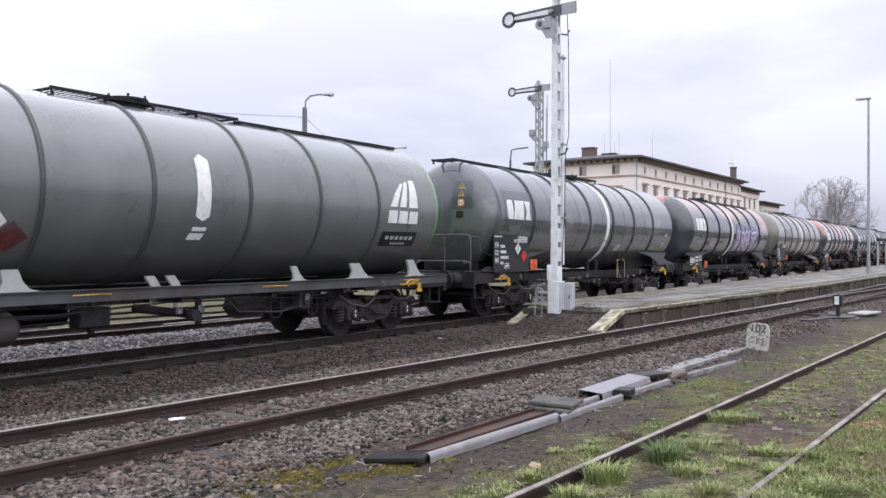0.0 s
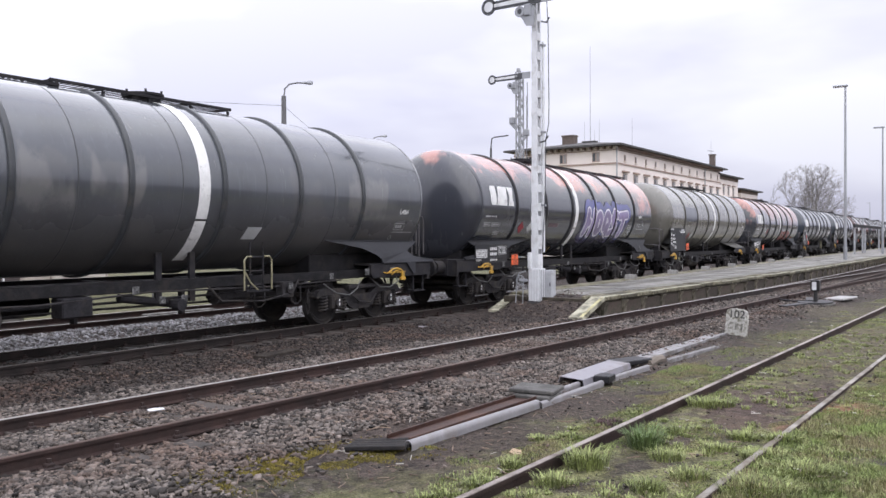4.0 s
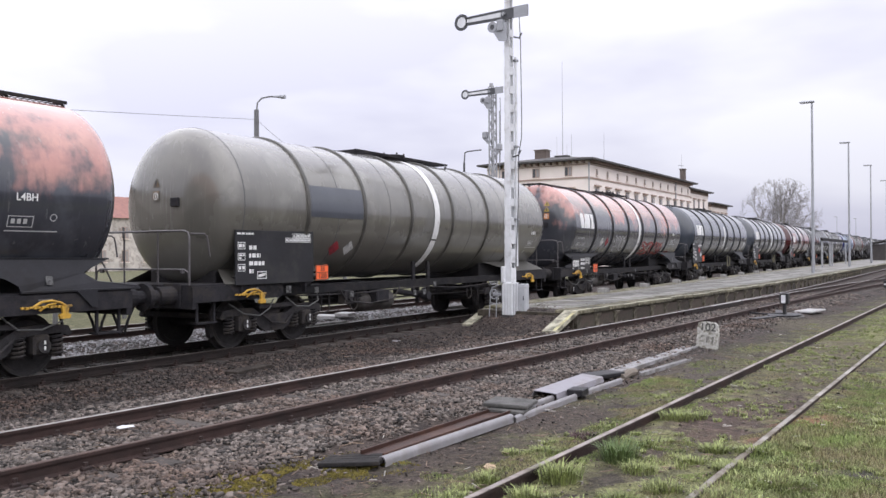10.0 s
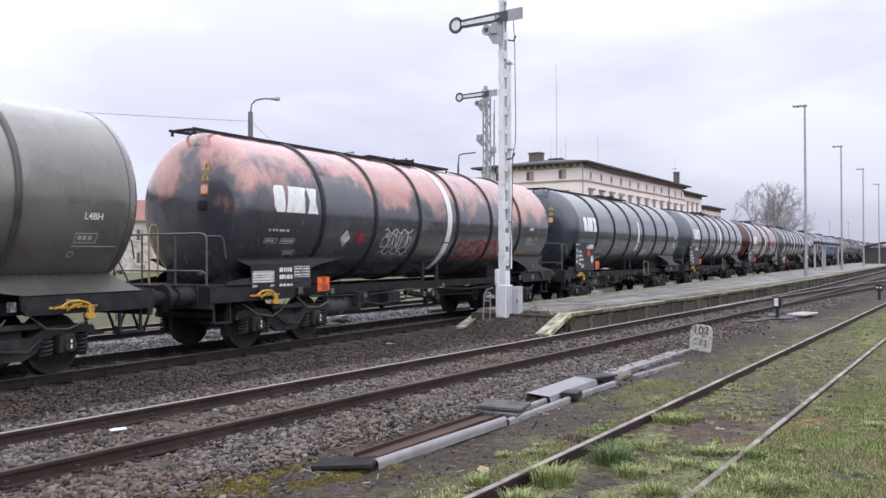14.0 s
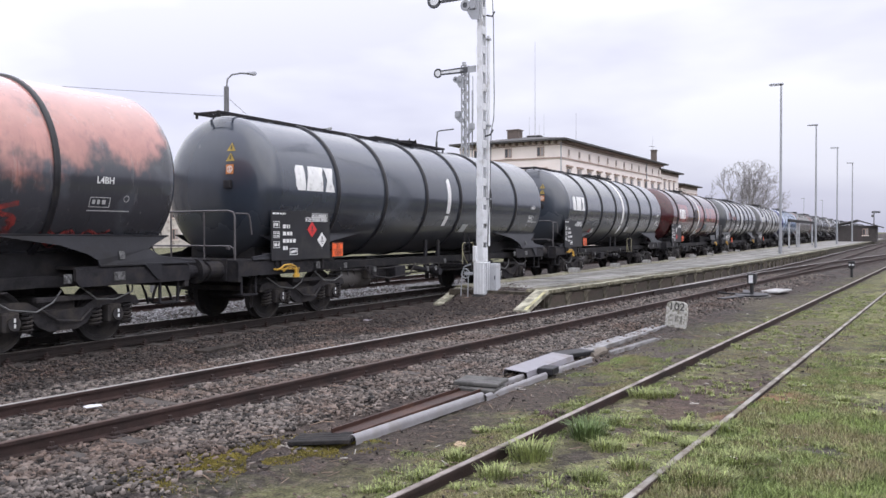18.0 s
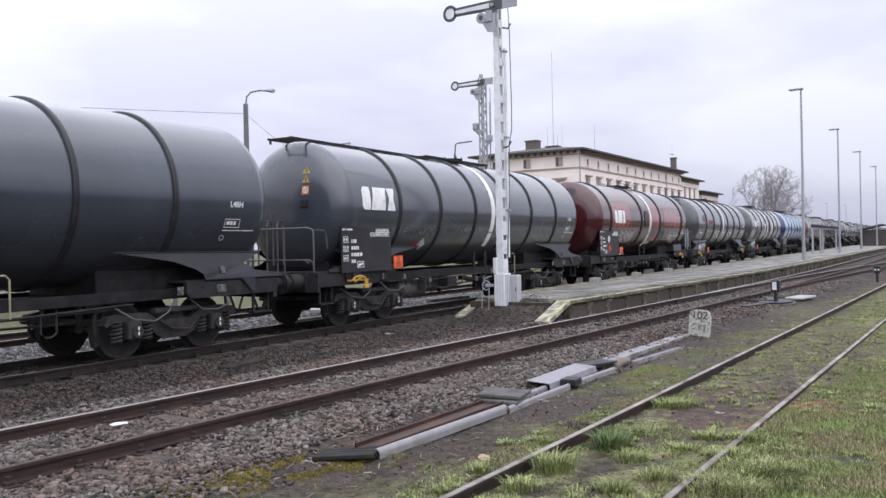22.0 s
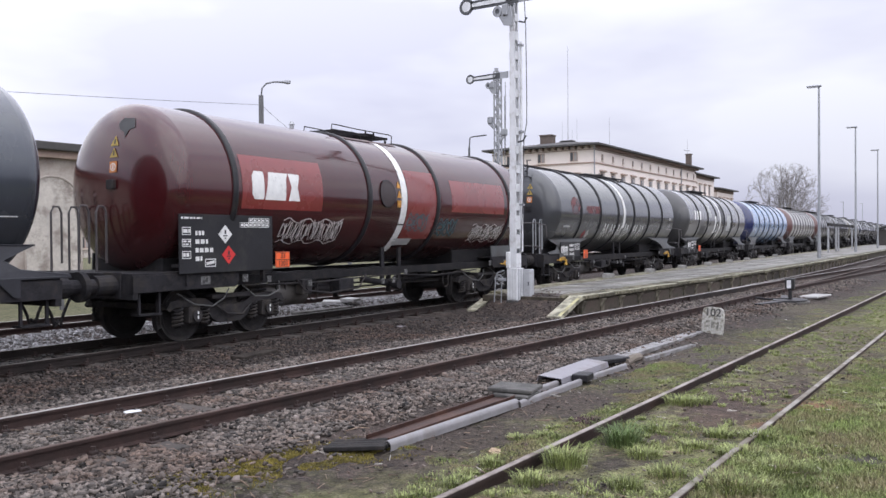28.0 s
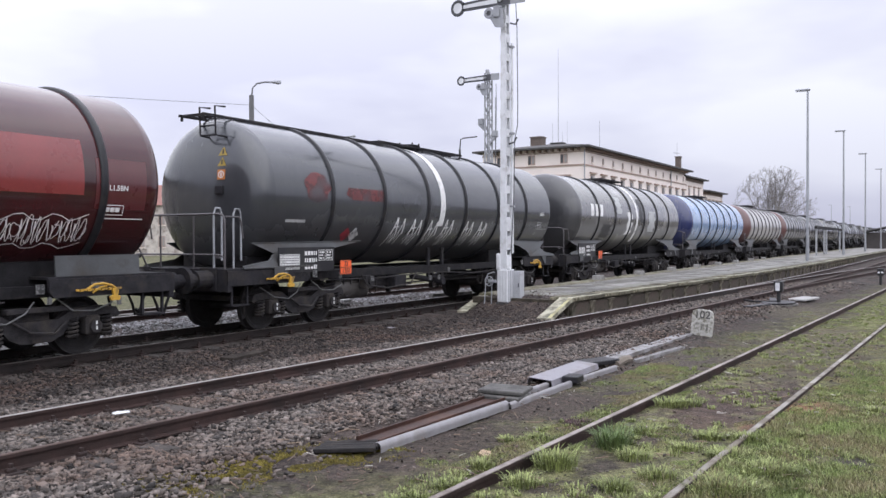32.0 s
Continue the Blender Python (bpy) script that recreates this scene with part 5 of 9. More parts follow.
# low rail fence and bench frame beyond the far track
fence = thing("low_rail_fence", "low dark rail fence in the grass beyond the tracks", "fence", pose(4.0, 22.4, -0.25, 0, 0, ANG))
for k in range(9):
    part("fence_post", box(bmesh.new(), 2.4 * k - 0.05, 2.4 * k + 0.05, -0.05, 0.05, 0, 0.62), M_POLE, fence)
part("fence_rail", box(bmesh.new(), -0.1, 19.3, -0.03, 0.03, 0.50, 0.60), M_POLE, fence)
for x, y, a in ((13.2, 18.2, 5), (16.0, 15.1, 3), (24.0, 16.2, -4), (9.0, 19.9, 8)):
    loose("timber_baulk", "weathered pale timber lying between the far tracks", "timber", pose(x, y, -0.10, 0, 0, a), box(bmesh.new(), -1.1, 1.1, -0.11, 0.11, -0.05, 0.06, 0.015), M_SLAB, "timbers between the tracks")


for x, y, z, a, l, w in ((18.45, 17.05, -0.10, 40, 0.95, 0.55), (18.75, 16.6, -0.03, 25, 0.75, 0.42)):
    loose("pale_slab", "pale worn concrete slab dropped between the far tracks", "slab", pose(x, y, z, 2, 1, a), box(bmesh.new(), -l / 2, l / 2, -w / 2, w / 2, -0.05, 0.05, 0.012), M_PALE_SLAB, "slabs between the far tracks")


# ---- ballast stones, as loose geometry ----
def stones(name, label, count, x0, x1, yfun, sizes, material, seed, keep=None, sink=0.2):
    g = np.random.default_rng(seed)
    x = x0 + (x1 - x0) * g.random(count) ** 1.35
    lo, hi = yfun
    y = lo + (hi - lo) * g.random(count)
    if keep is not None:
        ok = np.array([keep(a, b) for a, b in zip(x, y)])
        x, y = x[ok], y[ok]
    n = len(x)
    z = np.array([ground_z(a, b) for a, b in zip(x, y)])
    base = np.array([(sx, sy, sz) for sx in (-1, 1) for sy in (-1, 1) for sz in (-1, 1)], float)
    v = base[None] * g.uniform(0.38, 1.0, (n, 8, 3))
    s = g.uniform(*sizes, (n, 1, 1)) * g.uniform(0.38, 1.62, (n, 1, 3))
    s[:, :, 2] *= 0.55
    v = v * s
    a, b = g.uniform(0, 2 * np.pi, n), g.normal(0, 0.5, n)
    ca, sa, cb, sb = np.cos(a), np.sin(a), np.cos(b), np.sin(b)
    vx, vy, vz = v[..., 0].copy(), v[..., 1].copy(), v[..., 2].copy()
    vy, vz = vy * cb[:, None] - vz * sb[:, None], vy * sb[:, None] + vz * cb[:, None]
    vx, vy = vx * ca[:, None] - vy * sa[:, None], vx * sa[:, None] + vy * ca[:, None]
    hh = s[:, 0, 2] * (1 - sink)
    P = np.stack([vx + x[:, None], vy + y[:, None], vz + (z + hh * 0.6 + g.uniform(-0.006, 0.016, n))[:, None]], 2).reshape(-1, 3)
    q = np.array([(0, 1, 3, 2), (4, 6, 7, 5), (0, 4, 5, 1), (2, 3, 7, 6), (0, 2, 6, 4), (1, 5, 7, 3)])
    F = (q[None] + (np.arange(n) * 8)[:, None, None]).reshape(-1, 4)
    ob = new(name, mesh_np(name, P, F, material))
    return tagged(ob, label, "ballast", kind="stuff")


def off_rails(x, y):
    c = main_y(x)
    d = abs(abs(y - c) - 0.7535)
    if d < 0.085:
        return False
    # sleepers show through between the stones
    if abs(y - c) < 1.25 and (x - 0.5) % 0.63 < 0.17 and x < 16:
        return random.random() < 0.22
    edge = 2.25 - abs(y - c) + 0.5 * noise.noise(Vector((x * 0.8, y * 0.8, 3)))
    return random.random() < max(0.05, min(1, edge * 2.2))


M_STONE_BRIGHT = mat("fresh_grey_ballast", (0.255, 0.25, 0.258), 0.8, 0.0, 0.25, 9, 0.4, 90, (0.18, 0.17, 0.165), 0.35, 2.0, per_island=0.4)
M_STONE_BROWN = mat("brown_cinder_stone", (0.044, 0.035, 0.031), 0.88, 0.0, 0.4, 9, 0.6, 90, (0.064, 0.042, 0.034), 0.42, 0.7, per_island=0.95)
stones("ballast_stones", "grey and brown ballast stones of the running line", 105000, 2.5, 14, (5.0, 10.0), (0.008, 0.030), M_STONE, 11, off_rails)
stones("ballast_stones", "grey and brown ballast stones of the running line", 34000, 13, 40, (5.2, 10.0), (0.012, 0.031), M_STONE, 12, off_rails)
stones("cinder_stones", "small brown cinder stones between the tracks", 30000, 3.0, 22, (9.2, 11.9), (0.007, 0.028), M_STONE_BROWN, 13, lambda x, y: y > main_y(x) + 1.3 and y < train_y(x) - 0.9 and (x < 15.0 or random.random() < 0.22))
stones("bright_ballast", "clean grey ballast between the far tracks", 22000, 3.0, 30, (13.9, 17.8), (0.014, 0.034), M_STONE_BRIGHT, 14, lambda x, y: train_y(x) + 0.95 < y < train_y(x) + 3.9)
stones("dark_ballast", "dark ballast under the train", 7000, 3.0, 26, (11.4, 15.2), (0.015, 0.034), mat("dark_ballast_stone", (0.034, 0.032, 0.031), 0.7, 0, 0.3, 9, 0.4, 90, per_island=0.4), 15, lambda x, y: abs(y - train_y(x)) < 0.66)
stones("scattered_stones", "stray stones in the mossy ground", 2500, 3.0, 18, (2.0, 5.4), (0.006, 0.016), M_STONE, 16)


# ---- grass ----
def grass(name, label, spots, material, seed):
    """Tapered bent blades at (x, y, height, lean)."""
    g = np.random.default_rng(seed)
    P, F = [], []
    x, y, h = spots
    n = len(x)
    z = np.array([ground_z(a, b) for a, b in zip(x, y)])
    a = g.uniform(0, 2 * np.pi, n)
    w = g.uniform(0.0022, 0.0048, n) * (1.6 if h.max() < 0.025 else 1.0)
    lean = g.uniform(0.15, 0.8, n) * h
    la = g.uniform(0, 2 * np.pi, n)
    dx, dy = np.cos(a) * w, np.sin(a) * w
    lx, ly = np.cos(la) * lean, np.sin(la) * lean
    v = np.stack([
        np.stack([x - dx, y - dy, z - 0.01], 1), np.stack([x + dx, y + dy, z - 0.01], 1),
        np.stack([x - dx * 0.8 + lx * 0.35, y - dy * 0.8 + ly * 0.35, z + h * 0.6], 1), np.stack([x + dx * 0.8 + lx * 0.35, y + dy * 0.8 + ly * 0.35, z + h * 0.6], 1),
        np.stack([x + lx, y + ly, z + h * 0.95], 1)], 1).reshape(-1, 3)
    t = np.array([(0, 1, 3), (0, 3, 2), (2, 3, 4)])
    F = (t[None] + (np.arange(n) * 5)[:, None, None]).reshape(-1, 3)
    ob = new(name, mesh_np(name, v, F, material))
    return tagged(ob, label, "grass", kind="stuff")


M_GRASS = mat("spring_grass", (0.185, 0.232, 0.082), 0.6, 0, 0.35, 1.6, 0.0, 30, (0.25, 0.222, 0.125), 0.5, 1.7, per_island=0.6, spec=0.3)
M_TUFT_DARK = mat("dark_tuft_grass", (0.125, 0.180, 0.068), 0.55, 0, 0.35, 3, 0.0, 30, (0.15, 0.19, 0.085), 0.35, 3, per_island=0.6, spec=0.3)
M_TUFT = mat("lush_tuft_grass", (0.225, 0.262, 0.098), 0.55, 0, 0.35, 3, 0.0, 30, (0.245, 0.27, 0.115), 0.42, 3, per_island=0.72, spec=0.3)
BARE = ((6.69, 2.99, 0.28), (7.79, 3.02, 0.25), (9.3, 5.2, 0.8), (9.7, 2.95, 0.8), (8.9, 2.75, 0.6), (10.9, 3.0, 1.5), (10.0, 1.98, 0.55), (8.9, 2.2, 0.35), (7.93, 1.2, 0.25), (6.9, 4.6, 0.9), (9.0, 4.6, 1.0))


def lawn_spots(count, x0, x1, seed):
    g = np.random.default_rng(seed)
    x = x0 + (x1 - x0) * g.random(count) ** 1.5
    y = g.uniform(-1.2, 4.9, count)
    ok, hs = [], []
    thin = np.random.default_rng(seed + 100).random(count)
    for a, b, q in zip(x, y, thin):
        m = noise.noise(Vector((a * 0.7, b * 0.95, 2.0))) + 0.7 * noise.noise(Vector((a * 2.6, b * 2.6, 5.0)))
        d = siding_y(a) - b
        near = d > 0.75
        lush = (0.70 if a < 9.5 else 0.30) if near else (-0.05 if d > -0.75 else 0.12)
        if b > 4.1:
            lush -= 0.5 if a < 9.5 else 0.12
        for ex, ey, er in BARE:
            e = math.hypot(a - ex, (b - ey) * 1.7) / er
            if e < 1:
                lush -= 0.8 * (1 - e)
        k = m + lush
        # the lawn thins out towards the trodden yard
        trodden = min((a - 3.4) / 1.7, (b + 1.2) / 1.5) + 0.35 * noise.noise(Vector((a * 1.6, b * 1.6, 8.0)))
        ok.append(k > 0.0 and q < trodden and abs(abs(d) - 0.715) > 0.05)
        hs.append((0.008 + 0.026 * min(1, max(0, k)) + (0.026 if near and a < 9.5 else 0)) * g.uniform(0.55, 1.35))
    ok = np.array(ok)
    return x[ok], y[ok], np.array(hs)[ok]


grass("lawn_grass", "short patchy spring grass over the old siding", lawn_spots(330000, 3.4, 13, 21), M_GRASS, 22)
grass("lawn_grass", "short patchy spring grass over the old siding", lawn_spots(140000, 11.5, 36, 23), M_GRASS, 24)


def tuft_mesh(name, label, clumps, material, seed):
    """Clumps of long blades that fan out from a common root."""
    g = np.random.default_rng(seed)
    V, F = [], []
    for cx, cy, r, h, k in clumps:
        r, h, k = r * 0.95, h * 0.82, int(k * 0.95)
        z0 = ground_z(cx, cy)
        for _ in range(k):
            a = g.uniform(0, 2 * math.pi)
            d = r * 0.55 * math.sqrt(g.random())
            x, y = cx + d * math.cos(a), cy + d * math.sin(a)
            ln = h * g.uniform(0.5, 1.2)
            out = g.uniform(0.15, 0.9) * ln * (0.4 + d / (r * 0.55))
            oa = a + g.normal(0, 0.5)
            ox, oy = math.cos(oa) * out, math.sin(oa) * out
            wd = g.uniform(0.0018, 0.0042)
            px, py = -math.sin(oa) * wd, math.cos(oa) * wd
            b = len(V)
            V += [(x - px, y - py, z0 - 0.01), (x + px, y + py, z0 - 0.01), (x - px + ox * 0.35, y - py + oy * 0.35, z0 + ln * 0.62), (x + px + ox * 0.35, y + py + oy * 0.35, z0 + ln * 0.62), (x + ox, y + oy, z0 + ln * g.uniform(0.6, 0.98))]
            F += [(b, b + 1, b + 3), (b, b + 3, b + 2), (b + 2, b + 3, b + 4)]
    ob = new(name, mesh_np(name, np.array(V), np.array(F), material))
    return tagged(ob, label, "grass", kind="stuff")


g = np.random.default_rng(31)
tuft_mesh("grass_tufts", "single dark green grass tuft by the old rail", [(7.38, 3.16, 0.27, 0.27, 460)], M_TUFT_DARK, 34)
tuft_mesh("dead_nettles", "small clump of purple dead-nettle by the old rail", [(8.12 + 0.13 * math.cos(k), 3.90 + 0.10 * math.sin(1.7 * k), 0.10, 0.07, 40) for k in range(7)], mat("purple_brown_leaf", (0.135, 0.088, 0.095), 0.7, 0, 0.35, 6, 0.0, 30, (0.10, 0.115, 0.06), 0.4, 8, per_island=0.5, spec=0.2), 36)
CLUMPS = [(9.60, 3.38, 0.38, 0.14, 380), (6.52, 3.33, 0.36, 0.19, 420), (5.86, 3.30, 0.26, 0.15, 220), (6.13, 3.83, 0.22, 0.12, 200), (7.08, 2.84, 0.30, 0.12, 300), (8.16, 3.15, 0.26, 0.12, 200), (9.75, 3.2, 0.22, 0.11, 180), (7.17, 4.18, 0.22, 0.05, 200), (7.36, 3.95, 0.20, 0.06, 180), (5.49, 3.75, 0.26, 0.08, 160), (7.5, 2.12, 0.4, 0.085, 700), (7.2, 1.75, 0.6, 0.085, 1100), (6.5, 1.9, 0.6, 0.095, 1200), (8.2, 2.15, 0.35, 0.075, 500), (8.15, 2.5, 0.3, 0.08, 360), (7.6, 2.55, 0.3, 0.075, 320), (7.9, 1.75, 0.45, 0.065, 500), (6.6, 2.45, 0.3, 0.11, 300), (6.1, 2.6, 0.25, 0.13, 260), (8.6, 1.75, 0.25, 0.08, 200), (10.4, 1.35, 0.2, 0.09, 140), (9.6, 1.0, 0.22, 0.10, 160)]
for k in range(2600):
    x = 5.0 + 25 * g.random() ** 1.4
    y = g.uniform(0.2, 4.1)
    if noise.noise(Vector((x * 0.7, y * 0.9, 7.0))) > -0.15 and min(abs(abs(siding_y(x) - y) - 0.715), 1) > 0.1:
        CLUMPS.append((x, y, g.uniform(0.05, 0.20), g.uniform(0.025, 0.065), int(g.uniform(12, 60))))
hx, hy = g.uniform(-7, 13.5, 60000), g.uniform(-6.5, 4.6, 60000)
ok = np.array([(a < 3.6 or b < -0.9) and noise.noise(Vector((a * 0.7, b * 0.95, 2.0))) + 0.35 + min(0, 6 + b) * 0.8 + min(0, a + 6.5) * 0.8 > 0 and abs(abs(siding_y(a) - b) - 0.715) > 0.05 for a, b in zip(hx, hy)])
grass("lawn_grass", "short patchy spring grass over the old siding", (hx[ok], hy[ok], g.uniform(0.015, 0.05, ok.sum())), M_GRASS, 27)
tuft_mesh("grass_tufts", "pale green grass tufts by the old rails", CLUMPS, M_TUFT, 33)
mx = g.uniform(4.0, 6.3, 26000)
my = 5.5 - 0.33 * (mx - 4.9) + g.normal(0, 0.20, 26000)
ok = np.array([noise.noise(Vector((a * 3.2, b * 4.4, 9.0))) > -0.22 + 0.7 * abs(b - 5.5 + 0.33 * (a - 4.9)) for a, b in zip(mx, my)])
grass("moss_cushions", "yellow green moss on the cinder", (mx[ok], my[ok], g.uniform(0.008, 0.018, ok.sum())), mat("yellow_moss", (0.205, 0.170, 0.045), 0.8, 0, 0.3, 4, 0.0, 30, (0.12, 0.105, 0.04), 0.45, 5, per_island=0.35, spec=0.2), 35)


# ---- twigs, dead stalks and scraps lying about ----
def litter(name, label, count, x0, x1, y0, y1, material, seed, lengths=(0.04, 0.16)):
    g = np.random.default_rng(seed)
    V, F = [], []
    for _ in range(count):
        x, y = x0 + (x1 - x0) * g.random() ** 1.4, g.uniform(y0, y1)
        if min(abs(abs(siding_y(x) - y) - 0.715), abs(abs(main_y(x) - y) - 0.7535)) < 0.1:
            continue
        a, ln, w = g.uniform(0, math.pi), g.uniform(*lengths), g.uniform(0.002, 0.006)
        z = ground_z(x, y) + g.uniform(0.006, 0.03)
        c, s_ = math.cos(a), math.sin(a)
        b = len(V)
        for e, dz in ((-1, 0.0), (1, g.uniform(-0.01, 0.02))):
            for u, q in ((-1, 0), (1, 0), (0, 1.4)):
                V.append((x + e * c * ln / 2 - s_ * w * u, y + e * s_ * ln / 2 + c * w * u, z + dz + q * w))
        F += [(b, b + 1, b + 4, b + 3), (b + 1, b + 2, b + 5, b + 4), (b + 2, b, b + 3, b + 5)]
    ob = new(name, mesh_np(name, np.array(V), np.array(F), material))
    return tagged(ob, label, "litter", kind="stuff")


litter("pale_scraps", "small pale bits of litter and broken stone in the grass", 160, 5.5, 24, 1.2, 6.2, mat("pale_litter", (0.42, 0.40, 0.36), 0.7, 0, 0.2, 6, 0.0, 30, per_island=0.4), 63, (0.03, 0.11))
litter("dead_stalks", "dead straw coloured stalks and twigs on the ground", 1800, 4.2, 20, 1.0, 11.4, mat("dead_straw", (0.17, 0.125, 0.09), 0.8, 0, 0.3, 5, 0.0, 30, (0.12, 0.08, 0.06), 0.45, 3.0, per_island=0.5), 61)

# ---- the tank train ----
BOUNDS = [-0.2, 16.24, 32.71, 48.98, 65.13, 81.65, 98.12, 114.37, 130.05, 146.2, 162.35, 178.75, 195.15] + [195.15 + 16.4 * k for k in range(1, 14)]
R_TANK, Z_TANK = 1.48, 2.68
AXLE_R = 0.46


def travelled(t):
    return 4.1206 * t - 0.0067553 * t * t - 0.00013494 * t ** 3


def rail_pose(x, z=0.0):
    return pose(x, train_y(x), z, 0, 0, ANG)


def tank_mat(name, base, rough=0.3, top=None, top_at=0.75, blotch=None, amount=0.4, dirt=(0.035, 0.032, 0.028), dirt_low=0.45, streaks=0.35, seed=0.0, lean=0.0, coat=0.9, gloss=0.14, residue=None, wavy_dark=0.0):
    """Glossy tank paint: runs of dirt down the sides, a grimy belly, washed-out blotches that on some tanks paint in
    reflections, and a second coat left on the upper part.
    """
    m = bpy.data.materials.new(name)
    m.use_nodes = True
    n, l = m.node_tree.nodes, m.node_tree.links
    bsdf = n["Principled BSDF"]
    tc = n.new("ShaderNodeTexCoord")
    sep = n.new("ShaderNodeSeparateXYZ")
    l.new(tc.outputs["Object"], sep.inputs[0])

    def noise_at(scale, stretch=(1, 1, 1), detail=6, rough_=0.6, off=0.0):
        mp = n.new("ShaderNodeMapping")
        mp.inputs["Scale"].default_value = stretch
        mp.inputs["Location"].default_value = (seed + off, seed * 0.7, off)
        l.new(tc.outputs["Object"], mp.inputs["Vector"])
        k = n.new("ShaderNodeTexNoise")
        k.inputs["Scale"].default_value, k.inputs["Detail"].default_value, k.inputs["Roughness"].default_value = scale, detail, rough_
        l.new(mp.outputs[0], k.inputs["Vector"])
        return k.outputs["Fac"]

    def math_(op, a, b):
        k = n.new("ShaderNodeMath")
        k.operation = op
        for i, q in enumerate((a, b)):
            if isinstance(q, (int, float)):
                k.inputs[i].default_value = q
            else:
                l.new(q, k.inputs[i])
        return k.outputs[0]

    def span(v, lo, hi, a=0.0, b=1.0):
        k = n.new("ShaderNodeMapRange")
        k.interpolation_type = "SMOOTHSTEP"
        for s, q in zip(("From Min", "From Max", "To Min", "To Max"), (lo, hi, a, b)):
            k.inputs[s].default_value = q
        l.new(v, k.inputs["Value"])
        return k.outputs["Result"]

    def mix(f, a, b):
        k = n.new("ShaderNodeMix")
        k.data_type = "RGBA"
        l.new(f, k.inputs["Factor"])
        for s, q in (("A", a), ("B", b)):
            if isinstance(q, tuple):
                k.inputs[s].default_value = (*q, 1)
            else:
                l.new(q, k.inputs[s])
        return k.outputs["Result"]

    wash = noise_at(0.8, (1, 1, 0.8), 5)
    col = mix(span(wash, 0.3, 0.7), tuple(c * 0.84 for c in base), tuple(min(1, c * 1.16) for c in base))
    # lighter patches; on the slate and black tanks they stand in for reflections
    if blotch:
        b = math_("ADD", noise_at(0.85, (1, 0.8, 1.1), 5, 0.5, 7.0), math_("MULTIPLY", sep.outputs["Z"], -0.055))
        col = mix(math_("MULTIPLY", span(b, 0.48 - amount * 0.3, 0.55 - amount * 0.3), 0.8), col, blotch)
    if top:
        t = math_("ADD", math_("MULTIPLY", math_("SUBTRACT", sep.outputs["Z"], Z_TANK + top_at), 0.8), math_("MULTIPLY", math_("SUBTRACT", noise_at(0.75, (1, 1, 0.9), 5, 0.56, 3.0), 0.5), 3.4))
        t = math_("ADD", t, math_("MULTIPLY", sep.outputs["X"], lean))
        t = math_("ADD", t, math_("MULTIPLY", math_("SUBTRACT", noise_at(5.0, (1, 1, 0.28), 5, 0.55, 23.0), 0.5), 0.60))
        col = mix(span(t, -0.20, 0.32), col, mix(span(noise_at(3.0, (1, 1, 1), 6), 0.35, 0.7), tuple(c * 0.82 for c in top), top))
    if residue:
        # pale dried spill, thickest at mid height, with a ragged lower rim
        rz = math_("ADD", math_("ABSOLUTE", math_("SUBTRACT", sep.outputs["Z"], Z_TANK - 0.05), 0.0), math_("MULTIPLY", math_("SUBTRACT", noise_at(2.6, (1, 1, 0.8), 7, 0.65, 31.0), 0.5), 1.1))
        rf = math_("MULTIPLY", span(rz, 0.22, 0.50, 1.0, 0.0), span(noise_at(0.75, (1.2, 1, 0.4), 3, 0.5, 29.0), 0.50, 0.54))
        col = mix(math_("MULTIPLY", rf, 0.5), col, residue)
    if wavy_dark:
        # darker base colour below a wavy line near mid height
        tz = math_("ADD", sep.outputs["Z"], math_("MULTIPLY", math_("SUBTRACT", noise_at(0.62, (1.3, 0.3, 0.5), 4, 0.55, 41.0), 0.5), 3.6))
        col = mix(span(tz, Z_TANK + 0.02, Z_TANK + 0.10, wavy_dark, 0.0), col, tuple(c * 0.5 for c in base))
    runs = noise_at(7.0, (1, 1, 0.07), 5, 0.6, 11.0)
    low = span(math_("ADD", sep.outputs["Z"], math_("MULTIPLY", noise_at(1.7), 0.5)), Z_TANK - 1.15, Z_TANK + 0.25, dirt_low, 0.0)
    fac = math_("MAXIMUM", math_("MULTIPLY", span(runs, 0.55, 0.78), streaks), low)
    col = mix(fac, col, dirt)
    thin = noise_at(19.0, (1, 1, 0.045), 4, 0.6, 5.0)
    col = mix(math_("MULTIPLY", span(thin, 0.56, 0.74), streaks * 0.55), col, tuple(min(1, c * 2.1 + 0.012) for c in base))
    col = mix(math_("MULTIPLY", span(noise_at(5.0, (1, 1, 0.06), 5, 0.6, 17.0), 0.58, 0.72), streaks * 0.6), col, tuple(c * 0.4 for c in base))
    l.new(col, bsdf.inputs["Base Color"])
    l.new(math_("ADD", span(wash, 0.2, 0.8, rough - 0.10, rough + 0.02), math_("MULTIPLY", fac, 0.30)), bsdf.inputs["Roughness"])
    bsdf.inputs["Specular IOR Level"].default_value = 0.5
    bsdf.inputs["Coat Weight"].default_value = coat
    bsdf.inputs["Coat Roughness"].default_value = gloss
    bsdf.inputs["Coat IOR"].default_value = 1.52
    bp = n.new("ShaderNodeBump")
    bp.inputs["Strength"].default_value, bp.inputs["Distance"].default_value = 0.25, 0.02
    l.new(noise_at(1.3, (1.2, 1, 1), 2), bp.inputs["Height"])
    l.new(bp.outputs["Normal"], bsdf.inputs["Normal"])
    return m


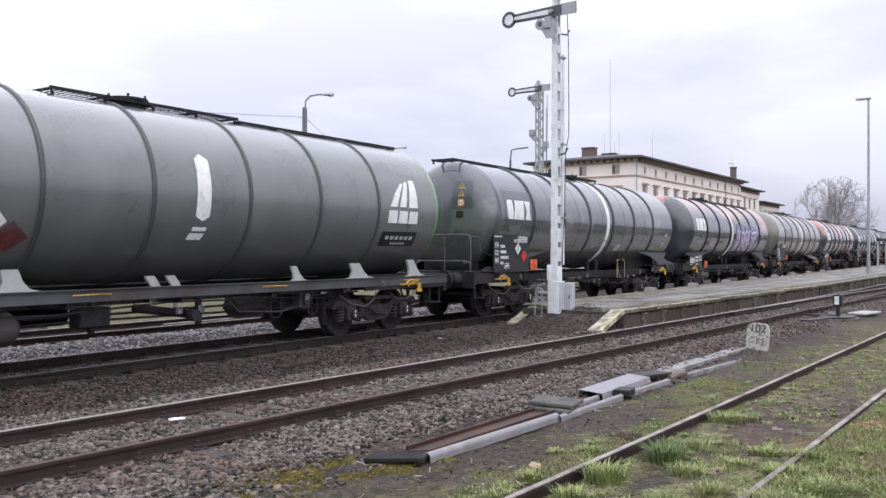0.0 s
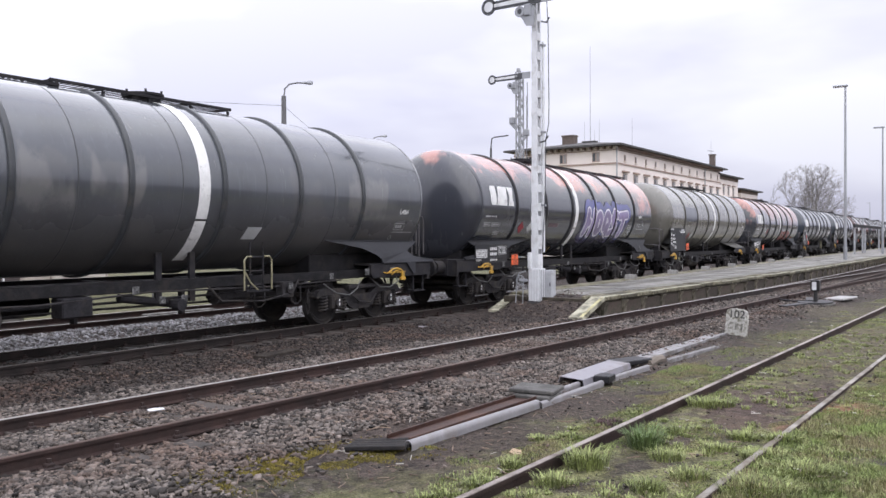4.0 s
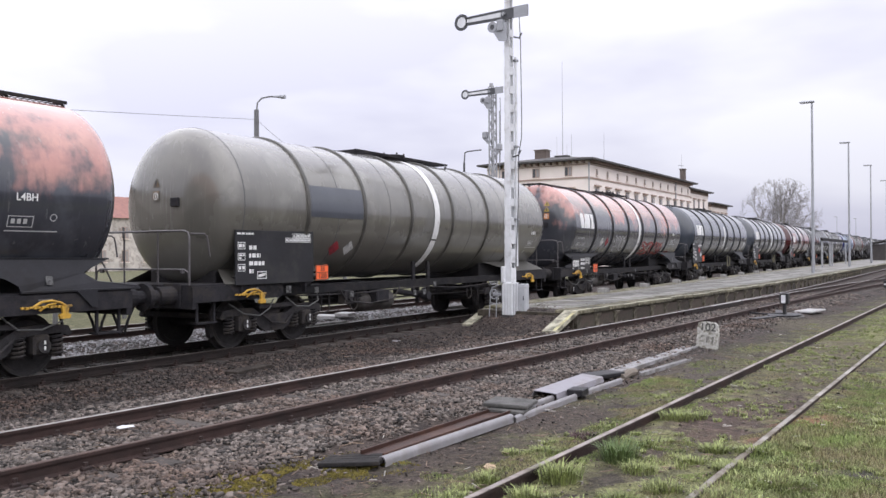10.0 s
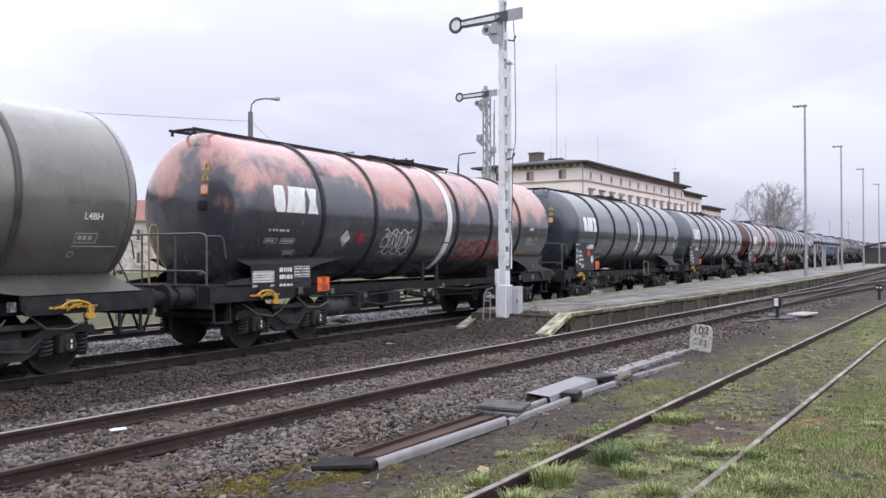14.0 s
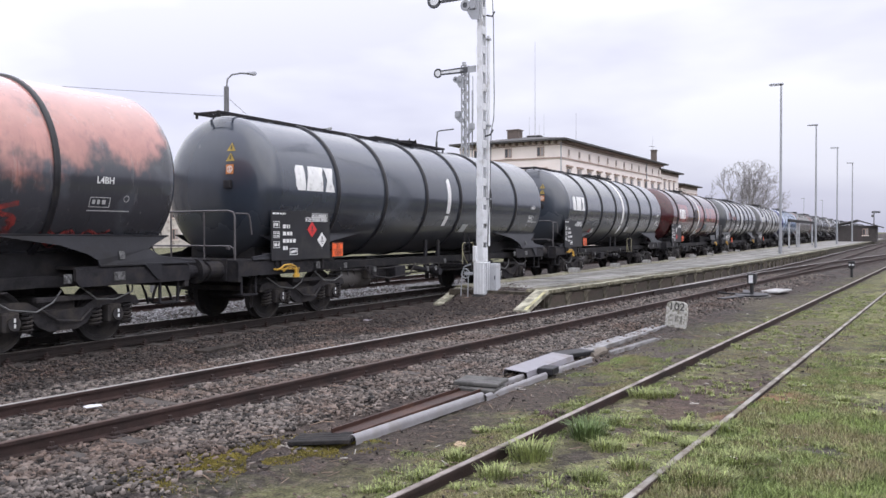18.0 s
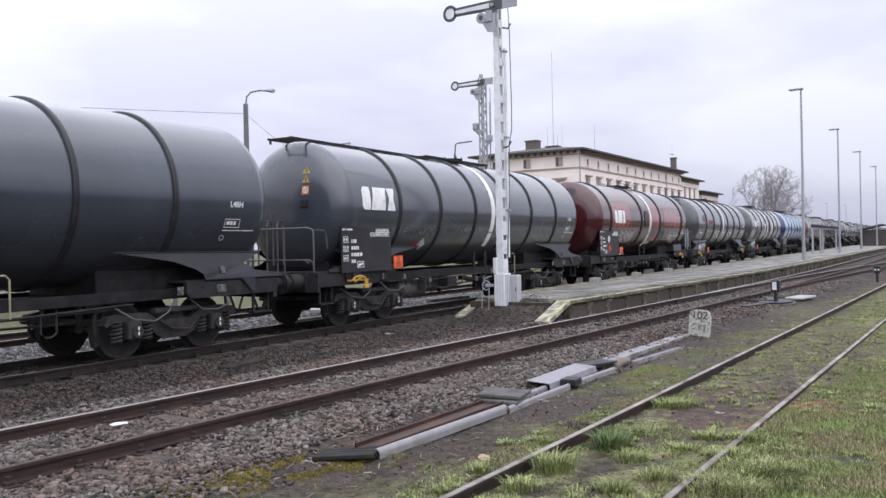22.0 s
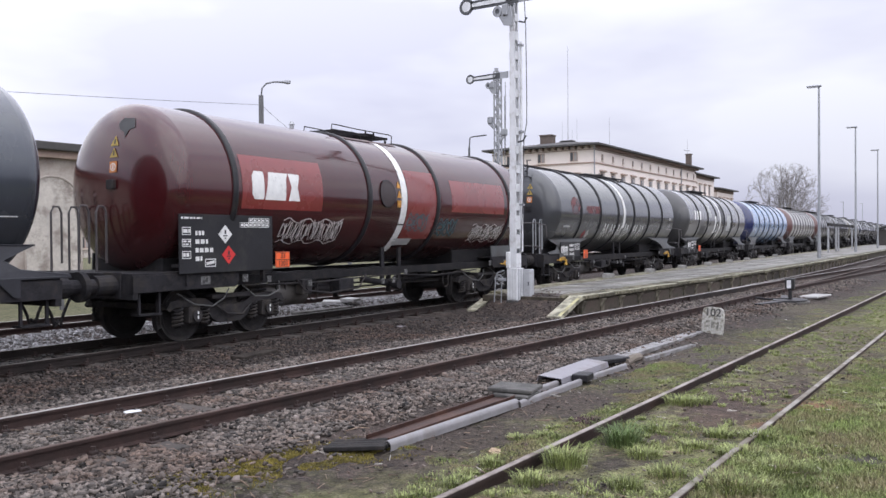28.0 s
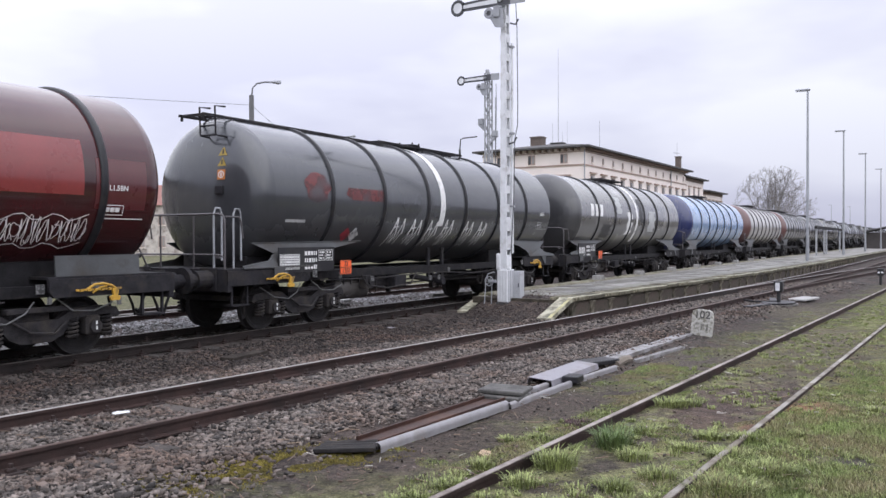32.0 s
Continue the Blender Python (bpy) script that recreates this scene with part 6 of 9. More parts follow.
ORANGE_FADED = (0.455, 0.212, 0.175)
T_GREEN_GREY = tank_mat("tank_green_grey", (0.122, 0.130, 0.130), 0.33, seed=1, streaks=0.15, dirt=(0.055, 0.052, 0.048))
T_SLATE = tank_mat("tank_slate", (0.065, 0.071, 0.082), 0.24, blotch=(0.088, 0.090, 0.097), amount=0.30, seed=2, gloss=0.09, residue=(0.20, 0.195, 0.19), dirt=(0.075, 0.070, 0.062), dirt_low=0.6, wavy_dark=0.14)
# black paint: bluish blotches and pale runs partly imitate streaky reflections
T_BLACK_ORANGE = tank_mat("tank_black_and_orange", (0.034, 0.037, 0.047), 0.26, blotch=(0.062, 0.068, 0.082), amount=0.16, top=ORANGE_FADED, top_at=0.76, lean=0.022, seed=3, gloss=0.10, streaks=0.45, dirt=(0.085, 0.083, 0.086), dirt_low=0.15)
T_BLACK_END = tank_mat("tank_end_black", (0.032, 0.035, 0.045), 0.26, top=ORANGE_FADED, top_at=1.75, seed=3, gloss=0.10, streaks=0.45, dirt=(0.085, 0.083, 0.086), dirt_low=0.15)
T_OLIVE = tank_mat("tank_olive_grey", (0.136, 0.130, 0.113), 0.3, gloss=0.10, blotch=(0.185, 0.18, 0.158), amount=0.28, seed=4, wavy_dark=0.38, dirt_low=0.34)
T_ORANGE_BLACK = tank_mat("tank_orange_and_black", (0.036, 0.038, 0.047), 0.26, blotch=(0.062, 0.068, 0.082), amount=0.16, top=ORANGE_FADED, top_at=0.36, lean=0.015, seed=8.5, gloss=0.10, streaks=0.45, dirt=(0.085, 0.083, 0.086), dirt_low=0.15)
T_ANTHRACITE = tank_mat("tank_anthracite", (0.029, 0.037, 0.052), 0.25, seed=6, streaks=0.1, coat=0.75)
T_ANTHRACITE2 = tank_mat("tank_anthracite_grey", (0.035, 0.042, 0.055), 0.27, seed=7, streaks=0.2)
T_DARK_RED = tank_mat("tank_dark_red", (0.046, 0.0062, 0.0078), 0.17, blotch=(0.038, 0.014, 0.014), amount=0.25, seed=8, coat=0.5, gloss=0.05, streaks=0.25, dirt=(0.030, 0.014, 0.014))
T_GREY = tank_mat("tank_mid_grey", (0.046, 0.049, 0.055), 0.25, gloss=0.10, coat=0.65, seed=9, streaks=0.2)
T_PALE = tank_mat("tank_pale_grey", (0.085, 0.084, 0.085), 0.3, blotch=(0.26, 0.255, 0.25), amount=0.24, seed=10, streaks=0.4)
T_BLUE = tank_mat("tank_pale_blue", (0.20, 0.325, 0.54), 0.3, seed=11, streaks=0.2, dirt_low=0.3)
T_BLUE_DARK = tank_mat("tank_end_dark_blue", (0.014, 0.022, 0.095), 0.3, seed=12)
T_RED_END = tank_mat("tank_end_faded_red", (0.095, 0.040, 0.037), 0.4, seed=13)
T_CREAM = tank_mat("tank_cream_grey", (0.36, 0.34, 0.32), 0.4, seed=14, streaks=0.5)
T_GREEN = tank_mat("tank_end_green", (0.03, 0.24, 0.035), 0.3, seed=15)
T_SOOT = tank_mat("tank_sooty", (0.026, 0.026, 0.029), 0.4, seed=16, streaks=0.4, blotch=(0.050, 0.050, 0.052))
M_PURPLE = mat("purple_spray", (0.215, 0.170, 0.305), 0.45, 0, 0.4, 1.8, 0.0, 30)
M_BLUE_SPRAY = mat("blue_spray", (0.060, 0.064, 0.205), 0.45, 0, 0.45, 1.5, 0.0, 30)
M_HAZE = mat("purple_overspray", (0.072, 0.062, 0.135), 0.5, 0, 0.4, 1.2, 0.0, 30)


def thin_spray(m, lo, hi, scale):
    """Lets the paint below show through a thin uneven coat."""
    tree = m.node_tree
    tc, nz, mr = tree.nodes.new("ShaderNodeTexCoord"), tree.nodes.new("ShaderNodeTexNoise"), tree.nodes.new("ShaderNodeMapRange")
    nz.inputs["Scale"].default_value, nz.inputs["Detail"].default_value = scale, 7
    tree.links.new(tc.outputs["Object"], nz.inputs["Vector"])
    for key, v in (("From Min", 0.36), ("From Max", 0.62), ("To Min", lo), ("To Max", hi)):
        mr.inputs[key].default_value = v
    tree.links.new(nz.outputs["Fac"], mr.inputs["Value"])
    tree.links.new(mr.outputs["Result"], tree.nodes["Principled BSDF"].inputs["Alpha"])


thin_spray(M_HAZE, 0.15, 0.85, 2.2)
M_LILAC = mat("pale_lilac_spray", (0.60, 0.58, 0.65), 0.5, 0, 0.2, 3, 0.0, 30)
M_CHALK = mat("white_lettering", (0.70, 0.70, 0.69), 0.5, 0, 0.12, 6, 0.0, 30, (0.35, 0.34, 0.33), 0.22, 7)
M_CHALK_DIM = mat("faded_white_lettering", (0.42, 0.42, 0.42), 0.6, 0, 0.2, 6, 0.0, 30)
M_TEAL = mat("teal_spray", (0.045, 0.105, 0.125), 0.5, 0, 0.2, 6, 0.0, 30)
M_SPRAY_RED = mat("faded_red_spray", (0.14, 0.035, 0.035), 0.45, 0, 0.25, 4, 0.0, 30)
thin_spray(M_SPRAY_RED, 0.15, 0.95, 3.0)
M_PANEL_RED = mat("bright_red_panel", (0.19, 0.028, 0.026), 0.28, 0, 0.15, 1.2, 0.0, 30)
M_RUBBED = mat("rubbed_grey_spray", (0.10, 0.105, 0.11), 0.6, 0, 0.3, 6, 0.0, 30, (0.04, 0.045, 0.055), 0.5, 3.0)
M_TAG_RED = mat("red_spray", (0.30, 0.045, 0.04), 0.5, 0, 0.25, 4, 0.0, 30)
thin_spray(M_TAG_RED, 0.35, 1.0, 5.0)
M_PANEL_DIM = mat("dull_red_panel", (0.085, 0.016, 0.018), 0.3, 0, 0.15, 1.2, 0.0, 30)
M_PANEL_BLUE = mat("painted_out_patch", (0.045, 0.052, 0.066), 0.32, 0, 0.2, 2, 0.0, 30)
M_PATCH = mat("pale_patch", (0.40, 0.41, 0.41), 0.5, 0, 0.15, 3, 0.0, 30)
M_SOOTY_PATCH = mat("sooty_patch", (0.035, 0.035, 0.037), 0.45, 0, 0.3, 3, 0.0, 30)
M_RING = mat("dark_hoop", (0.017, 0.017, 0.020), 0.36, 0, 0.3, 3, 0.1, 40, (0.034, 0.031, 0.030), 0.3, 2.0, spec=0.35)
M_BOARD = mat("black_board", (0.018, 0.018, 0.021), 0.5, 0, 0.3, 2, 0.05, 40, (0.034, 0.033, 0.032), 0.3, spec=0.3)
M_BOARD_GREY = mat("worn_label_plate", (0.16, 0.16, 0.16), 0.5, 0, 0.6, 22, 0.0, 30, (0.03, 0.03, 0.03), 0.55, 18)
M_YELLOW_SIGN = mat("yellow_sign", (0.36, 0.25, 0.045), 0.45, 0, 0.08, 4, 0.0, 30)
M_DIAMOND_RED = mat("dull_red_diamond", (0.26, 0.022, 0.035), 0.5, 0, 0.2, 5, 0.0, 30, (0.10, 0.02, 0.025), 0.35, 6)
M_DIAMOND_WHITE = mat("worn_white_diamond", (0.50, 0.50, 0.49), 0.5, 0, 0.2, 5, 0.0, 30, (0.12, 0.12, 0.12), 0.4, 9)
M_SIGN_DULL = mat("grimy_sign", (0.16, 0.105, 0.055), 0.6, 0, 0.3, 8, 0.0, 30, (0.09, 0.085, 0.075), 0.5, 9)
M_ORANGE_SIGN = mat("orange_sign", (0.48, 0.16, 0.03), 0.45, 0, 0.08, 4, 0.0, 30)
M_SADDLE = mat("pale_saddle_paint", (0.24, 0.24, 0.235), 0.55, 0, 0.15, 2, 0.1, 40, (0.16, 0.15, 0.14), 0.35)


for m in (M_PANEL_RED, M_PANEL_DIM, M_PANEL_BLUE, M_HAZE, M_PURPLE, M_BLUE_SPRAY):
    m.node_tree.nodes["Principled BSDF"].inputs["Coat Weight"].default_value = 0.7
    m.node_tree.nodes["Principled BSDF"].inputs["Coat Roughness"].default_value = 0.08


# surface work on the tank: x along the wagon, h the height over the axis along the curve, side -1 is the viewer's side
def on_tank(x, h, lift=0.006, r=R_TANK):
    a = h / r
    return (x, -(r + lift) * math.cos(a), Z_TANK + (r + lift) * math.sin(a))


def strip(bm, rows, lift=0.006, step=0.12):
    """A patch that hugs the tank: rows of (h, x left, x right)."""
    fine = []
    for (h0, a0, b0), (h1, a1, b1) in zip(rows, rows[1:]):
        k = max(1, int(math.ceil(abs(h1 - h0) / step)))
        for i in range(k):
            q = i / k
            fine.append((h0 + (h1 - h0) * q, a0 + (a1 - a0) * q, b0 + (b1 - b0) * q))
    fine.append(rows[-1])
    prev = None
    for h, a, b in fine:
        cur = (bm.verts.new(on_tank(a, h, lift)), bm.verts.new(on_tank(b, h, lift)))
        if prev:
            bm.faces.new((prev[0], prev[1], cur[1], cur[0])).smooth = True
        prev = cur
    return bm


def rect(bm, x0, x1, h0, h1, lift=0.006):
    return strip(bm, [(h0, x0, x1), (h1, x0, x1)], lift)


def stroke(bm, pts, w, lift=0.008):
    """A sprayed line of width w over the tank, given as (x, h) points."""
    prev = None
    fine = [pts[0]]
    for (xa, ha), (xb, hb) in zip(pts, pts[1:]):
        k = max(1, int(math.ceil(math.hypot(xb - xa, hb - ha) / 0.09)))
        fine += [(xa + (xb - xa) * i / k, ha + (hb - ha) * i / k) for i in range(1, k + 1)]
    pts = fine
    for i, (x, h) in enumerate(pts):
        x0, h0 = pts[max(i - 1, 0)]
        x1, h1 = pts[min(i + 1, len(pts) - 1)]
        d = math.hypot(x1 - x0, h1 - h0) or 1.0
        nx, nh = -(h1 - h0) / d * w / 2, (x1 - x0) / d * w / 2
        cur = (bm.verts.new(on_tank(x + nx, h + nh, lift)), bm.verts.new(on_tank(x - nx, h - nh, lift)))
        if prev:
            bm.faces.new((prev[0], prev[1], cur[1], cur[0]))
        prev = cur
    return bm


def plain_marks(x0, x1, h0, h1):
    """Three plain solid shapes in a row where the owner's mark stands: a block, a slanted block, a waisted block."""
    bm = bmesh.new()
    w = (x1 - x0) / 4.0
    m = (h0 + h1) / 2
    a = x0
    strip(bm, [(h0, a + 0.07, a + w - 0.03), (h0 + 0.09, a, a + w - 0.01), (h1 - 0.09, a, a + w - 0.01), (h1, a + 0.07, a + w - 0.03)])
    a += w + 0.01
    strip(bm, [(h0, a, a + 1.72 * w), (h1 - 0.13, a + 0.085, a + 1.76 * w), (h1, a + 0.11, a + 2 * w - 0.02)])
    a += w + 0.01
    a += w - 0.02
    strip(bm, [(h0, a, a + w), (m, a + 0.075, a + w - 0.075), (h1, a, a + w)])
    return bm


def bars(bm, x0, x1, z0, z1, rows, y, fill=0.62, rnd=None):
    """Lines of writing as plain bars on an upright board in the plane y."""
    rnd = rnd or random
    rh = (z1 - z0) / rows
    for r in range(rows):
        x = x0
        end = x0 + (x1 - x0) * (1 if r % 2 == 0 else rnd.uniform(0.6, 1.0))
        while x < end - 0.02:
            w = min(rnd.uniform(0.03, 0.10), end - x)
            zz = z1 - (r + 0.5) * rh
            v = [bm.verts.new((px, y, pz)) for px, pz in ((x, zz - rh * fill / 2), (x + w, zz - rh * fill / 2), (x + w, zz + rh * fill / 2), (x, zz + rh * fill / 2))]
            bm.faces.new(v)
            x += w + rnd.uniform(0.012, 0.03)
    return bm


def outline_box(bm, x0, x1, z0, z1, y, w=0.012):
    for a, b, c, d in ((x0, x1, z0, z0 + w), (x0, x1, z1 - w, z1), (x0, x0 + w, z0 + w, z1 - w), (x1 - w, x1, z0 + w, z1 - w)):
        bm.faces.new([bm.verts.new((px, y, pz)) for px, pz in ((a, c), (b, c), (b, d), (a, d))])
    return bm


M_RESERVOIR = mat("dusty_brown_reservoir", (0.062, 0.056, 0.053), 0.6, 0, 0.25, 3, 0.1, 40, (0.04, 0.035, 0.032), 0.4, 3.0)
M_TUBE = mat("grey_handrail", (0.085, 0.078, 0.082), 0.4, 0.1, 0.2, 5, 0.05, 60)


# ---- bogie, built once ----
def wheelset_mesh():
    bm = bmesh.new()
    for s in (-1, 1):
        y0 = s * 0.72
        prof = [(0.0, 0.10), (0.0, 0.13), (0.02, 0.36), (-0.02, 0.40), (-0.02, AXLE_R + 0.0), (0.09, AXLE_R), (0.115, AXLE_R + 0.028), (0.135, AXLE_R + 0.028), (0.135, 0.40), (0.09, 0.37), (0.07, 0.13), (0.09, 0.10)]
        rings = []
        for dy, r in prof:
            rings.append([bm.verts.new((r * math.cos(2 * math.pi * k / 28), y0 + s * (0.055 - dy), r * math.sin(2 * math.pi * k / 28))) for k in range(28)])
        for r0, r1 in zip(rings, rings[1:]):
            for k in range(28):
                bm.faces.new((r0[k], r0[(k + 1) % 28], r1[(k + 1) % 28], r1[k]))
    tube(bm, (0, -1.02, 0), (0, 1.02, 0), 0.085, 12)
    for s in (-1, 1):
        for k in range(4):
            a = math.pi / 2 * k + 0.3
            tube(bm, (0.24 * math.cos(a), s * 0.775, 0.24 * math.sin(a)), (0.24 * math.cos(a), s * 0.79, 0.24 * math.sin(a)), 0.03, 6)
    bmesh.ops.recalc_face_normals(bm, faces=bm.faces[:])
    return bm


def bogie_frame_mesh():
    bm = bmesh.new()
    for s in (-1, 1):
        y0, y1 = (s * 1.02 - 0.06, s * 1.02 + 0.06)
        # cranked side frame, dropped in the middle
        up = [(-1.45, 0.60), (-1.38, 0.72), (-1.1, 0.76), (-0.6, 0.74), (-0.35, 0.60), (0.35, 0.60), (0.6, 0.74), (1.1, 0.76), (1.38, 0.72), (1.45, 0.60)]
        dn = [(1.40, 0.56), (1.25, 0.62), (0.62, 0.60), (0.42, 0.36), (0.25, 0.28), (-0.25, 0.28), (-0.42, 0.36), (-0.62, 0.60), (-1.25, 0.62), (-1.40, 0.56)]
        extrude_poly(bm, up + dn, "y", y0, y1)
        box(bm, -0.5, 0.5, s * 1.0 - 0.05, s * 1.16, 0.72, 0.80, 0.01)
        # brake hangers and rods
        for bx in (-1.42, 1.42):
            bent(bm, [(bx, s * 0.85, 0.72), (bx, s * 0.85, 0.45), (bx * 0.97, s * 0.80, 0.34)], 0.028, 6)
        bent(bm, [(-0.42, s * 1.13, 0.62), (-0.15, s * 1.15, 0.44), (0.25, s * 1.15, 0.40), (0.48, s * 1.13, 0.58)], 0.022, 6)
    box(bm, -0.28, 0.28, -1.0, 1.0, 0.50, 0.78, 0.03)
    tube(bm, (0, 0, 0.76), (0, 0, 0.95), 0.24, 16)
    for bx in (-1.38, 1.38):
        box(bm, bx - 0.05, bx + 0.05, -1.0, 1.0, 0.58, 0.68, 0.01)
    return bm


def axlebox_mesh(s):
    bm = bmesh.new()
    box(bm, -0.13, 0.13, s * 1.06 - 0.11, s * 1.06 + 0.13, -0.14, 0.16, 0.03)
    tube(bm, (0, s * 1.19, 0), (0, s * 1.23, 0), 0.10, 14)
    return bm


def wheel_rim_mesh(s):
    """Polished edge of the tread on the outer face of a wheel."""
    bm = bmesh.new()
    n = 36
    a = [[bm.verts.new((r * math.cos(2 * math.pi * k / n), s * y, r * math.sin(2 * math.pi * k / n))) for k in range(n)] for r, y in ((0.448, 0.797), (0.456, 0.798), (0.461, 0.790))]
    for r0, r1 in zip(a, a[1:]):
        for k in range(n):
            bm.faces.new((r0[k], r0[(k + 1) % n], r1[(k + 1) % n], r1[k]))
    bmesh.ops.recalc_face_normals(bm, faces=bm.faces[:])
    return bm


M_TREAD = mat("polished_tread", (0.060, 0.058, 0.056), 0.4, 0.3, 0.3, 6, 0.1, 60, (0.018, 0.017, 0.016), 0.55, 4.0)
ME_RIM = [link_bm("wheel_rim", wheel_rim_mesh(s), M_TREAD) for s in (-1, 1)]
HOSES = []
for pts in ([(-1.25, -1.10, 0.86), (-0.95, -1.19, 0.66), (-0.55, -1.21, 0.60), (-0.25, -1.18, 0.72), (-0.05, -1.10, 0.88)], [(0.30, -1.10, 0.92), (0.50, -1.22, 0.72), (0.85, -1.24, 0.70), (1.20, -1.20, 0.80), (1.35, -1.05, 0.95)]):
    HOSES.append(link_bm("bogie_hose", bent(bmesh.new(), pts, 0.013, 6), mat("grey_hose", (0.10, 0.10, 0.10), 0.45, 0, 0.2, 6, 0.05, 60)))
ME_SHOE = link_bm("brake_shoe", extrude_poly(bmesh.new(), [(AXLE_R * 1.02 * math.cos(q), AXLE_R * 1.02 * math.sin(q)) for q in (-0.42, -0.2, 0.0, 0.2, 0.42)] + [((AXLE_R + 0.09) * math.cos(q), (AXLE_R + 0.09) * math.sin(q)) for q in (0.42, 0.2, 0.0, -0.2, -0.42)], "y", -0.80, -0.70), M_WHEEL)
ME_HANGER = link_bm("brake_hanger", bent(bmesh.new(), [(0.53, -0.82, 0.02), (0.56, -0.84, 0.20), (0.50, -0.86, 0.42)], 0.024, 6), M_BOGIE)
ME_WHEEL = link_bm("wheelset", wheelset_mesh(), M_WHEEL)
ME_BOGIE = link_bm("bogie", bogie_frame_mesh(), M_BOGIE)
SPRING = bent(bmesh.new(), [(0.085 * math.cos(k * 0.7), 0.085 * math.sin(k * 0.7), -0.17 + 0.0068 * k) for k in range(46)], 0.021, 5)
ME_SPRING = link_bm("coil_spring", SPRING, M_BOGIE)
ME_AXLEBOX = [link_bm("axlebox_with_springs", axlebox_mesh(s), M_BOGIE) for s in (-1, 1)]
bm = bmesh.new()
for s in (-1,):
    for zz in (-0.055, 0.025):
        box(bm, -0.014, 0.014, s * 1.232 - 0.003, s * 1.232 + 0.003, zz, zz + 0.055)
ME_AXMARK = link_bm("axle_mark", bm, M_CHALK)


def buffer_mesh():
    bm = bmesh.new()
    tube(bm, (0.0, 0, 0), (0.045, 0, 0), 0.235, 20)
    tube(bm, (0.04, 0, 0), (0.30, 0, 0), 0.115, 14)
    tube(bm, (0.24, 0, 0), (0.60, 0, 0), 0.165, 16)
    box(bm, 0.58, 0.62, -0.21, 0.21, -0.21, 0.21, 0.01)
    return bm


ME_BUFFER = link_bm("buffer", buffer_mesh(), M_STEEL_DARK)
bm = bmesh.new()
bent(bm, [(0.5, 0, 0.02), (0.15, 0, 0.03), (-0.1, 0.0, -0.03), (-0.24, 0, -0.04)], 0.05, 8)
box(bm, 0.25, 0.62, -0.09, 0.09, -0.10, 0.10, 0.02)
for hy in (-0.32, 0.32):
    bent(bm, [(0.5, hy, -0.04), (0.25, hy, -0.12), (0.10, hy, -0.42), (0.05, hy, -0.60), (-0.05, hy * 0.9, -0.50)], 0.026, 7)
ME_COUPLER = link_bm("coupling_and_hoses", bm, M_STEEL_DARK)


def handle_mesh():
    """Chain, grip and hook of the brake release."""
    bm = bmesh.new()
    for k in range(13):
        x = -0.46 + 0.062 * k
        box(bm, x - 0.024, x + 0.024, -0.02 - 0.012 * (k % 2), 0.012, -0.014 - 0.008 * (k % 2), 0.016, 0.004)
    bent(bm, [(-0.30, 0, 0.0), (-0.18, -0.02, 0.075), (-0.02, -0.025, 0.085), (0.12, -0.02, 0.05), (0.20, -0.02, 0.0)], 0.020, 7)
    bent(bm, [(-0.20, 0, -0.05), (-0.08, -0.02, 0.03), (0.04, -0.02, 0.04)], 0.016, 6)
    extrude_poly(bm, [(0.12, 0.0), (0.24, 0.0), (0.22, -0.10), (0.27, -0.13), (0.25, -0.18), (0.10, -0.18), (0.08, -0.13), (0.14, -0.10)], "y", -0.05, -0.01)
    return bm


ME_HANDLE = link_bm("brake_handle", handle_mesh(), M_YELLOW)


def railing_mesh(tall):
    """Bent tube railing across the end platform, with a short return along each side."""
    bm = bmesh.new()
    h = 1.02 if tall else 0.95
    for s in (-1, 1):
        y = 1.22 * s
        bent(bm, [(0.0, 0.0, h - 0.01), (0.0, y * 0.88, h - 0.01), (0.0, y * 0.97, h - 0.04), (0.0, y, h - 0.12), (0.0, y, 0.0)], 0.020, 7)
        bent(bm, [(0.03, y * 0.99, h - 0.06), (0.34, y, h - 0.06), (0.40, y, h - 0.10), (0.43, y, h - 0.20), (0.47, y, h - 0.46)], 0.017, 7)
        bent(bm, [(0.0, 0.0, 0.27), (0.0, y * 0.90, 0.27), (0.0, y * 0.98, 0.22), (0.0, y, 0.0)], 0.017, 7)
        bent(bm, [(0.0, y * 0.36, 0.0), (0.0, y * 0.36, h)], 0.017, 7)
        box(bm, -0.03, 0.03, y * 0.86 - 0.04, y * 0.86 + 0.04, 0.20, 0.28, 0.008)
    # brace of the far corner
    bent(bm, [(0.0, 1.22, 0.62), (0.16, 1.18, 0.30), (0.30, 1.15, 0.0)], 0.017, 7)
    return bm


ME_RAILING = [[link_bm("end_railing", railing_mesh(k), M_TUBE)] for k in (False, True)]


def hoop_railing_mesh(y, xs=(0.0, 0.34)):
    """Two narrow upright hoops for the shunter to hold on to."""
    bm = bmesh.new()
    for x in xs:
        bent(bm, [(x, y, 0), (x, y, 1.02), (x + 0.05, y, 1.12), (x + 0.15, y, 1.12), (x + 0.20, y, 1.02), (x + 0.20, y, 0.15)], 0.02, 7)
    return bm


ME_HOOPS = [link_bm("grab_hoop", hoop_railing_mesh(y), M_TUBE) for y in (0.05, 0.78)]
ME_HOOPS_PALE = [link_bm("grab_hoop", hoop_railing_mesh(-0.95, (0.0, 0.5)), M_SIGNAL_GREY)]
M_YTUBE = mat("yellow_tube", (0.32, 0.25, 0.11), 0.5, 0, 0.2, 5, 0.05, 60)
ME_HOOPS_Y = [link_bm("yellow_grab_hoop", hoop_railing_mesh(0.25, (0.0,)), M_YTUBE)]


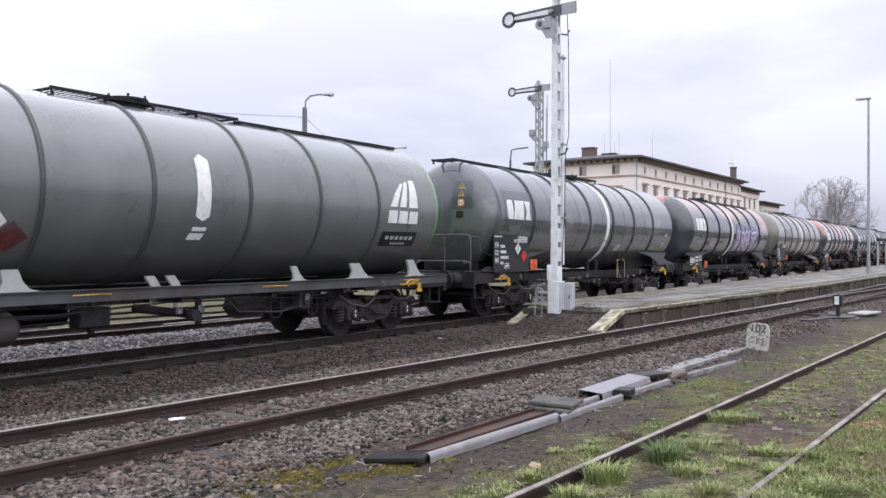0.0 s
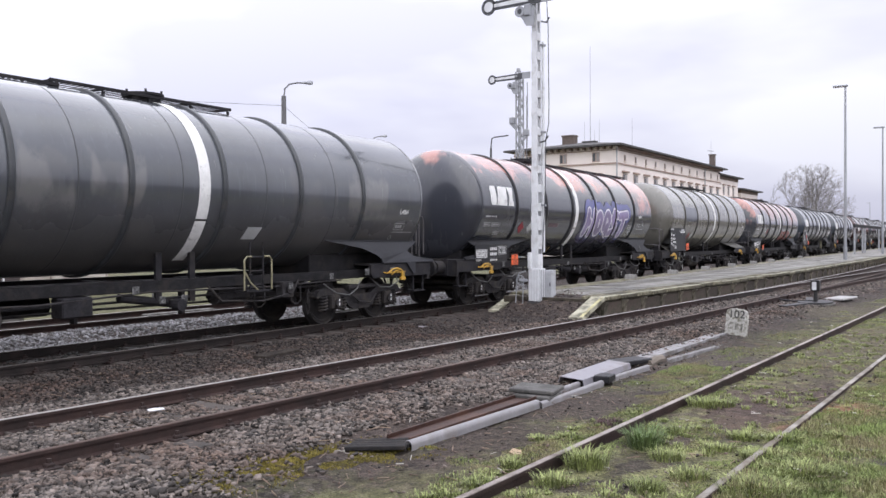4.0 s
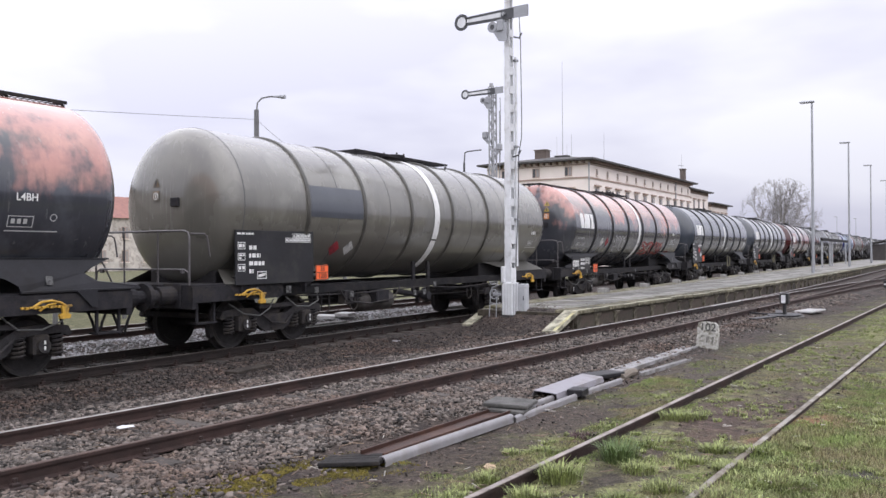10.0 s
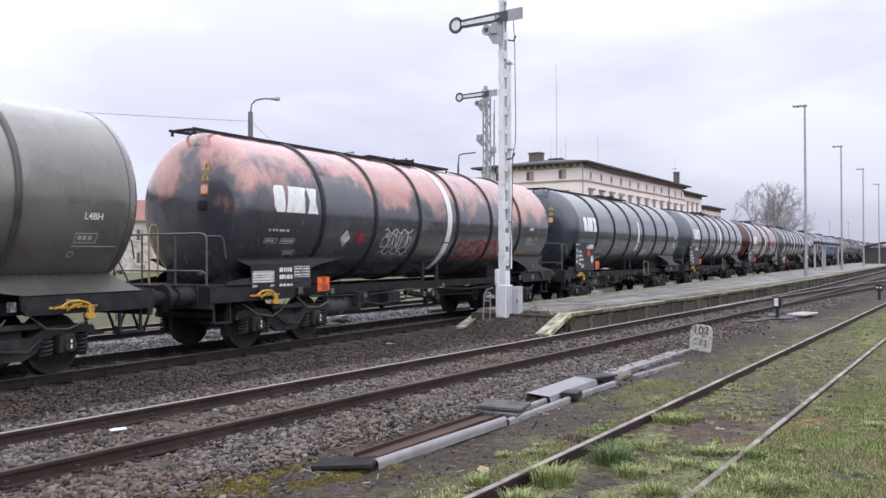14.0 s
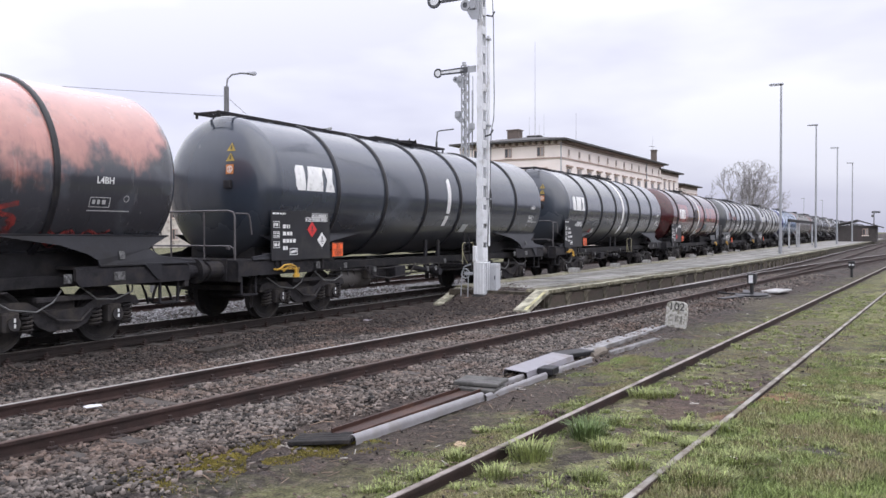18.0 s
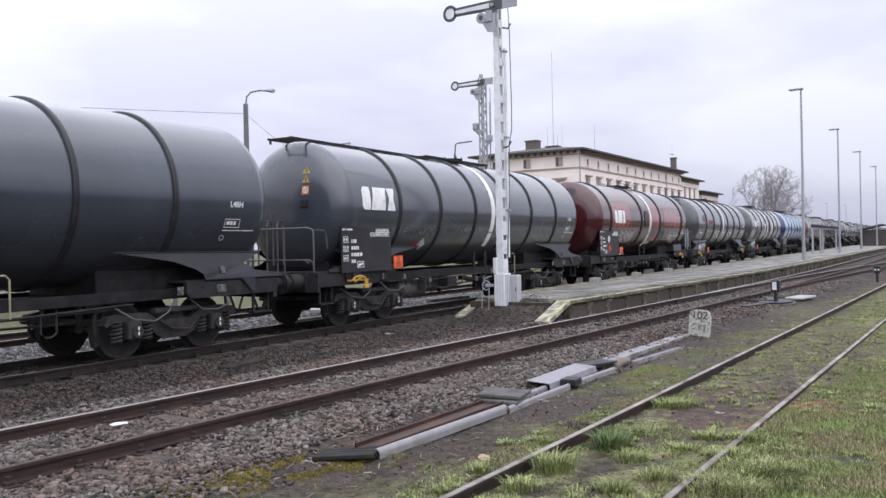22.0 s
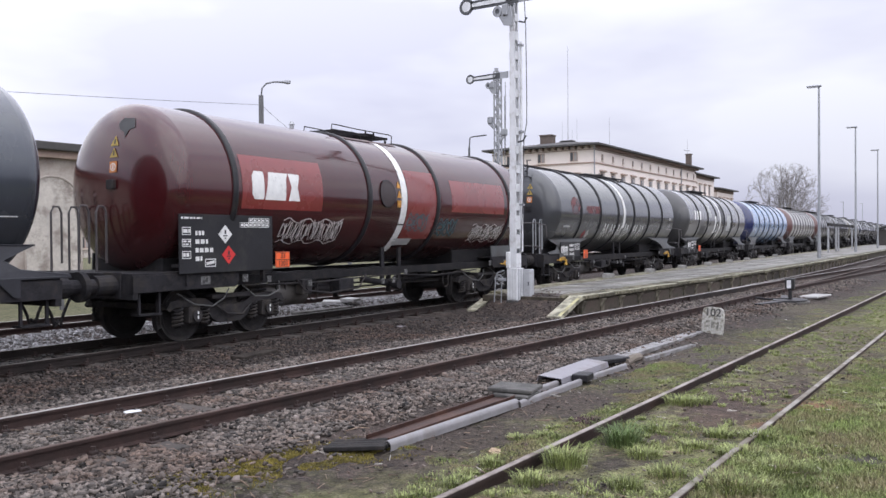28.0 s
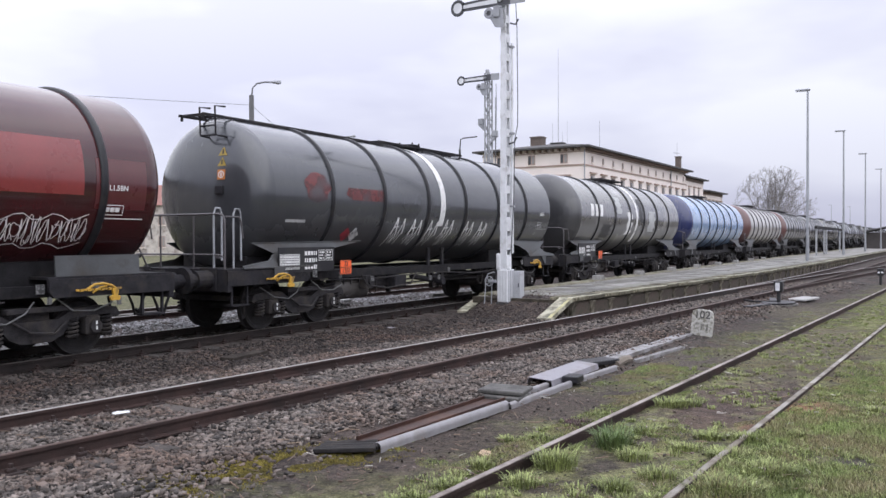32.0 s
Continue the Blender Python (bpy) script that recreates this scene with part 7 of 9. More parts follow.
def step_mesh():
    bm = bmesh.new()
    for z in (0.55, 0.92):
        box(bm, -0.22, 0.22, -1.30, -1.08, z, z + 0.03, 0.004)
    for x in (-0.2, 0.2):
        box(bm, x - 0.02, x + 0.02, -1.26, -1.22, 0.55, 1.2)
    return bm


ME_STEP = link_bm("shunter_step", step_mesh(), M_STEEL_DARK)


def ladder_mesh():
    """Short side ladder below the tank with a guard rail at each hand."""
    bm = bmesh.new()
    for x in (-0.16, 0.16):
        tube(bm, (x, -1.36, 0.85), (x, -1.36, 1.72), 0.018, 6)
    for z in (0.95, 1.2, 1.45):
        tube(bm, (-0.16, -1.36, z), (0.16, -1.36, z), 0.016, 6)
    box(bm, -0.30, 0.30, -1.42, -1.12, 0.83, 0.86)
    return bm


def guard_mesh():
    bm = bmesh.new()
    for s in (-1, 1):
        bent(bm, [(s * 0.34, -1.40, 0.86), (s * 0.34, -1.40, 1.40), (s * 0.28, -1.40, 1.46), (s * 0.16, -1.40, 1.46)], 0.016, 6)
    bent(bm, [(-0.34, -1.41, 1.20), (-0.2, -1.41, 1.0), (-0.02, -1.41, 0.86)], 0.014, 6)
    return bm


ME_LADDER = link_bm("side_ladder", ladder_mesh(), M_STEEL_DARK)
ME_GUARD = link_bm("yellow_guard_rail", guard_mesh(), mat("guard_yellow", (0.26, 0.24, 0.15), 0.5, 0, 0.2, 5, 0.05, 60))


def saddle_mesh(s, y, form="arched"):
    """Flared bolster skirt between the tank and the end of the underframe; s = 1 points to the rear."""
    bm = bmesh.new()
    if form == "low":
        out = [(2.95, 0.95, 1.49), (6.10, 0.88, 1.49), (6.38, 1.335, 1.225), (4.35, 1.335, 1.215), (3.55, 1.20, 1.34)]
    elif form == "short":
        out = [(4.5, 1.20, 1.53), (6.0, 1.20, 1.53), (6.0, 1.22, 1.235), (4.5, 1.22, 1.235)]
    else:
        # thin in front, arched down to the sill, a deep notch beside the tank end
        out = [(2.95, 1.22, 1.735), (6.32, 1.14, 1.70), (5.80, 1.235, 1.50), (6.02, 1.30, 1.36), (6.75, 1.335, 1.275), (6.75, 1.335, 1.235), (4.75, 1.335, 1.235), (4.72, 1.325, 1.33), (4.55, 1.30, 1.43), (4.10, 1.26, 1.57), (3.45, 1.235, 1.665)]
    rows = [[bm.verts.new((s * a, y * (b - d), c + d * 0.4)) for a, b, c in out] for d in (0.0, 0.03)]
    k = len(out)
    for q in (rows[0], rows[1][::-1]):
        bmesh.ops.triangulate(bm, faces=[bm.faces.new(q)])
    for i in range(k):
        bm.faces.new((rows[0][i], rows[0][(i + 1) % k], rows[1][(i + 1) % k], rows[1][i]))
    if form == "low":
        for i in range(9):
            x = s * (4.55 + 0.16 * i)
            tube(bm, (x, y * 0.91, 1.47), (x, y * 0.935, 1.495), 0.014, 6)
    if form == "arched":
        # rolled flange along the tank
        bent(bm, [(s * 2.95, y * 1.222, 1.738), (s * 4.6, y * 1.182, 1.722), (s * 6.32, y * 1.142, 1.703)], 0.014, 6)
        box(bm, *sorted((s * 4.74, s * 6.75)), *sorted((y * 1.30, y * 1.36)), 1.225, 1.255, 0.004)
        # tapered gusset that ties the skirt to the sill
        extrude_poly(bm, [(s * 5.6, 1.235), (s * 5.95, 1.235), (s * 5.95, 0.985), (s * 5.86, 0.985)], "y", *sorted((y * 1.362, y * 1.378)))
    bmesh.ops.recalc_face_normals(bm, faces=bm.faces[:])
    return bm


def walkway(w, x0, x1, z, end_box=False):
    top = Z_TANK + R_TANK
    bm = bmesh.new()
    for y in (-0.31, 0.31):
        box(bm, x0, x1, y - 0.02, y + 0.02, z - 0.03, z + 0.02)
    k = max(2, int((x1 - x0) / 0.9))
    for i in range(k + 1):
        x = x0 + 0.05 + (x1 - x0 - 0.1) * i / k
        box(bm, x - 0.02, x + 0.02, -0.31, 0.31, z - 0.03, z + 0.0)
        for y in (-0.29, 0.29):
            box(bm, x - 0.02, x + 0.02, y - 0.02, y + 0.02, top - 0.10, z - 0.04)
    p = part("walkway", bm, M_STEEL_DARK, w, "dark steel walkway on top of the tank")
    bm = bmesh.new()
    n = int((x1 - x0) / 0.10)
    for i in range(n):
        x = x0 + (i + 0.5) * (x1 - x0) / n
        box(bm, x - 0.006, x + 0.006, -0.29, 0.29, z, z + 0.016)
    part("grating", bm, M_STEEL_DARK, p)
    return p


def dome(w, x):
    bm = bmesh.new()
    top = Z_TANK + R_TANK
    tube(bm, (x, 0, top - 0.1), (x, 0, top + 0.10), 0.30, 18)
    tube(bm, (x, 0, top + 0.10), (x, 0, top + 0.14), 0.36, 18)
    for k in range(6):
        a = math.pi / 3 * k
        tube(bm, (x + 0.33 * math.cos(a), 0.33 * math.sin(a), top + 0.05), (x + 0.33 * math.cos(a), 0.33 * math.sin(a), top + 0.19), 0.022, 6)
    part("manhole_dome", bm, M_STEEL_DARK, w)


def shell_mesh(L, r, dish, n, which):
    """Barrel (0), front end (-1) or rear end (1) of a tank."""
    bm = bmesh.new()
    if which == 0:
        prof = [(-L / 2 + dish, r), (-L / 4, r), (0, r), (L / 4, r), (L / 2 - dish, r)]
    else:
        prof = []
        for k in range(11):
            a = math.pi / 2 * k / 10
            prof.append((-dish * math.cos(a) ** (2 / 2.25), r * math.sin(a) ** (2 / 2.25)))
        prof = [(-L / 2 + dish + x, rr) for x, rr in prof]
        if which == 1:
            prof = [(-x, rr) for x, rr in reversed(prof)]
    rings = []
    for x, rr in prof:
        rings.append([bm.verts.new((x, 0, Z_TANK))] if rr < 1e-6 else [bm.verts.new((x, -rr * math.cos(2 * math.pi * k / n), Z_TANK + rr * math.sin(2 * math.pi * k / n))) for k in range(n)])
    for r0, r1 in zip(rings, rings[1:]):
        for k in range(n):
            j = (k + 1) % n
            if len(r0) == 1:
                bm.faces.new((r0[0], r1[j], r1[k]))
            elif len(r1) == 1:
                bm.faces.new((r0[k], r0[j], r1[0]))
            else:
                bm.faces.new((r0[k], r0[j], r1[j], r1[k]))
    bmesh.ops.recalc_face_normals(bm, faces=bm.faces[:])
    if which == 0:
        # open barrel: make sure that the skin faces outwards
        f = bm.faces[0]
        f.normal_update()
        c = f.calc_center_median()
        if f.normal.dot(Vector((0, c.y, c.z - Z_TANK))) < 0:
            bmesh.ops.reverse_faces(bm, faces=bm.faces[:])
    return bm


def hoop_mesh(r, width, proud, n=64):
    bm = bmesh.new()
    prof = [(-width / 2, r - 0.01), (-width / 2, r + proud * 0.8), (-width / 4, r + proud), (width / 4, r + proud), (width / 2, r + proud * 0.8), (width / 2, r - 0.01)]
    rings = [[bm.verts.new((x, -rr * math.cos(2 * math.pi * k / n), Z_TANK + rr * math.sin(2 * math.pi * k / n))) for k in range(n)] for x, rr in prof]
    for r0, r1 in zip(rings, rings[1:]):
        for k in range(n):
            bm.faces.new((r0[k], r0[(k + 1) % n], r1[(k + 1) % n], r1[k]))
    bmesh.ops.recalc_face_normals(bm, faces=bm.faces[:])
    return bm


ME_HOOP = link_bm("hoop", hoop_mesh(R_TANK, 0.09, 0.042), M_RING)
ME_HOOP_THIN = link_bm("hoop", hoop_mesh(R_TANK, 0.065, 0.03), mat("grey_hoop", (0.055, 0.058, 0.058), 0.45, 0, 0.2, 3, 0.1, 40))
ME_HOOP_SLATE = link_bm("hoop", hoop_mesh(R_TANK, 0.09, 0.04), mat("slate_hoop", (0.040, 0.044, 0.049), 0.35, 0, 0.3, 3, 0.1, 40, (0.06, 0.058, 0.055), 0.3, 2.0))
ME_HOOP_OLIVE = link_bm("hoop", hoop_mesh(R_TANK, 0.085, 0.038), mat("olive_hoop", (0.062, 0.059, 0.052), 0.35, 0, 0.3, 3, 0.1, 40, (0.035, 0.033, 0.030), 0.35, 2.0))
ME_HOOP_WIDE = link_bm("hoop", hoop_mesh(R_TANK, 0.115, 0.045), M_RING)
ME_SEAM = link_bm("weld_seam", hoop_mesh(R_TANK, 0.018, 0.004), mat("weld_grey", (0.058, 0.060, 0.064), 0.4, 0, 0.3, 4, 0.1, 40))
for me in (ME_HOOP, ME_HOOP_SLATE, ME_HOOP_OLIVE, ME_HOOP_THIN, ME_HOOP_WIDE, ME_SEAM):
    me.shade_smooth()
ME_33 = text_mesh("33", 0.135, M_BLACK)
ME_1203 = text_mesh("1203", 0.135, M_BLACK)
ME_L4BH = text_mesh("L4BH", 0.145, M_CHALK)
ME_L15BN = text_mesh("L1.5BN", 0.115, M_CHALK)
ME_BANAU = text_mesh("BANAU", 0.20, mat("faded_pink_spray", (0.155, 0.098, 0.108), 0.6, 0, 0.2, 6, 0.0, 30))
wagons = []


def rigging():
    """Brake rods, levers, safety loops and pipes between the bogies."""
    out = []
    bm = bmesh.new()
    bent(bm, [(-4.6, -0.45, 0.62), (-1.2, -0.42, 0.66), (1.4, -0.42, 0.64), (4.6, -0.45, 0.62)], 0.022, 6)
    out.append(("brake_rod", bm))
    bm = bmesh.new()
    bent(bm, [(-4.4, -1.12, 0.90), (-2.2, -1.15, 0.84), (-0.2, -1.12, 0.93), (2.6, -1.14, 0.88), (4.6, -1.12, 0.92)], 0.017, 6)
    out.append(("brake_pipe", bm))
    bm = bmesh.new()
    bent(bm, [(0.9, -1.22, 0.98), (1.2, -1.24, 0.70), (2.2, -1.24, 0.64), (3.0, -1.22, 0.74), (3.2, -1.20, 0.98)], 0.020, 6)
    out.append(("air_hose", bm))
    for x in (-3.9, -1.1, 1.0, 3.9):
        bm = box(bmesh.new(), x - 0.035, x + 0.035, -0.50, -0.38, 0.46, 0.96, 0.01)
        tube(bm, (x - 0.06, -0.44, 0.64), (x + 0.06, -0.44, 0.64), 0.05, 8)
        out.append(("brake_lever", bm))
    for x in (-3.0, 2.4, 3.4):
        bm = bmesh.new()
        bent(bm, [(x - 0.13, -0.95, 1.05), (x - 0.13, -0.95, 0.56), (x - 0.05, -0.95, 0.50), (x + 0.05, -0.95, 0.50), (x + 0.13, -0.95, 0.56), (x + 0.13, -0.95, 1.05)], 0.018, 6)
        out.append(("safety_loop", bm))
    bm = tube(bmesh.new(), (1.5, -0.70, 0.76), (2.25, -0.70, 0.76), 0.17, 14)
    tube(bm, (1.38, -0.70, 0.76), (1.5, -0.70, 0.76), 0.07, 8)
    out.append(("brake_cylinder", bm))
    bm = box(bmesh.new(), 2.75, 3.05, -1.22, -1.02, 0.66, 0.96, 0.015)
    tube(bm, (2.9, -1.22, 0.82), (2.9, -1.27, 0.82), 0.08, 10)
    out.append(("control_valve", bm))
    plates = []
    for x, z in ((2.9, 0.88), (-0.6, 0.98), (-0.1, 0.80), (0.35, 0.80), (4.1, 1.02)):
        plates.append(("small_plate", box(bmesh.new(), x - 0.06, x + 0.06, -1.29, -1.275, z - 0.06, z + 0.06, 0.003)))
    return [(nm, link_bm(nm, b, M_BOGIE)) for nm, b in out] + [(nm, link_bm(nm, b, M_BOARD_GREY)) for nm, b in plates]


RIGGING = rigging()


def diamond(w, x, z, y, size, material, label, inner=None):
    bm = bmesh.new()
    pts = [(x, z - size), (x + size, z), (x, z + size), (x - size, z)]
    bm.faces.new([bm.verts.new((a, y - 0.008, b)) for a, b in pts])
    d = part("hazard_diamond", bm, material, w, label)
    bm = bmesh.new()
    for a in ((x - 0.02, x + 0.02, z + 0.0, z + size * 0.45), (x - size * 0.3, x + size * 0.3, z - size * 0.22, z - size * 0.1), (x - size * 0.12, x + size * 0.12, z - size * 0.5, z - size * 0.36)):
        bm.faces.new([bm.verts.new((px, y - 0.012, pz)) for px, pz in ((a[0], a[2]), (a[1], a[2]), (a[1], a[3]), (a[0], a[3]))])
    part("hazard_symbol", bm, inner or M_BLACK, d)


def orange_plate(w, x, z, y=-1.43):
    bm = box(bmesh.new(), x - 0.20, x + 0.20, y, y + 0.012, z - 0.15, z + 0.15, 0.004)
    p = part("hazard_plate", bm, M_ORANGE, w, "orange hazard number plate")
    bm = bmesh.new()
    for a, b, c, d in ((x - 0.2, x + 0.2, z - 0.006, z + 0.006),):
        bm.faces.new([bm.verts.new((px, y - 0.003, pz)) for px, pz in ((a, c), (b, c), (b, d), (a, d))])
    outline_box(bm, x - 0.195, x + 0.195, z - 0.145, z + 0.145, y - 0.003, 0.01)
    part("plate_border", bm, M_BLACK, p)
    share("plate_number", ME_33, p, pose(x, y - 0.004, z + 0.072, 90, 0, 0))
    share("plate_number", ME_1203, p, pose(x, y - 0.004, z - 0.072, 90, 0, 0))
    bm = box(bmesh.new(), x - 0.02, x + 0.02, y + 0.012, y + 0.35, z - 0.02, z + 0.02)
    part("plate_bracket", bm, M_STEEL_DARK, p)


def info_board(w, x0, x1, z0, z1, rnd, diamonds=(), y=-1.41):
    """Black lettered board beside the tank's front end."""
    b = part("lettering_board", box(bmesh.new(), x0, x1, y, y + 0.03, z0, z1, 0.004), M_BOARD, w, "black board with white lettering")
    bm = bmesh.new()
    f = y - 0.004
    W, H = x1 - x0, z1 - z0
    bars(bm, x0 + 0.03, x0 + 0.22 * W, z1 - 0.10, z1 - 0.03, 1, f, 0.5, rnd)
    for k in range(3):
        zt = z1 - 0.22 - 0.20 * k
        outline_box(bm, x0 + 0.05, x0 + 0.24, zt - 0.13, zt, f)
        bars(bm, x0 + 0.075, x0 + 0.225, zt - 0.115, zt - 0.015, 1 + k % 2, f, 0.6, rnd)
    for k in range(4):
        zt = z1 - 0.26 - 0.145 * k
        bars(bm, x0 + 0.34, x0 + 0.34 + (0.22, 0.30, 0.42, 0.15)[k], zt - 0.11, zt - 0.01, 1, f, 0.75, rnd)
    outline_box(bm, x0 + 0.55, x0 + 0.80, z0 + 0.10, z0 + 0.24, f, 0.016)
    bm.faces.new([bm.verts.new((px, f, pz)) for px, pz in ((x0 + 0.58, z0 + 0.13), (x0 + 0.77, z0 + 0.16), (x0 + 0.77, z0 + 0.21), (x0 + 0.58, z0 + 0.18))])
    gx = x1 - min(0.85, 0.45 * W)
    for r in range(2):
        for c in range(7):
            if r == 1 or c > 1:
                xa = gx + 0.108 * c
                outline_box(bm, xa, xa + 0.108, z1 - 0.13 - 0.085 * r, z1 - 0.045 - 0.085 * r, f, 0.009)
                bars(bm, xa + 0.025, xa + 0.085, z1 - 0.115 - 0.085 * r, z1 - 0.06 - 0.085 * r, 1, f, 0.7, rnd)
    tagged(part("lettering", bm, M_CHALK, b, "rows of white lettering"), kind="stuff")
    for dx, dz, m, inner in diamonds:
        diamond(w, x0 + dx, z0 + dz, y - 0.002, 0.165, m, "hazard diamond sign", inner)
    for x in (x0 + 0.2, x1 - 0.2):
        bm = bmesh.new()
        box(bm, x - 0.025, x + 0.025, y + 0.03, y + 0.40, z0 + 0.1, z0 + 0.15)
        box(bm, x - 0.025, x + 0.025, y + 0.03, y + 0.12, 1.0, z0 + 0.15)
        part("board_bracket", bm, M_STEEL_DARK, b)


def frame_lettering(w, x0, rnd):
    """White lettering on a frame plate under the tank."""
    y = -1.345
    b = part("lettering_plate", box(bmesh.new(), x0, x0 + 1.75, y, y + 0.02, 1.12, 1.62, 0.004), M_BOARD, w, "dark plate with white lettering")
    bm = bmesh.new()
    f = y - 0.004
    for r in range(3):
        for c in range(7):
            xa = x0 + 0.03 + 0.085 * c
            outline_box(bm, xa, xa + 0.085, 1.18 + 0.10 * r, 1.28 + 0.10 * r, f, 0.010)
            bars(bm, xa + 0.02, xa + 0.068, 1.20 + 0.10 * r, 1.26 + 0.10 * r, 1, f, 0.8, rnd)
    for k in range(3):
        bars(bm, x0 + 0.78, x0 + 1.16, 1.44 - 0.14 * k, 1.55 - 0.14 * k, 1, f, 0.75, rnd)
    for k in range(2):
        outline_box(bm, x0 + 1.22 + 0.25 * k, x0 + 1.44 + 0.25 * k, 1.34, 1.56, f, 0.011)
        bars(bm, x0 + 1.25 + 0.25 * k, x0 + 1.41 + 0.25 * k, 1.36, 1.54, 3, f, 0.55, rnd)
    tagged(part("lettering", bm, M_CHALK, b, "rows of white lettering"), kind="stuff")


def head_signs(w, xf, yy=-0.56, dull=None, ground=None):
    """Warning triangles and an orange sign on the tank's front end, on a dark ground where there is one."""
    def xh(y, z):
        q = min(1.0, math.hypot(y, z - Z_TANK) / R_TANK)
        return xf + 0.52 * (1 - (1 - q ** 2.25) ** (1 / 2.25)) - 0.012
    if ground:
        bm = bmesh.new()
        ys, zs = [yy + 0.26 - 0.06 * k for k in range(10)], [2.86 + 0.08 * k for k in range(10)]
        grid = [[bm.verts.new((xh(y, z) + 0.005, y, z)) for z in zs] for y in ys]
        for c0, c1 in zip(grid, grid[1:]):
            for k in range(9):
                bm.faces.new((c0[k], c0[k + 1], c1[k + 1], c1[k]))
        part("dark_panel", bm, ground, w, "dark painted-out panel", True)
    dz = -0.17 if dull else 0.0
    for z in (3.46, 3.26)[1 if dull else 0:]:
        z += dz
        bm = bmesh.new()
        q = [(yy + 0.10, z - 0.08), (yy - 0.10, z - 0.08), (yy, z + 0.09)]
        bm.faces.new([bm.verts.new((xh(a, b), a, b)) for a, b in q])
        t = part("warning_triangle", bm, dull or M_YELLOW_SIGN, w, "yellow warning triangle")
        bm = bmesh.new()
        bm.faces.new([bm.verts.new((xh(a, b) - 0.004, a, b)) for a, b in ((yy + 0.02, z - 0.05), (yy - 0.02, z - 0.05), (yy - 0.015, z + 0.04), (yy + 0.015, z + 0.04))])
        part("sign_symbol", bm, M_BLACK, t)
    bm = bmesh.new()
    bm.faces.new([bm.verts.new((xh(a, b), a, b)) for a, b in ((yy + 0.09, 2.92 + dz), (yy - 0.09, 2.92 + dz), (yy - 0.09, 3.11 + dz), (yy + 0.09, 3.11 + dz))])
    o = part("orange_sign", bm, dull or M_ORANGE_SIGN, w, "orange square warning sign")
    bm = bmesh.new()
    for k in range(12):
        a0, a1 = 2 * math.pi * k / 12, 2 * math.pi * (k + 1) / 12
        v = [(yy + r * math.cos(a), 3.015 + dz + r * math.sin(a)) for r, a in ((0.07, a0), (0.07, a1), (0.052, a1), (0.052, a0))]
        bm.faces.new([bm.verts.new((xh(*p) - 0.004, *p)) for p in v])
    bm.faces.new([bm.verts.new((xh(a, b) - 0.004, a, b)) for a, b in ((yy + 0.015, 2.98 + dz), (yy - 0.015, 2.98 + dz), (yy - 0.015, 3.05 + dz), (yy + 0.015, 3.05 + dz))])
    part("sign_symbol", bm, M_CHALK, o)
    if dull:
        yy -= 0.55
    bm = box(bmesh.new(), xh(yy, 2.72) - 0.05, xh(yy, 2.72) + 0.12, yy - 0.06, yy + 0.12, 2.64, 2.80, 0.008)
    part("lamp_bracket", bm, M_STEEL_DARK, w)


def scribble(x0, x1, h0, h1, w, rnd, loops=7):
    """A sprayed tag: looping strokes that spell nothing."""
    bm = bmesh.new()
    for k in range(loops):
        cx = x0 + (x1 - x0) * (k + 0.5) / loops
        a0 = rnd.uniform(0, 6)
        sx, sh = (x1 - x0) / loops * rnd.uniform(0.45, 0.75), (h1 - h0) * rnd.uniform(0.35, 0.5)
        pts = []
        for i in range(22):
            a = a0 + i * 0.36
            wob = 0.75 + 0.25 * math.sin(a * 2.3 + k)
            pts.append((cx + sx * wob * math.cos(a), (h0 + h1) / 2 + sh * wob * math.sin(a * (1.0 + 0.5 * (k % 2)))))
        stroke(bm, pts, w)
    base = [(x0 + (x1 - x0) * i / 12, h0 + 0.06 * math.sin(i * 1.7)) for i in range(13)]
    stroke(bm, base, w)
    stroke(bm, [(a, h + (h1 - h0) * 0.92) for a, h in base], w)
    return bm


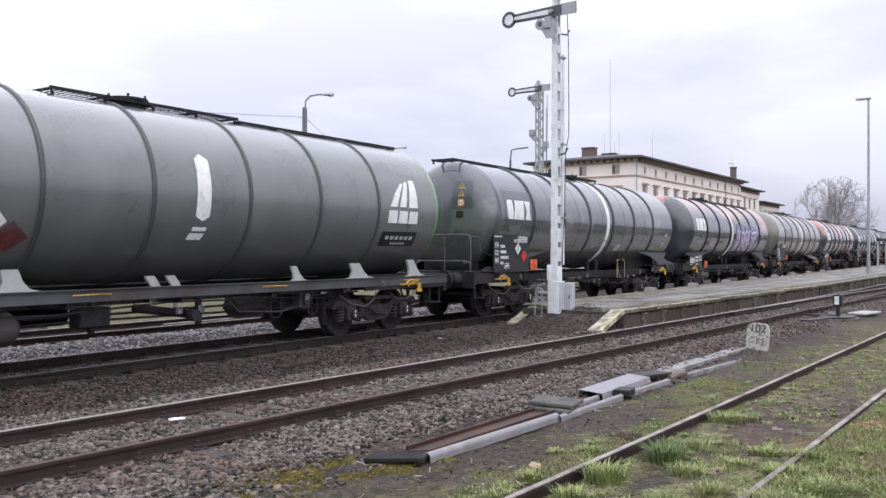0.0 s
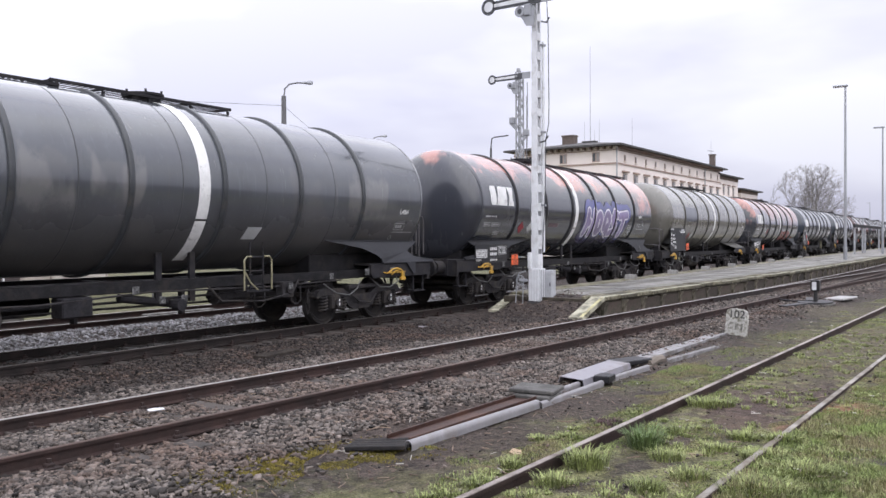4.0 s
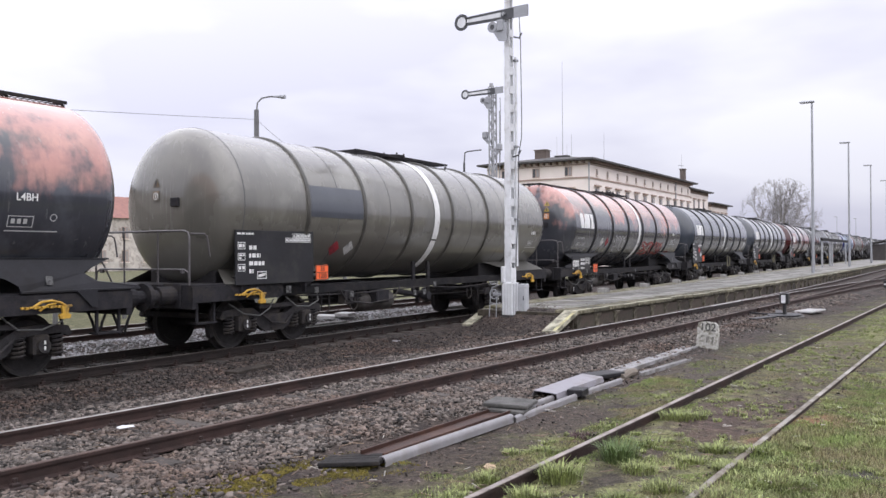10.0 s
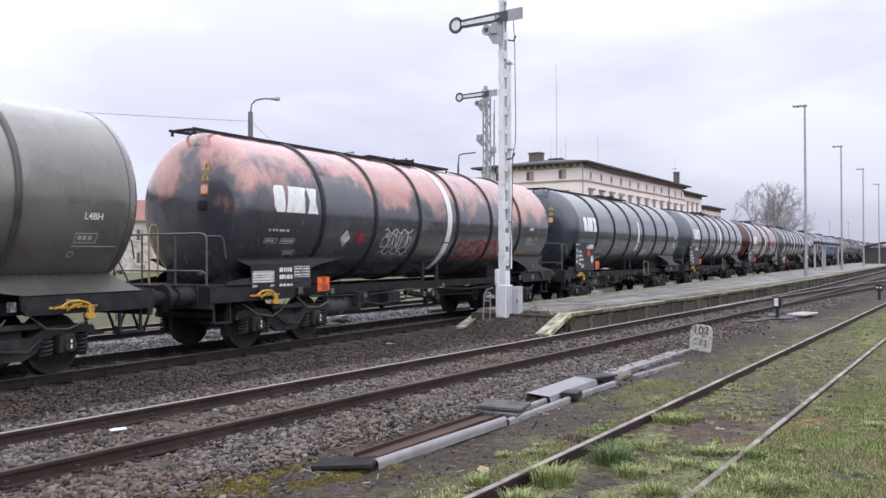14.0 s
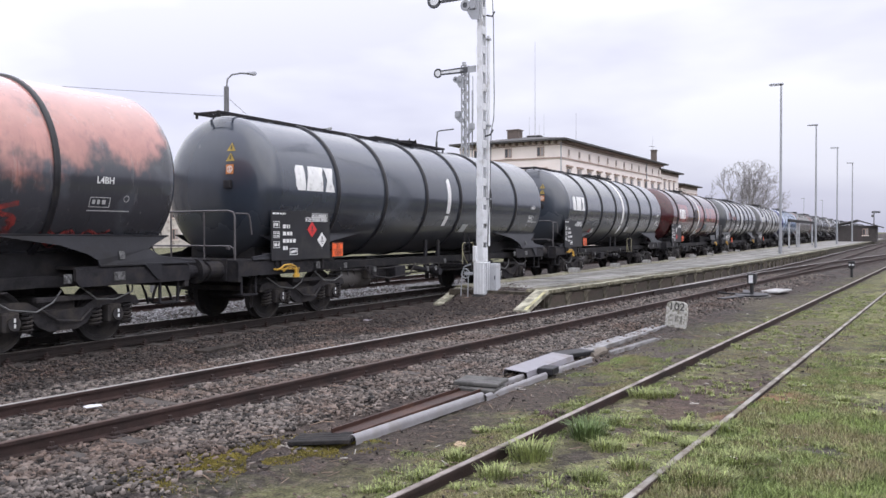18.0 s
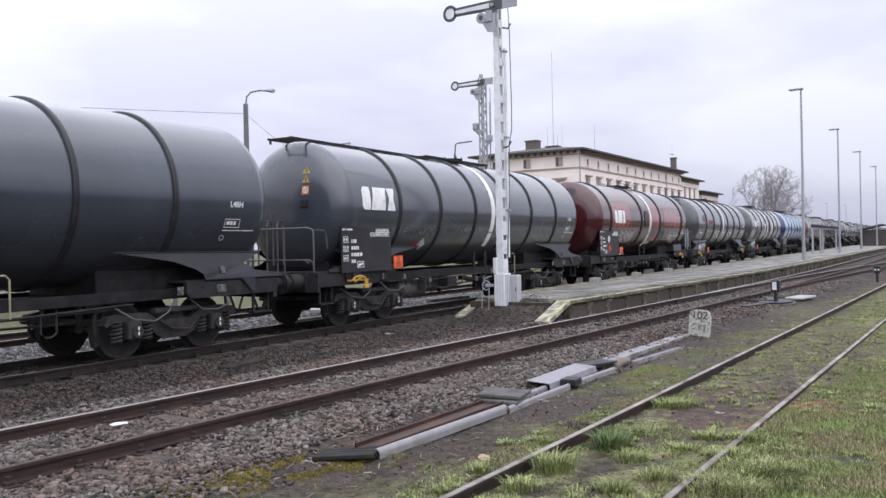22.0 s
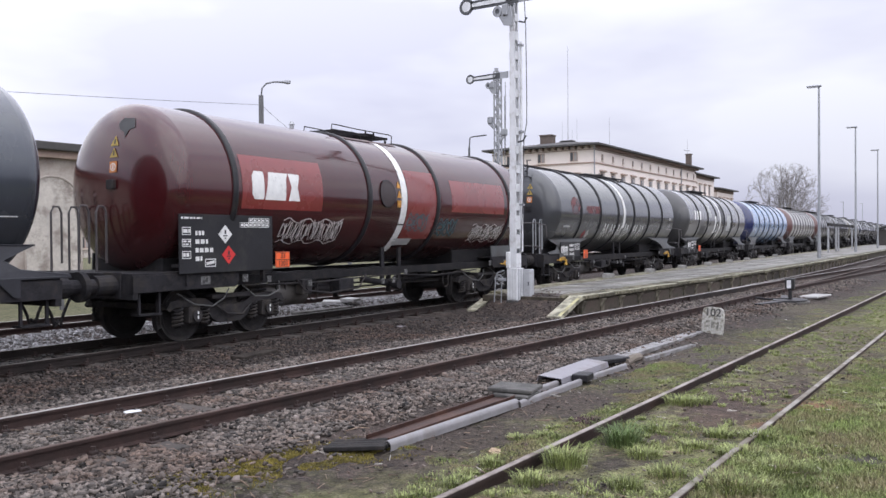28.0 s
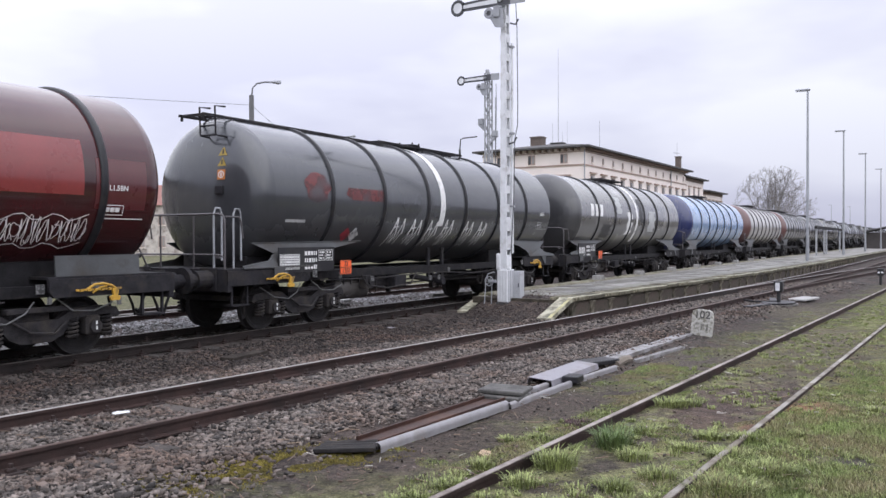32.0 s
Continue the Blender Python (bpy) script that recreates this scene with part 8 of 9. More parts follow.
def tank_wagon(i, spec):
    b0, b1 = BOUNDS[i], BOUNDS[i + 1]
    L = (b1 - b0) * 1.003
    rnd = random.Random(100 + i)
    w = thing("tank_wagon", spec["label"], "tank wagon", rail_pose((b0 + b1) / 2), "wagons of the tank train")
    xf, xr = -L / 2 + spec.get("front", 1.22), L / 2 - spec.get("rear", 0.68)
    LT, xc = xr - xf, (xr + xf) / 2
    S = Matrix.Translation((xc, 0, 0))
    dish = 0.52
    far = i > 12
    seg = 40 if far else 72
    t = part("tank", shell_mesh(LT, R_TANK, dish, seg, 0), spec["tank"], w, smooth=True)
    t.matrix_basis = S
    for which, key in ((-1, "head"), (1, "tail")):
        part("tank_end", shell_mesh(LT, R_TANK, dish, seg, which), spec.get(key, spec["tank"]), w, spec.get(key + "_label", ""), True).matrix_basis = S
    for x in spec["hoops"]:
        share("hoop", spec.get("hoop_me", ME_HOOP), w, Matrix.Translation((xc + x, 0, 0)))
    if spec.get("seams"):
        hs = spec["hoops"]
        for a, b in zip(hs, hs[1:]):
            if b - a < 2.5:
                share("weld_seam", ME_SEAM, w, Matrix.Translation((xc + (a + b) / 2 + 0.05, 0, 0)))
        for x in (-LT / 2 + dish, LT / 2 - dish):
            share("weld_seam", ME_SEAM, w, Matrix.Translation((xc + x, 0, 0)))
    if "band" in spec:
        x, lo, hi = spec["band"]
        k = R_TANK
        bm = rect(bmesh.new(), xc + x - 0.12, xc + x + 0.12, lo * k, hi * k)
        p = part("white_band", bm, M_CHALK, w, "white painted band round the tank")
        bm = rect(bmesh.new(), xc + x - 0.12, xc + x + 0.12, -0.62, -0.585, 0.009)
        part("band_mark", bm, M_BLACK, p)
    # underframe: sills, end decks, headstocks
    sill_y = 1.30 if spec.get("frame") else 0.98
    m_sill = M_STEEL_GREY if spec.get("frame") else M_SILL
    for y in (-sill_y, sill_y):
        bm = box(bmesh.new(), -L / 2 + 0.62, L / 2 - 0.62, y - 0.05, y + 0.05, 1.01 if spec.get("frame") else 0.93, 1.2 if spec.get("frame") else 1.105, 0.008)
        if spec.get("frame"):
            box(bm, -L / 2 + 0.62, L / 2 - 0.62, y - 0.09, y + 0.09, 1.185, 1.2)
        part("side_sill", bm, m_sill, w)
    bm = box(bmesh.new(), -L / 2 + 0.7, L / 2 - 0.7, -0.3, 0.3, 0.88, 1.06)
    part("centre_sill", bm, M_STEEL_DARK, w)
    for k in range(5):
        x = -4.0 + 2 * k
        part("cross_member", box(bmesh.new(), x - 0.06, x + 0.06, -sill_y, sill_y, 0.92, 1.06), M_STEEL_DARK, w)
    for s in (-1, 1):
        e = L / 2 - 0.62
        bm = box(bmesh.new(), *sorted((s * e, s * (e - 0.10))), -1.33, 1.33, 0.82, 1.20, 0.01)
        part("headstock", bm, M_STEEL_DARK, w)
        ln = 3.1 if spec.get("frame") else 2.3
        bm = box(bmesh.new(), *sorted((s * e, s * (e - ln))), -1.30, 1.30, 1.195, 1.235)
        for y in (-1.31, 1.31):
            extrude_poly(bm, [(s * e, 1.2), (s * (e - ln), 1.2), (s * (e - ln), 1.02), (s * (e - ln + 0.08), 0.93), (s * e, 0.93)], "y", y - 0.03, y + 0.03)
        bmesh.ops.recalc_face_normals(bm, faces=bm.faces[:])
        part("end_deck", bm, M_STEEL_DARK, w)
        if not far:
            for dx, wd in ((1.5, 0.11), (2.45, 0.07)):
                part("small_plate", box(bmesh.new(), s * (e - dx) - wd, s * (e - dx) + wd, -1.352, -1.342, 1.0, 1.14, 0.003), M_BOARD_GREY, w)
        for me in () if spec.get("frame") else spec["saddle_me"][0 if s < 0 else 1]:
            share("saddle", me, w, Matrix.Translation((xc + s * (LT / 2 - 6.55), 0, 0)))
        if s > 0 and i in (2, 4, 5, 6):
            part("small_plate", box(bmesh.new(), -0.055, 0.055, -0.006, 0.006, -0.065, 0.065, 0.002), M_BOARD_GREY, w).matrix_basis = pose(xc + LT / 2 - 6.55 + 5.2, -1.302, 1.40, -13, 0, 0)
        for y in (-0.87, 0.87):
            share("buffer", ME_BUFFER, w, pose(s * L / 2, y, 1.05, 0, 0, 0 if s < 0 else 180))
        share("coupling", ME_COUPLER, w, pose(s * L / 2, 0, 1.02, 0, 0, 0 if s < 0 else 180))
        # bolster that carries the tank end on the sills
        if not spec.get("frame"):
            bm = box(bmesh.new(), *sorted((s * (L / 2 - 4.35), s * (L / 2 - 1.6))), -0.86, 0.86, 1.03, 1.46, 0.02)
            part("bolster", bm, M_SILL, w)
    # bogies
    sets = []
    for s in (-1, 1):
        bg = share("bogie", ME_BOGIE, w, Matrix.Translation((s * (L / 2 - 2.95), 0, 0)))
        for me in () if far else HOSES:
            share("bogie_hose", me, bg, Matrix())
        for a in (-0.9, 0.9):
            ws = share("wheelset", ME_WHEEL, bg, pose(a, 0, AXLE_R))
            sets.append(ws)
            if not far:
                for me in ME_RIM:
                    share("wheel_rim", me, ws, Matrix())
                sgn = 1 if a > 0 else -1
                for me, nm in ((ME_SHOE, "brake_shoe"), (ME_HANGER, "brake_hanger")):
                    share(nm, me, bg, Matrix.Translation((a, 0, AXLE_R)) @ (Matrix() if sgn > 0 else Matrix.Scale(-1, 4, (1, 0, 0))))
            for me in ME_AXLEBOX:
                share("axlebox", me, bg, pose(a, 0, AXLE_R))
            for sy in (-1.05, 1.05):
                for dx in (-0.30, 0.30):
                    share("coil_spring", ME_SPRING, bg, pose(a + dx, sy, AXLE_R))
            share("axle_mark", ME_AXMARK, bg, pose(a, 0, AXLE_R))
    for s in (-1, 1) if i < 9 else ():
        if (i, s) not in ((4, 1), (5, 1), (6, 1), (7, -1)):
            share("brake_handle", ME_HANDLE, w, pose(s * (L / 2 - 2.05), -1.40, 1.03, 0, 0, 0))
    # reservoirs, valves and pipes under the belly
    bm = bmesh.new()
    x0 = -1.95 if i == 3 else -3.75
    tube(bm, (x0, -0.75, 0.66), (x0 + 1.15, -0.75, 0.66), 0.235, 20, caps=False)
    for xa, xb in ((x0, x0 - 0.10), (x0 + 1.15, x0 + 1.25)):
        tube(bm, (xa, -0.75, 0.66), (xb, -0.75, 0.66), 0.235, 20, 0.14)
    part("air_reservoir", bm, M_RESERVOIR, w, smooth=True)
    part("air_reservoir", tube(bmesh.new(), (-2.0, 0.5, 0.72), (-1.0, 0.5, 0.72), 0.19, 14), M_STEEL_DARK, w)
    bm = bmesh.new()
    bent(bm, [(xc - 0.9, -0.9, 0.85), (xc, -0.95, 0.72), (xc, -1.2, 0.70)], 0.07, 10)
    tube(bm, (xc, -1.15, 0.70), (xc, -1.32, 0.70), 0.10, 12)
    bent(bm, [(-4.2, -0.9, 0.80), (-1.0, -0.85, 0.78), (2.0, -0.85, 0.80), (4.4, -0.9, 0.82)], 0.022, 6)
    x0, x1 = (xc - 0.72, xc + 0.02) if i == 2 else (xc - 0.2, xc + 0.5)
    for x in () if spec.get("frame") else (x0, x1):
        box(bm, x - 0.06, x + 0.06, -1.0, -0.94, 0.72, 1.56, 0.005)
    tube(bm, (x0, -0.97, 0.8), (x1, -0.97, 0.8), 0.025, 6)
    part("drain_pipe", bm, M_STEEL_DARK, w)
    part("brake_box", box(bmesh.new(), -1.75, -1.25, -1.15, -0.85, 0.62, 0.92, 0.02), M_STEEL_DARK, w)
    if not far:
        for nm, me in RIGGING:
            share(nm, me, w, Matrix() if i < 3 else Matrix.Scale(-1, 4, (1, 0, 0)))
    for x in (-L / 2 + 1.0, L / 2 - 1.0):
        share("shunter_step", ME_STEP, w, Matrix.Translation((x, 0, 0)))
    for kind in spec.get("railing", ("plain",)):
        mes = {"plain": ME_RAILING[0], "tall": ME_RAILING[1], "hoops": ME_HOOPS, "yellow": ME_HOOPS_Y, "pale": ME_HOOPS_PALE}[kind]
        for me in mes:
            share("end_railing", me, w, Matrix.Translation((-L / 2 + 0.66, 0, 1.23)))
    if spec.get("ladder") is not None:
        share("side_ladder", ME_LADDER, w, Matrix.Translation((xc + spec["ladder"], 0, 0)))
        share("guard_rail", ME_GUARD, w, Matrix.Translation((xc + spec["ladder"], 0, 0)))
        p = part("pale_patch", strip(bmesh.new(), [(-0.98, xc + spec["ladder"] - 0.22, xc + spec["ladder"] + 0.12), (-0.72, xc + spec["ladder"] - 0.16, xc + spec["ladder"] + 0.20)]), M_PATCH, w, "pale grey painted patch")
    for x0, x1, z in spec.get("walk", ()):
        walkway(w, xc + x0, xc + x1, Z_TANK + R_TANK + z)
    dome(w, xc + spec.get("dome", 0.3))
    if "logo" in spec:
        x0, h0 = spec["logo"]
        part("owner_mark", plain_marks(xc + x0, xc + x0 + 1.32, h0, h0 + 0.52), M_CHALK, w, "white painted owner's mark in plain shapes")
    if "board" in spec:
        x0, x1, dm = spec["board"]
        info_board(w, xc + x0, xc + x1, 1.20, 2.20, rnd, dm)
        orange_plate(w, xc + x1 + 0.26, 1.38)
    if "framemark" in spec:
        frame_lettering(w, xc + spec["framemark"], rnd)
        orange_plate(w, xc + spec["framemark"] + 2.05, 1.18)
    if spec.get("signs"):
        head_signs(w, xf, {"dull": 0.25, "near": -0.12}.get(spec["signs"], -0.56), M_SIGN_DULL if spec["signs"] == "dull" else None, spec.get("sign_ground"))
    if spec.get("tailmark") and not far:
        bm = bmesh.new()
        dz = spec.get("tail_h", -0.2)
        xt = xr - spec.get("tail_x", 0.0)
        for k, (dh, wd) in enumerate(((-0.02 + dz, 0.0), (-0.22 + dz, 0.32), (-0.40 + dz, 0.0))):
            for q in range(int(wd / 0.09)):
                rect(bm, xt - 1.35 + q * 0.09, xt - 1.35 + q * 0.09 + rnd.uniform(0.05, 0.08), dh - (0.07 if k == 1 else 0.022), dh)
        for a0, a1, c0, c1 in ((-1.40, -1.02, 0.03, 0.042), (-1.40, -1.02, -0.122, -0.11), (-1.40, -1.388, -0.11, 0.03), (-1.032, -1.02, -0.11, 0.03)):
            rect(bm, xt + a0, xt + a1, -0.22 + dz + c0, -0.22 + dz + c1)
        rect(bm, xt - 1.42, xt - 0.62, -0.405 + dz, -0.388 + dz)
        cx = xt - (0.72 if spec.get("tail_x") else 1.38)
        stroke(bm, [(cx + 0.05 * math.cos(0.6 * q), (-0.19 if spec.get("tail_x") else -0.54) + dz + 0.05 * math.sin(0.6 * q)) for q in range(12)], 0.012)
        p = tagged(part("tail_lettering", bm, M_CHALK_DIM if spec.get("dim") else M_CHALK, w, "small white lettering"), kind="stuff")
        share("tail_code", ME_L15BN if spec["tank"] == T_DARK_RED else ME_L4BH, p, Matrix.Translation(on_tank(xt - 1.15, 0.08 + dz, 0.012)) @ pose(0, 0, 0, 90 - math.degrees((0.08 + dz) / R_TANK), 0, 0))
    for extra in spec.get("extras", ()):
        extra(w, xc, xf, xr, rnd)
    wagons.append((w, (b0 + b1) / 2, sets))
    return w


# ---- what sets single wagons apart ----
def green_grey_marks(w, xc, xf, xr, rnd):
    bm = bmesh.new()
    x = xc + 4.95
    for k in range(3):
        strip(bm, [(-0.33, x + 0.37 * k, x + 0.37 * k + 0.33), (-0.06, x + 0.37 * k + 0.02, x + 0.37 * k + 0.32)])
    for k, (a0, a1, b0, b1) in enumerate(((0.05, 0.30, 0.52, 0.62), (0.38, 0.62, 0.68, 0.78), (0.72, 1.05, 0.86, 1.05))):
        strip(bm, [(0.02, x + a0, x + a1), (0.30, x + a0 * 0.6 + b0 * 0.4, x + a1 * 0.6 + b1 * 0.4), (0.55 + 0.05 * k, x + b0, x + b1)])
    part("owner_mark", bm, M_CHALK, w, "white painted owner's mark in plain shapes")
    bm = rect(bmesh.new(), x - 0.1, x + 1.15, -0.86, -0.52)
    p = part("lettering_patch", bm, M_BOARD, w, "black patch with pale lettering")
    bm = bmesh.new()
    for k in range(6):
        rect(bm, x + 0.05 + 0.17 * k, x + 0.17 + 0.17 * k, -0.70, -0.62, 0.01)
        rect(bm, x + 0.3 + 0.09 * k, x + 0.36 + 0.09 * k, -0.82, -0.77, 0.01)
    tagged(part("lettering", bm, M_CHALK_DIM, p), kind="stuff")
    bm = bmesh.new()
    strip(bm, [(-0.44, xc + 0.0, xc + 0.04), (-0.37, xc - 0.14, xc + 0.15), (0.58, xc - 0.12, xc + 0.16), (0.67, xc - 0.02, xc + 0.02)])
    strip(bm, [(-0.78, xc - 0.22, xc + 0.07), (-0.66, xc - 0.18, xc + 0.12)])
    strip(bm, [(-0.62, xc - 0.16, xc + 0.13), (-0.55, xc - 0.15, xc + 0.14)])
    part("white_stripe", bm, M_CHALK, w, "short upright white stripe")
    part("red_diamond", strip(bmesh.new(), [(-1.02, xc - 3.12, xc - 3.10), (-0.78, xc - 3.36, xc - 2.86), (-0.54, xc - 3.12, xc - 3.10)]), M_SPRAY_RED, w, "red hazard diamond")
    part("white_diamond", strip(bmesh.new(), [(-0.80, xc - 3.45, xc - 3.42), (-0.55, xc - 3.68, xc - 3.2), (-0.30, xc - 3.45, xc - 3.42)]), M_CHALK, w, "white hazard diamond")
    for x, half, up in ((-5.9, 0.42, 0.34), (-3.05, 0.36, 0.30), (-0.81, 0.09, 0.16), (-0.42, 0.09, 0.16), (2.4, 0.22, 0.27), (4.2, 0.46, 0.30), (6.14, 0.38, 0.36)):
        for y in (-1, 1):
            bm = bmesh.new()
            flare = 0.34 if half > 0.2 else 0.9
            q0 = [bm.verts.new((xc + x + half * u, y * (1.33 - 0.15 * v), 1.2 + up * v)) for u, v in ((-1.0, 0.0), (-1.0 + (1 - flare) * 0.62, 0.12), (-flare * 1.15, 0.45), (-flare, 1.0), (flare, 1.0), (flare * 1.15, 0.45), (1.0 - (1 - flare) * 0.62, 0.12), (1.0, 0.0))]
            q1 = [bm.verts.new((v.co.x, v.co.y - y * 0.05, v.co.z)) for v in q0]
            bm.faces.new(q0)
            bm.faces.new(q1[::-1])
            for k in range(8):
                bm.faces.new((q0[k], q0[(k + 1) % 8], q1[(k + 1) % 8], q1[k]))
            bmesh.ops.recalc_face_normals(bm, faces=bm.faces[:])
            part("tank_support", bm, M_SADDLE, w, "pale flared tank support")
    bm = bmesh.new()
    for x in (-1.95, 1.7, 5.9):
        bent(bm, [(xc + x - 0.32, -1.40, 1.12), (xc + x, -1.42, 1.125), (xc + x + 0.30, -1.40, 1.12)], 0.010, 6)
    part("lashing_bar", bm, M_YELLOW, w)


def graffiti(w, xc, xf, xr, rnd):
    """Large purple piece with pale outlines on a blue cloud: five plain fat shapes."""
    x0, base = xc - 0.08, -0.40
    lines = [[(0.34, -0.36), (0.48, 0.36)], [(0.84, -0.38), (0.98, 0.36)], [(0.44, -0.02), (0.60, 0.0)],
             [(1.43 + 0.19 * math.cos(k * 0.4), -0.02 + 0.31 * math.sin(k * 0.4)) for k in range(17)],
             [(2.14 + 0.22 * math.cos(k * 0.4 - 1.3), 0.02 + 0.30 * math.sin(k * 0.4 - 1.3)) for k in range(14)], [(2.2, -0.10), (2.40, -0.38)],
             [(3.05, 0.30), (2.80, 0.38), (2.66, 0.20), (2.80, 0.02), (3.0, -0.10), (2.95, -0.32), (2.62, -0.36)],
             [(3.32, 0.27), (4.05, 0.32)], [(3.70, 0.28), (3.62, -0.40)]]
    step = 0.012
    gu, gv = np.meshgrid(np.arange(-0.55, 4.75, step), np.arange(-0.95, 1.05, step), indexing="ij")
    dist = np.full(gu.shape, 9.0)
    for ln in lines:
        for (ua, va), (ub, vb) in zip(ln, ln[1:]):
            du, dv = ub - ua, vb - va
            k = np.clip(((gu - ua) * du + (gv - va) * dv) / (du * du + dv * dv), 0, 1)
            dist = np.minimum(dist, np.hypot(gu - ua - k * du, gv - va - k * dv))
    wob = np.array([noise.noise(Vector((p * 2.4, q * 2.4, 1.0))) for p, q in zip(gu.ravel(), gv.ravel())]).reshape(gu.shape)
    dist = dist + 0.014 * wob
    up = np.clip((gv + 0.2) / 0.7, 0, 1)
    haze_to = 0.42 + 0.16 * wob
    blue_to = 0.24 + 0.16 * up + 0.08 * wob
    for name, lo, hi, m, label, lift in (("purple_fill", -1, 0.125, M_PURPLE, "mottled purple fill of a graffiti piece", 0.016), ("pale_outline", 0.125, 0.178, M_LILAC, "pale outline round the graffiti shapes", 0.016), ("dark_edge", 0.178, 0.198, M_PANEL_BLUE, "dark edge round the graffiti shapes", 0.016), ("blue_cloud", 0.198, None, M_BLUE_SPRAY, "blue sprayed cloud of a graffiti piece", 0.014), ("purple_haze", None, None, M_HAZE, "thin purple overspray of a graffiti piece", 0.011)):
        if name == "purple_haze":
            ok = (dist >= blue_to) & (dist < haze_to)
        else:
            ok = (dist >= lo) & (dist < (hi if hi else blue_to))
        cu, cv = gu[ok], gv[ok]
        q = []
        for su, sv in ((0, 0), (1, 0), (1, 1), (0, 1)):
            an = (base + cv + sv * step) / R_TANK
            q.append(np.stack([x0 + cu + su * step, -(R_TANK + lift) * np.cos(an), Z_TANK + (R_TANK + lift) * np.sin(an)], 1))
        V = np.stack(q, 1).reshape(-1, 3)
        ob = new(name, mesh_np(name, V, np.arange(len(V)).reshape(-1, 4), m))
        ob.parent = w
        tagged(ob, label)
    part("small_tag", scribble(xc + 4.25, xc + 4.7, -0.85, -0.45, 0.014, rnd, 5), M_CHALK_DIM, w, "small white scribbled tag")
    share("pink_tag", ME_BANAU, w, Matrix.Translation(on_tank(xc - 2.25, -0.52, 0.010)) @ pose(0, 0, 0, 90 + math.degrees(0.52 / R_TANK), 0, 0), "faint pink scribbled tag")
    flat_signs(w, xc - 4.35, -0.62)
    bm = bmesh.new()
    for k in range(2):
        stroke(bm, [(xc - 1.65 + 0.3 * k, -1.75), (xc - 1.82 + 0.3 * k, -1.35)], 0.05, 0.03)
    part("yellow_strut", bm, M_YELLOW, w)


def flat_signs(w, x, h, first_red=True, gap=0.55):
    for k in range(2):
        red = (k == 0) == first_red
        xx = x + gap * k
        bm = strip(bmesh.new(), [(h - 0.18, xx - 0.01, xx + 0.01), (h, xx - 0.18, xx + 0.18), (h + 0.18, xx - 0.01, xx + 0.01)])
        part("hazard_diamond", bm, M_DIAMOND_RED if red else M_DIAMOND_WHITE, w, "red hazard diamond" if red else "white hazard diamond")


def faint_board_text(x, h):
    """A short line of small lettering over two framed codes and a third below them."""
    def put(w, xc, xf, xr, rnd):
        bm = bmesh.new()
        for k in range(6):
            rect(bm, xc + x + 0.10 * k, xc + x + 0.10 * k + rnd.uniform(0.05, 0.085), h, h + 0.045)
        part("faded_lettering", bm, M_CHALK_DIM, w, "faded white lettering")
        for x0, x1, h0 in ((-0.05, 0.30, -0.25), (0.40, 0.83, -0.25), (0.62, 0.95, -0.50)):
            bm = bmesh.new()
            a, b, c, d = xc + x + x0, xc + x + x1, h + h0, h + h0 + 0.11
            for q in ((a, b, c, c + 0.012), (a, b, d - 0.012, d), (a, a + 0.012, c + 0.012, d - 0.012), (b - 0.012, b, c + 0.012, d - 0.012)):
                rect(bm, *q)
            k = a + 0.04
            while k < b - 0.08:
                rect(bm, k, k + 0.04, c + 0.03, d - 0.03)
                k += 0.06
            part("framed_code", bm, M_CHALK_DIM, w, "small framed white code")
    return put


def stripe_only(w, xc, xf, xr, rnd):
    bm = bmesh.new()
    xs = xc + 0.24
    strip(bm, [(-0.42, xs - 0.11, xs + 0.09), (0.46, xs - 0.09, xs + 0.11), (0.54, xs + 0.02, xs + 0.10)])
    strip(bm, [(-0.78, xs - 0.14, xs + 0.05), (-0.48, xs - 0.11, xs + 0.09)])
    part("white_stripe", bm, M_CHALK, w, "short upright white stripe")


def olive_patches(w, xc, xf, xr, rnd):
    part("dark_patch", rect(bmesh.new(), xc - 4.78, xc - 2.99, -0.18, 0.46), M_PANEL_BLUE, w, "dark blue painted-out patch")
    flat_signs(w, xc - 3.75, -0.85, True, 0.5)
    bm = bmesh.new()
    tube(bm, (xf + 0.30, -0.28, 3.62), (xf + 0.18, -0.28, 3.62), 0.05, 10)
    tube(bm, (xf + 0.34, -0.62, 3.62), (xf + 0.22, -0.62, 3.62), 0.05, 10)
    part("lifting_lug", bm, M_STEEL_DARK, w)


M_SIGN_WORN = mat("worn_amber_sign", (0.50, 0.24, 0.04), 0.5, 0, 0.25, 8, 0.0, 30, (0.10, 0.05, 0.02), 0.30, 14)
M_PAN = mat("dull_red_pan", (0.12, 0.075, 0.072), 0.5, 0, 0.3, 5, 0.1, 40, (0.05, 0.03, 0.03), 0.45, 4)


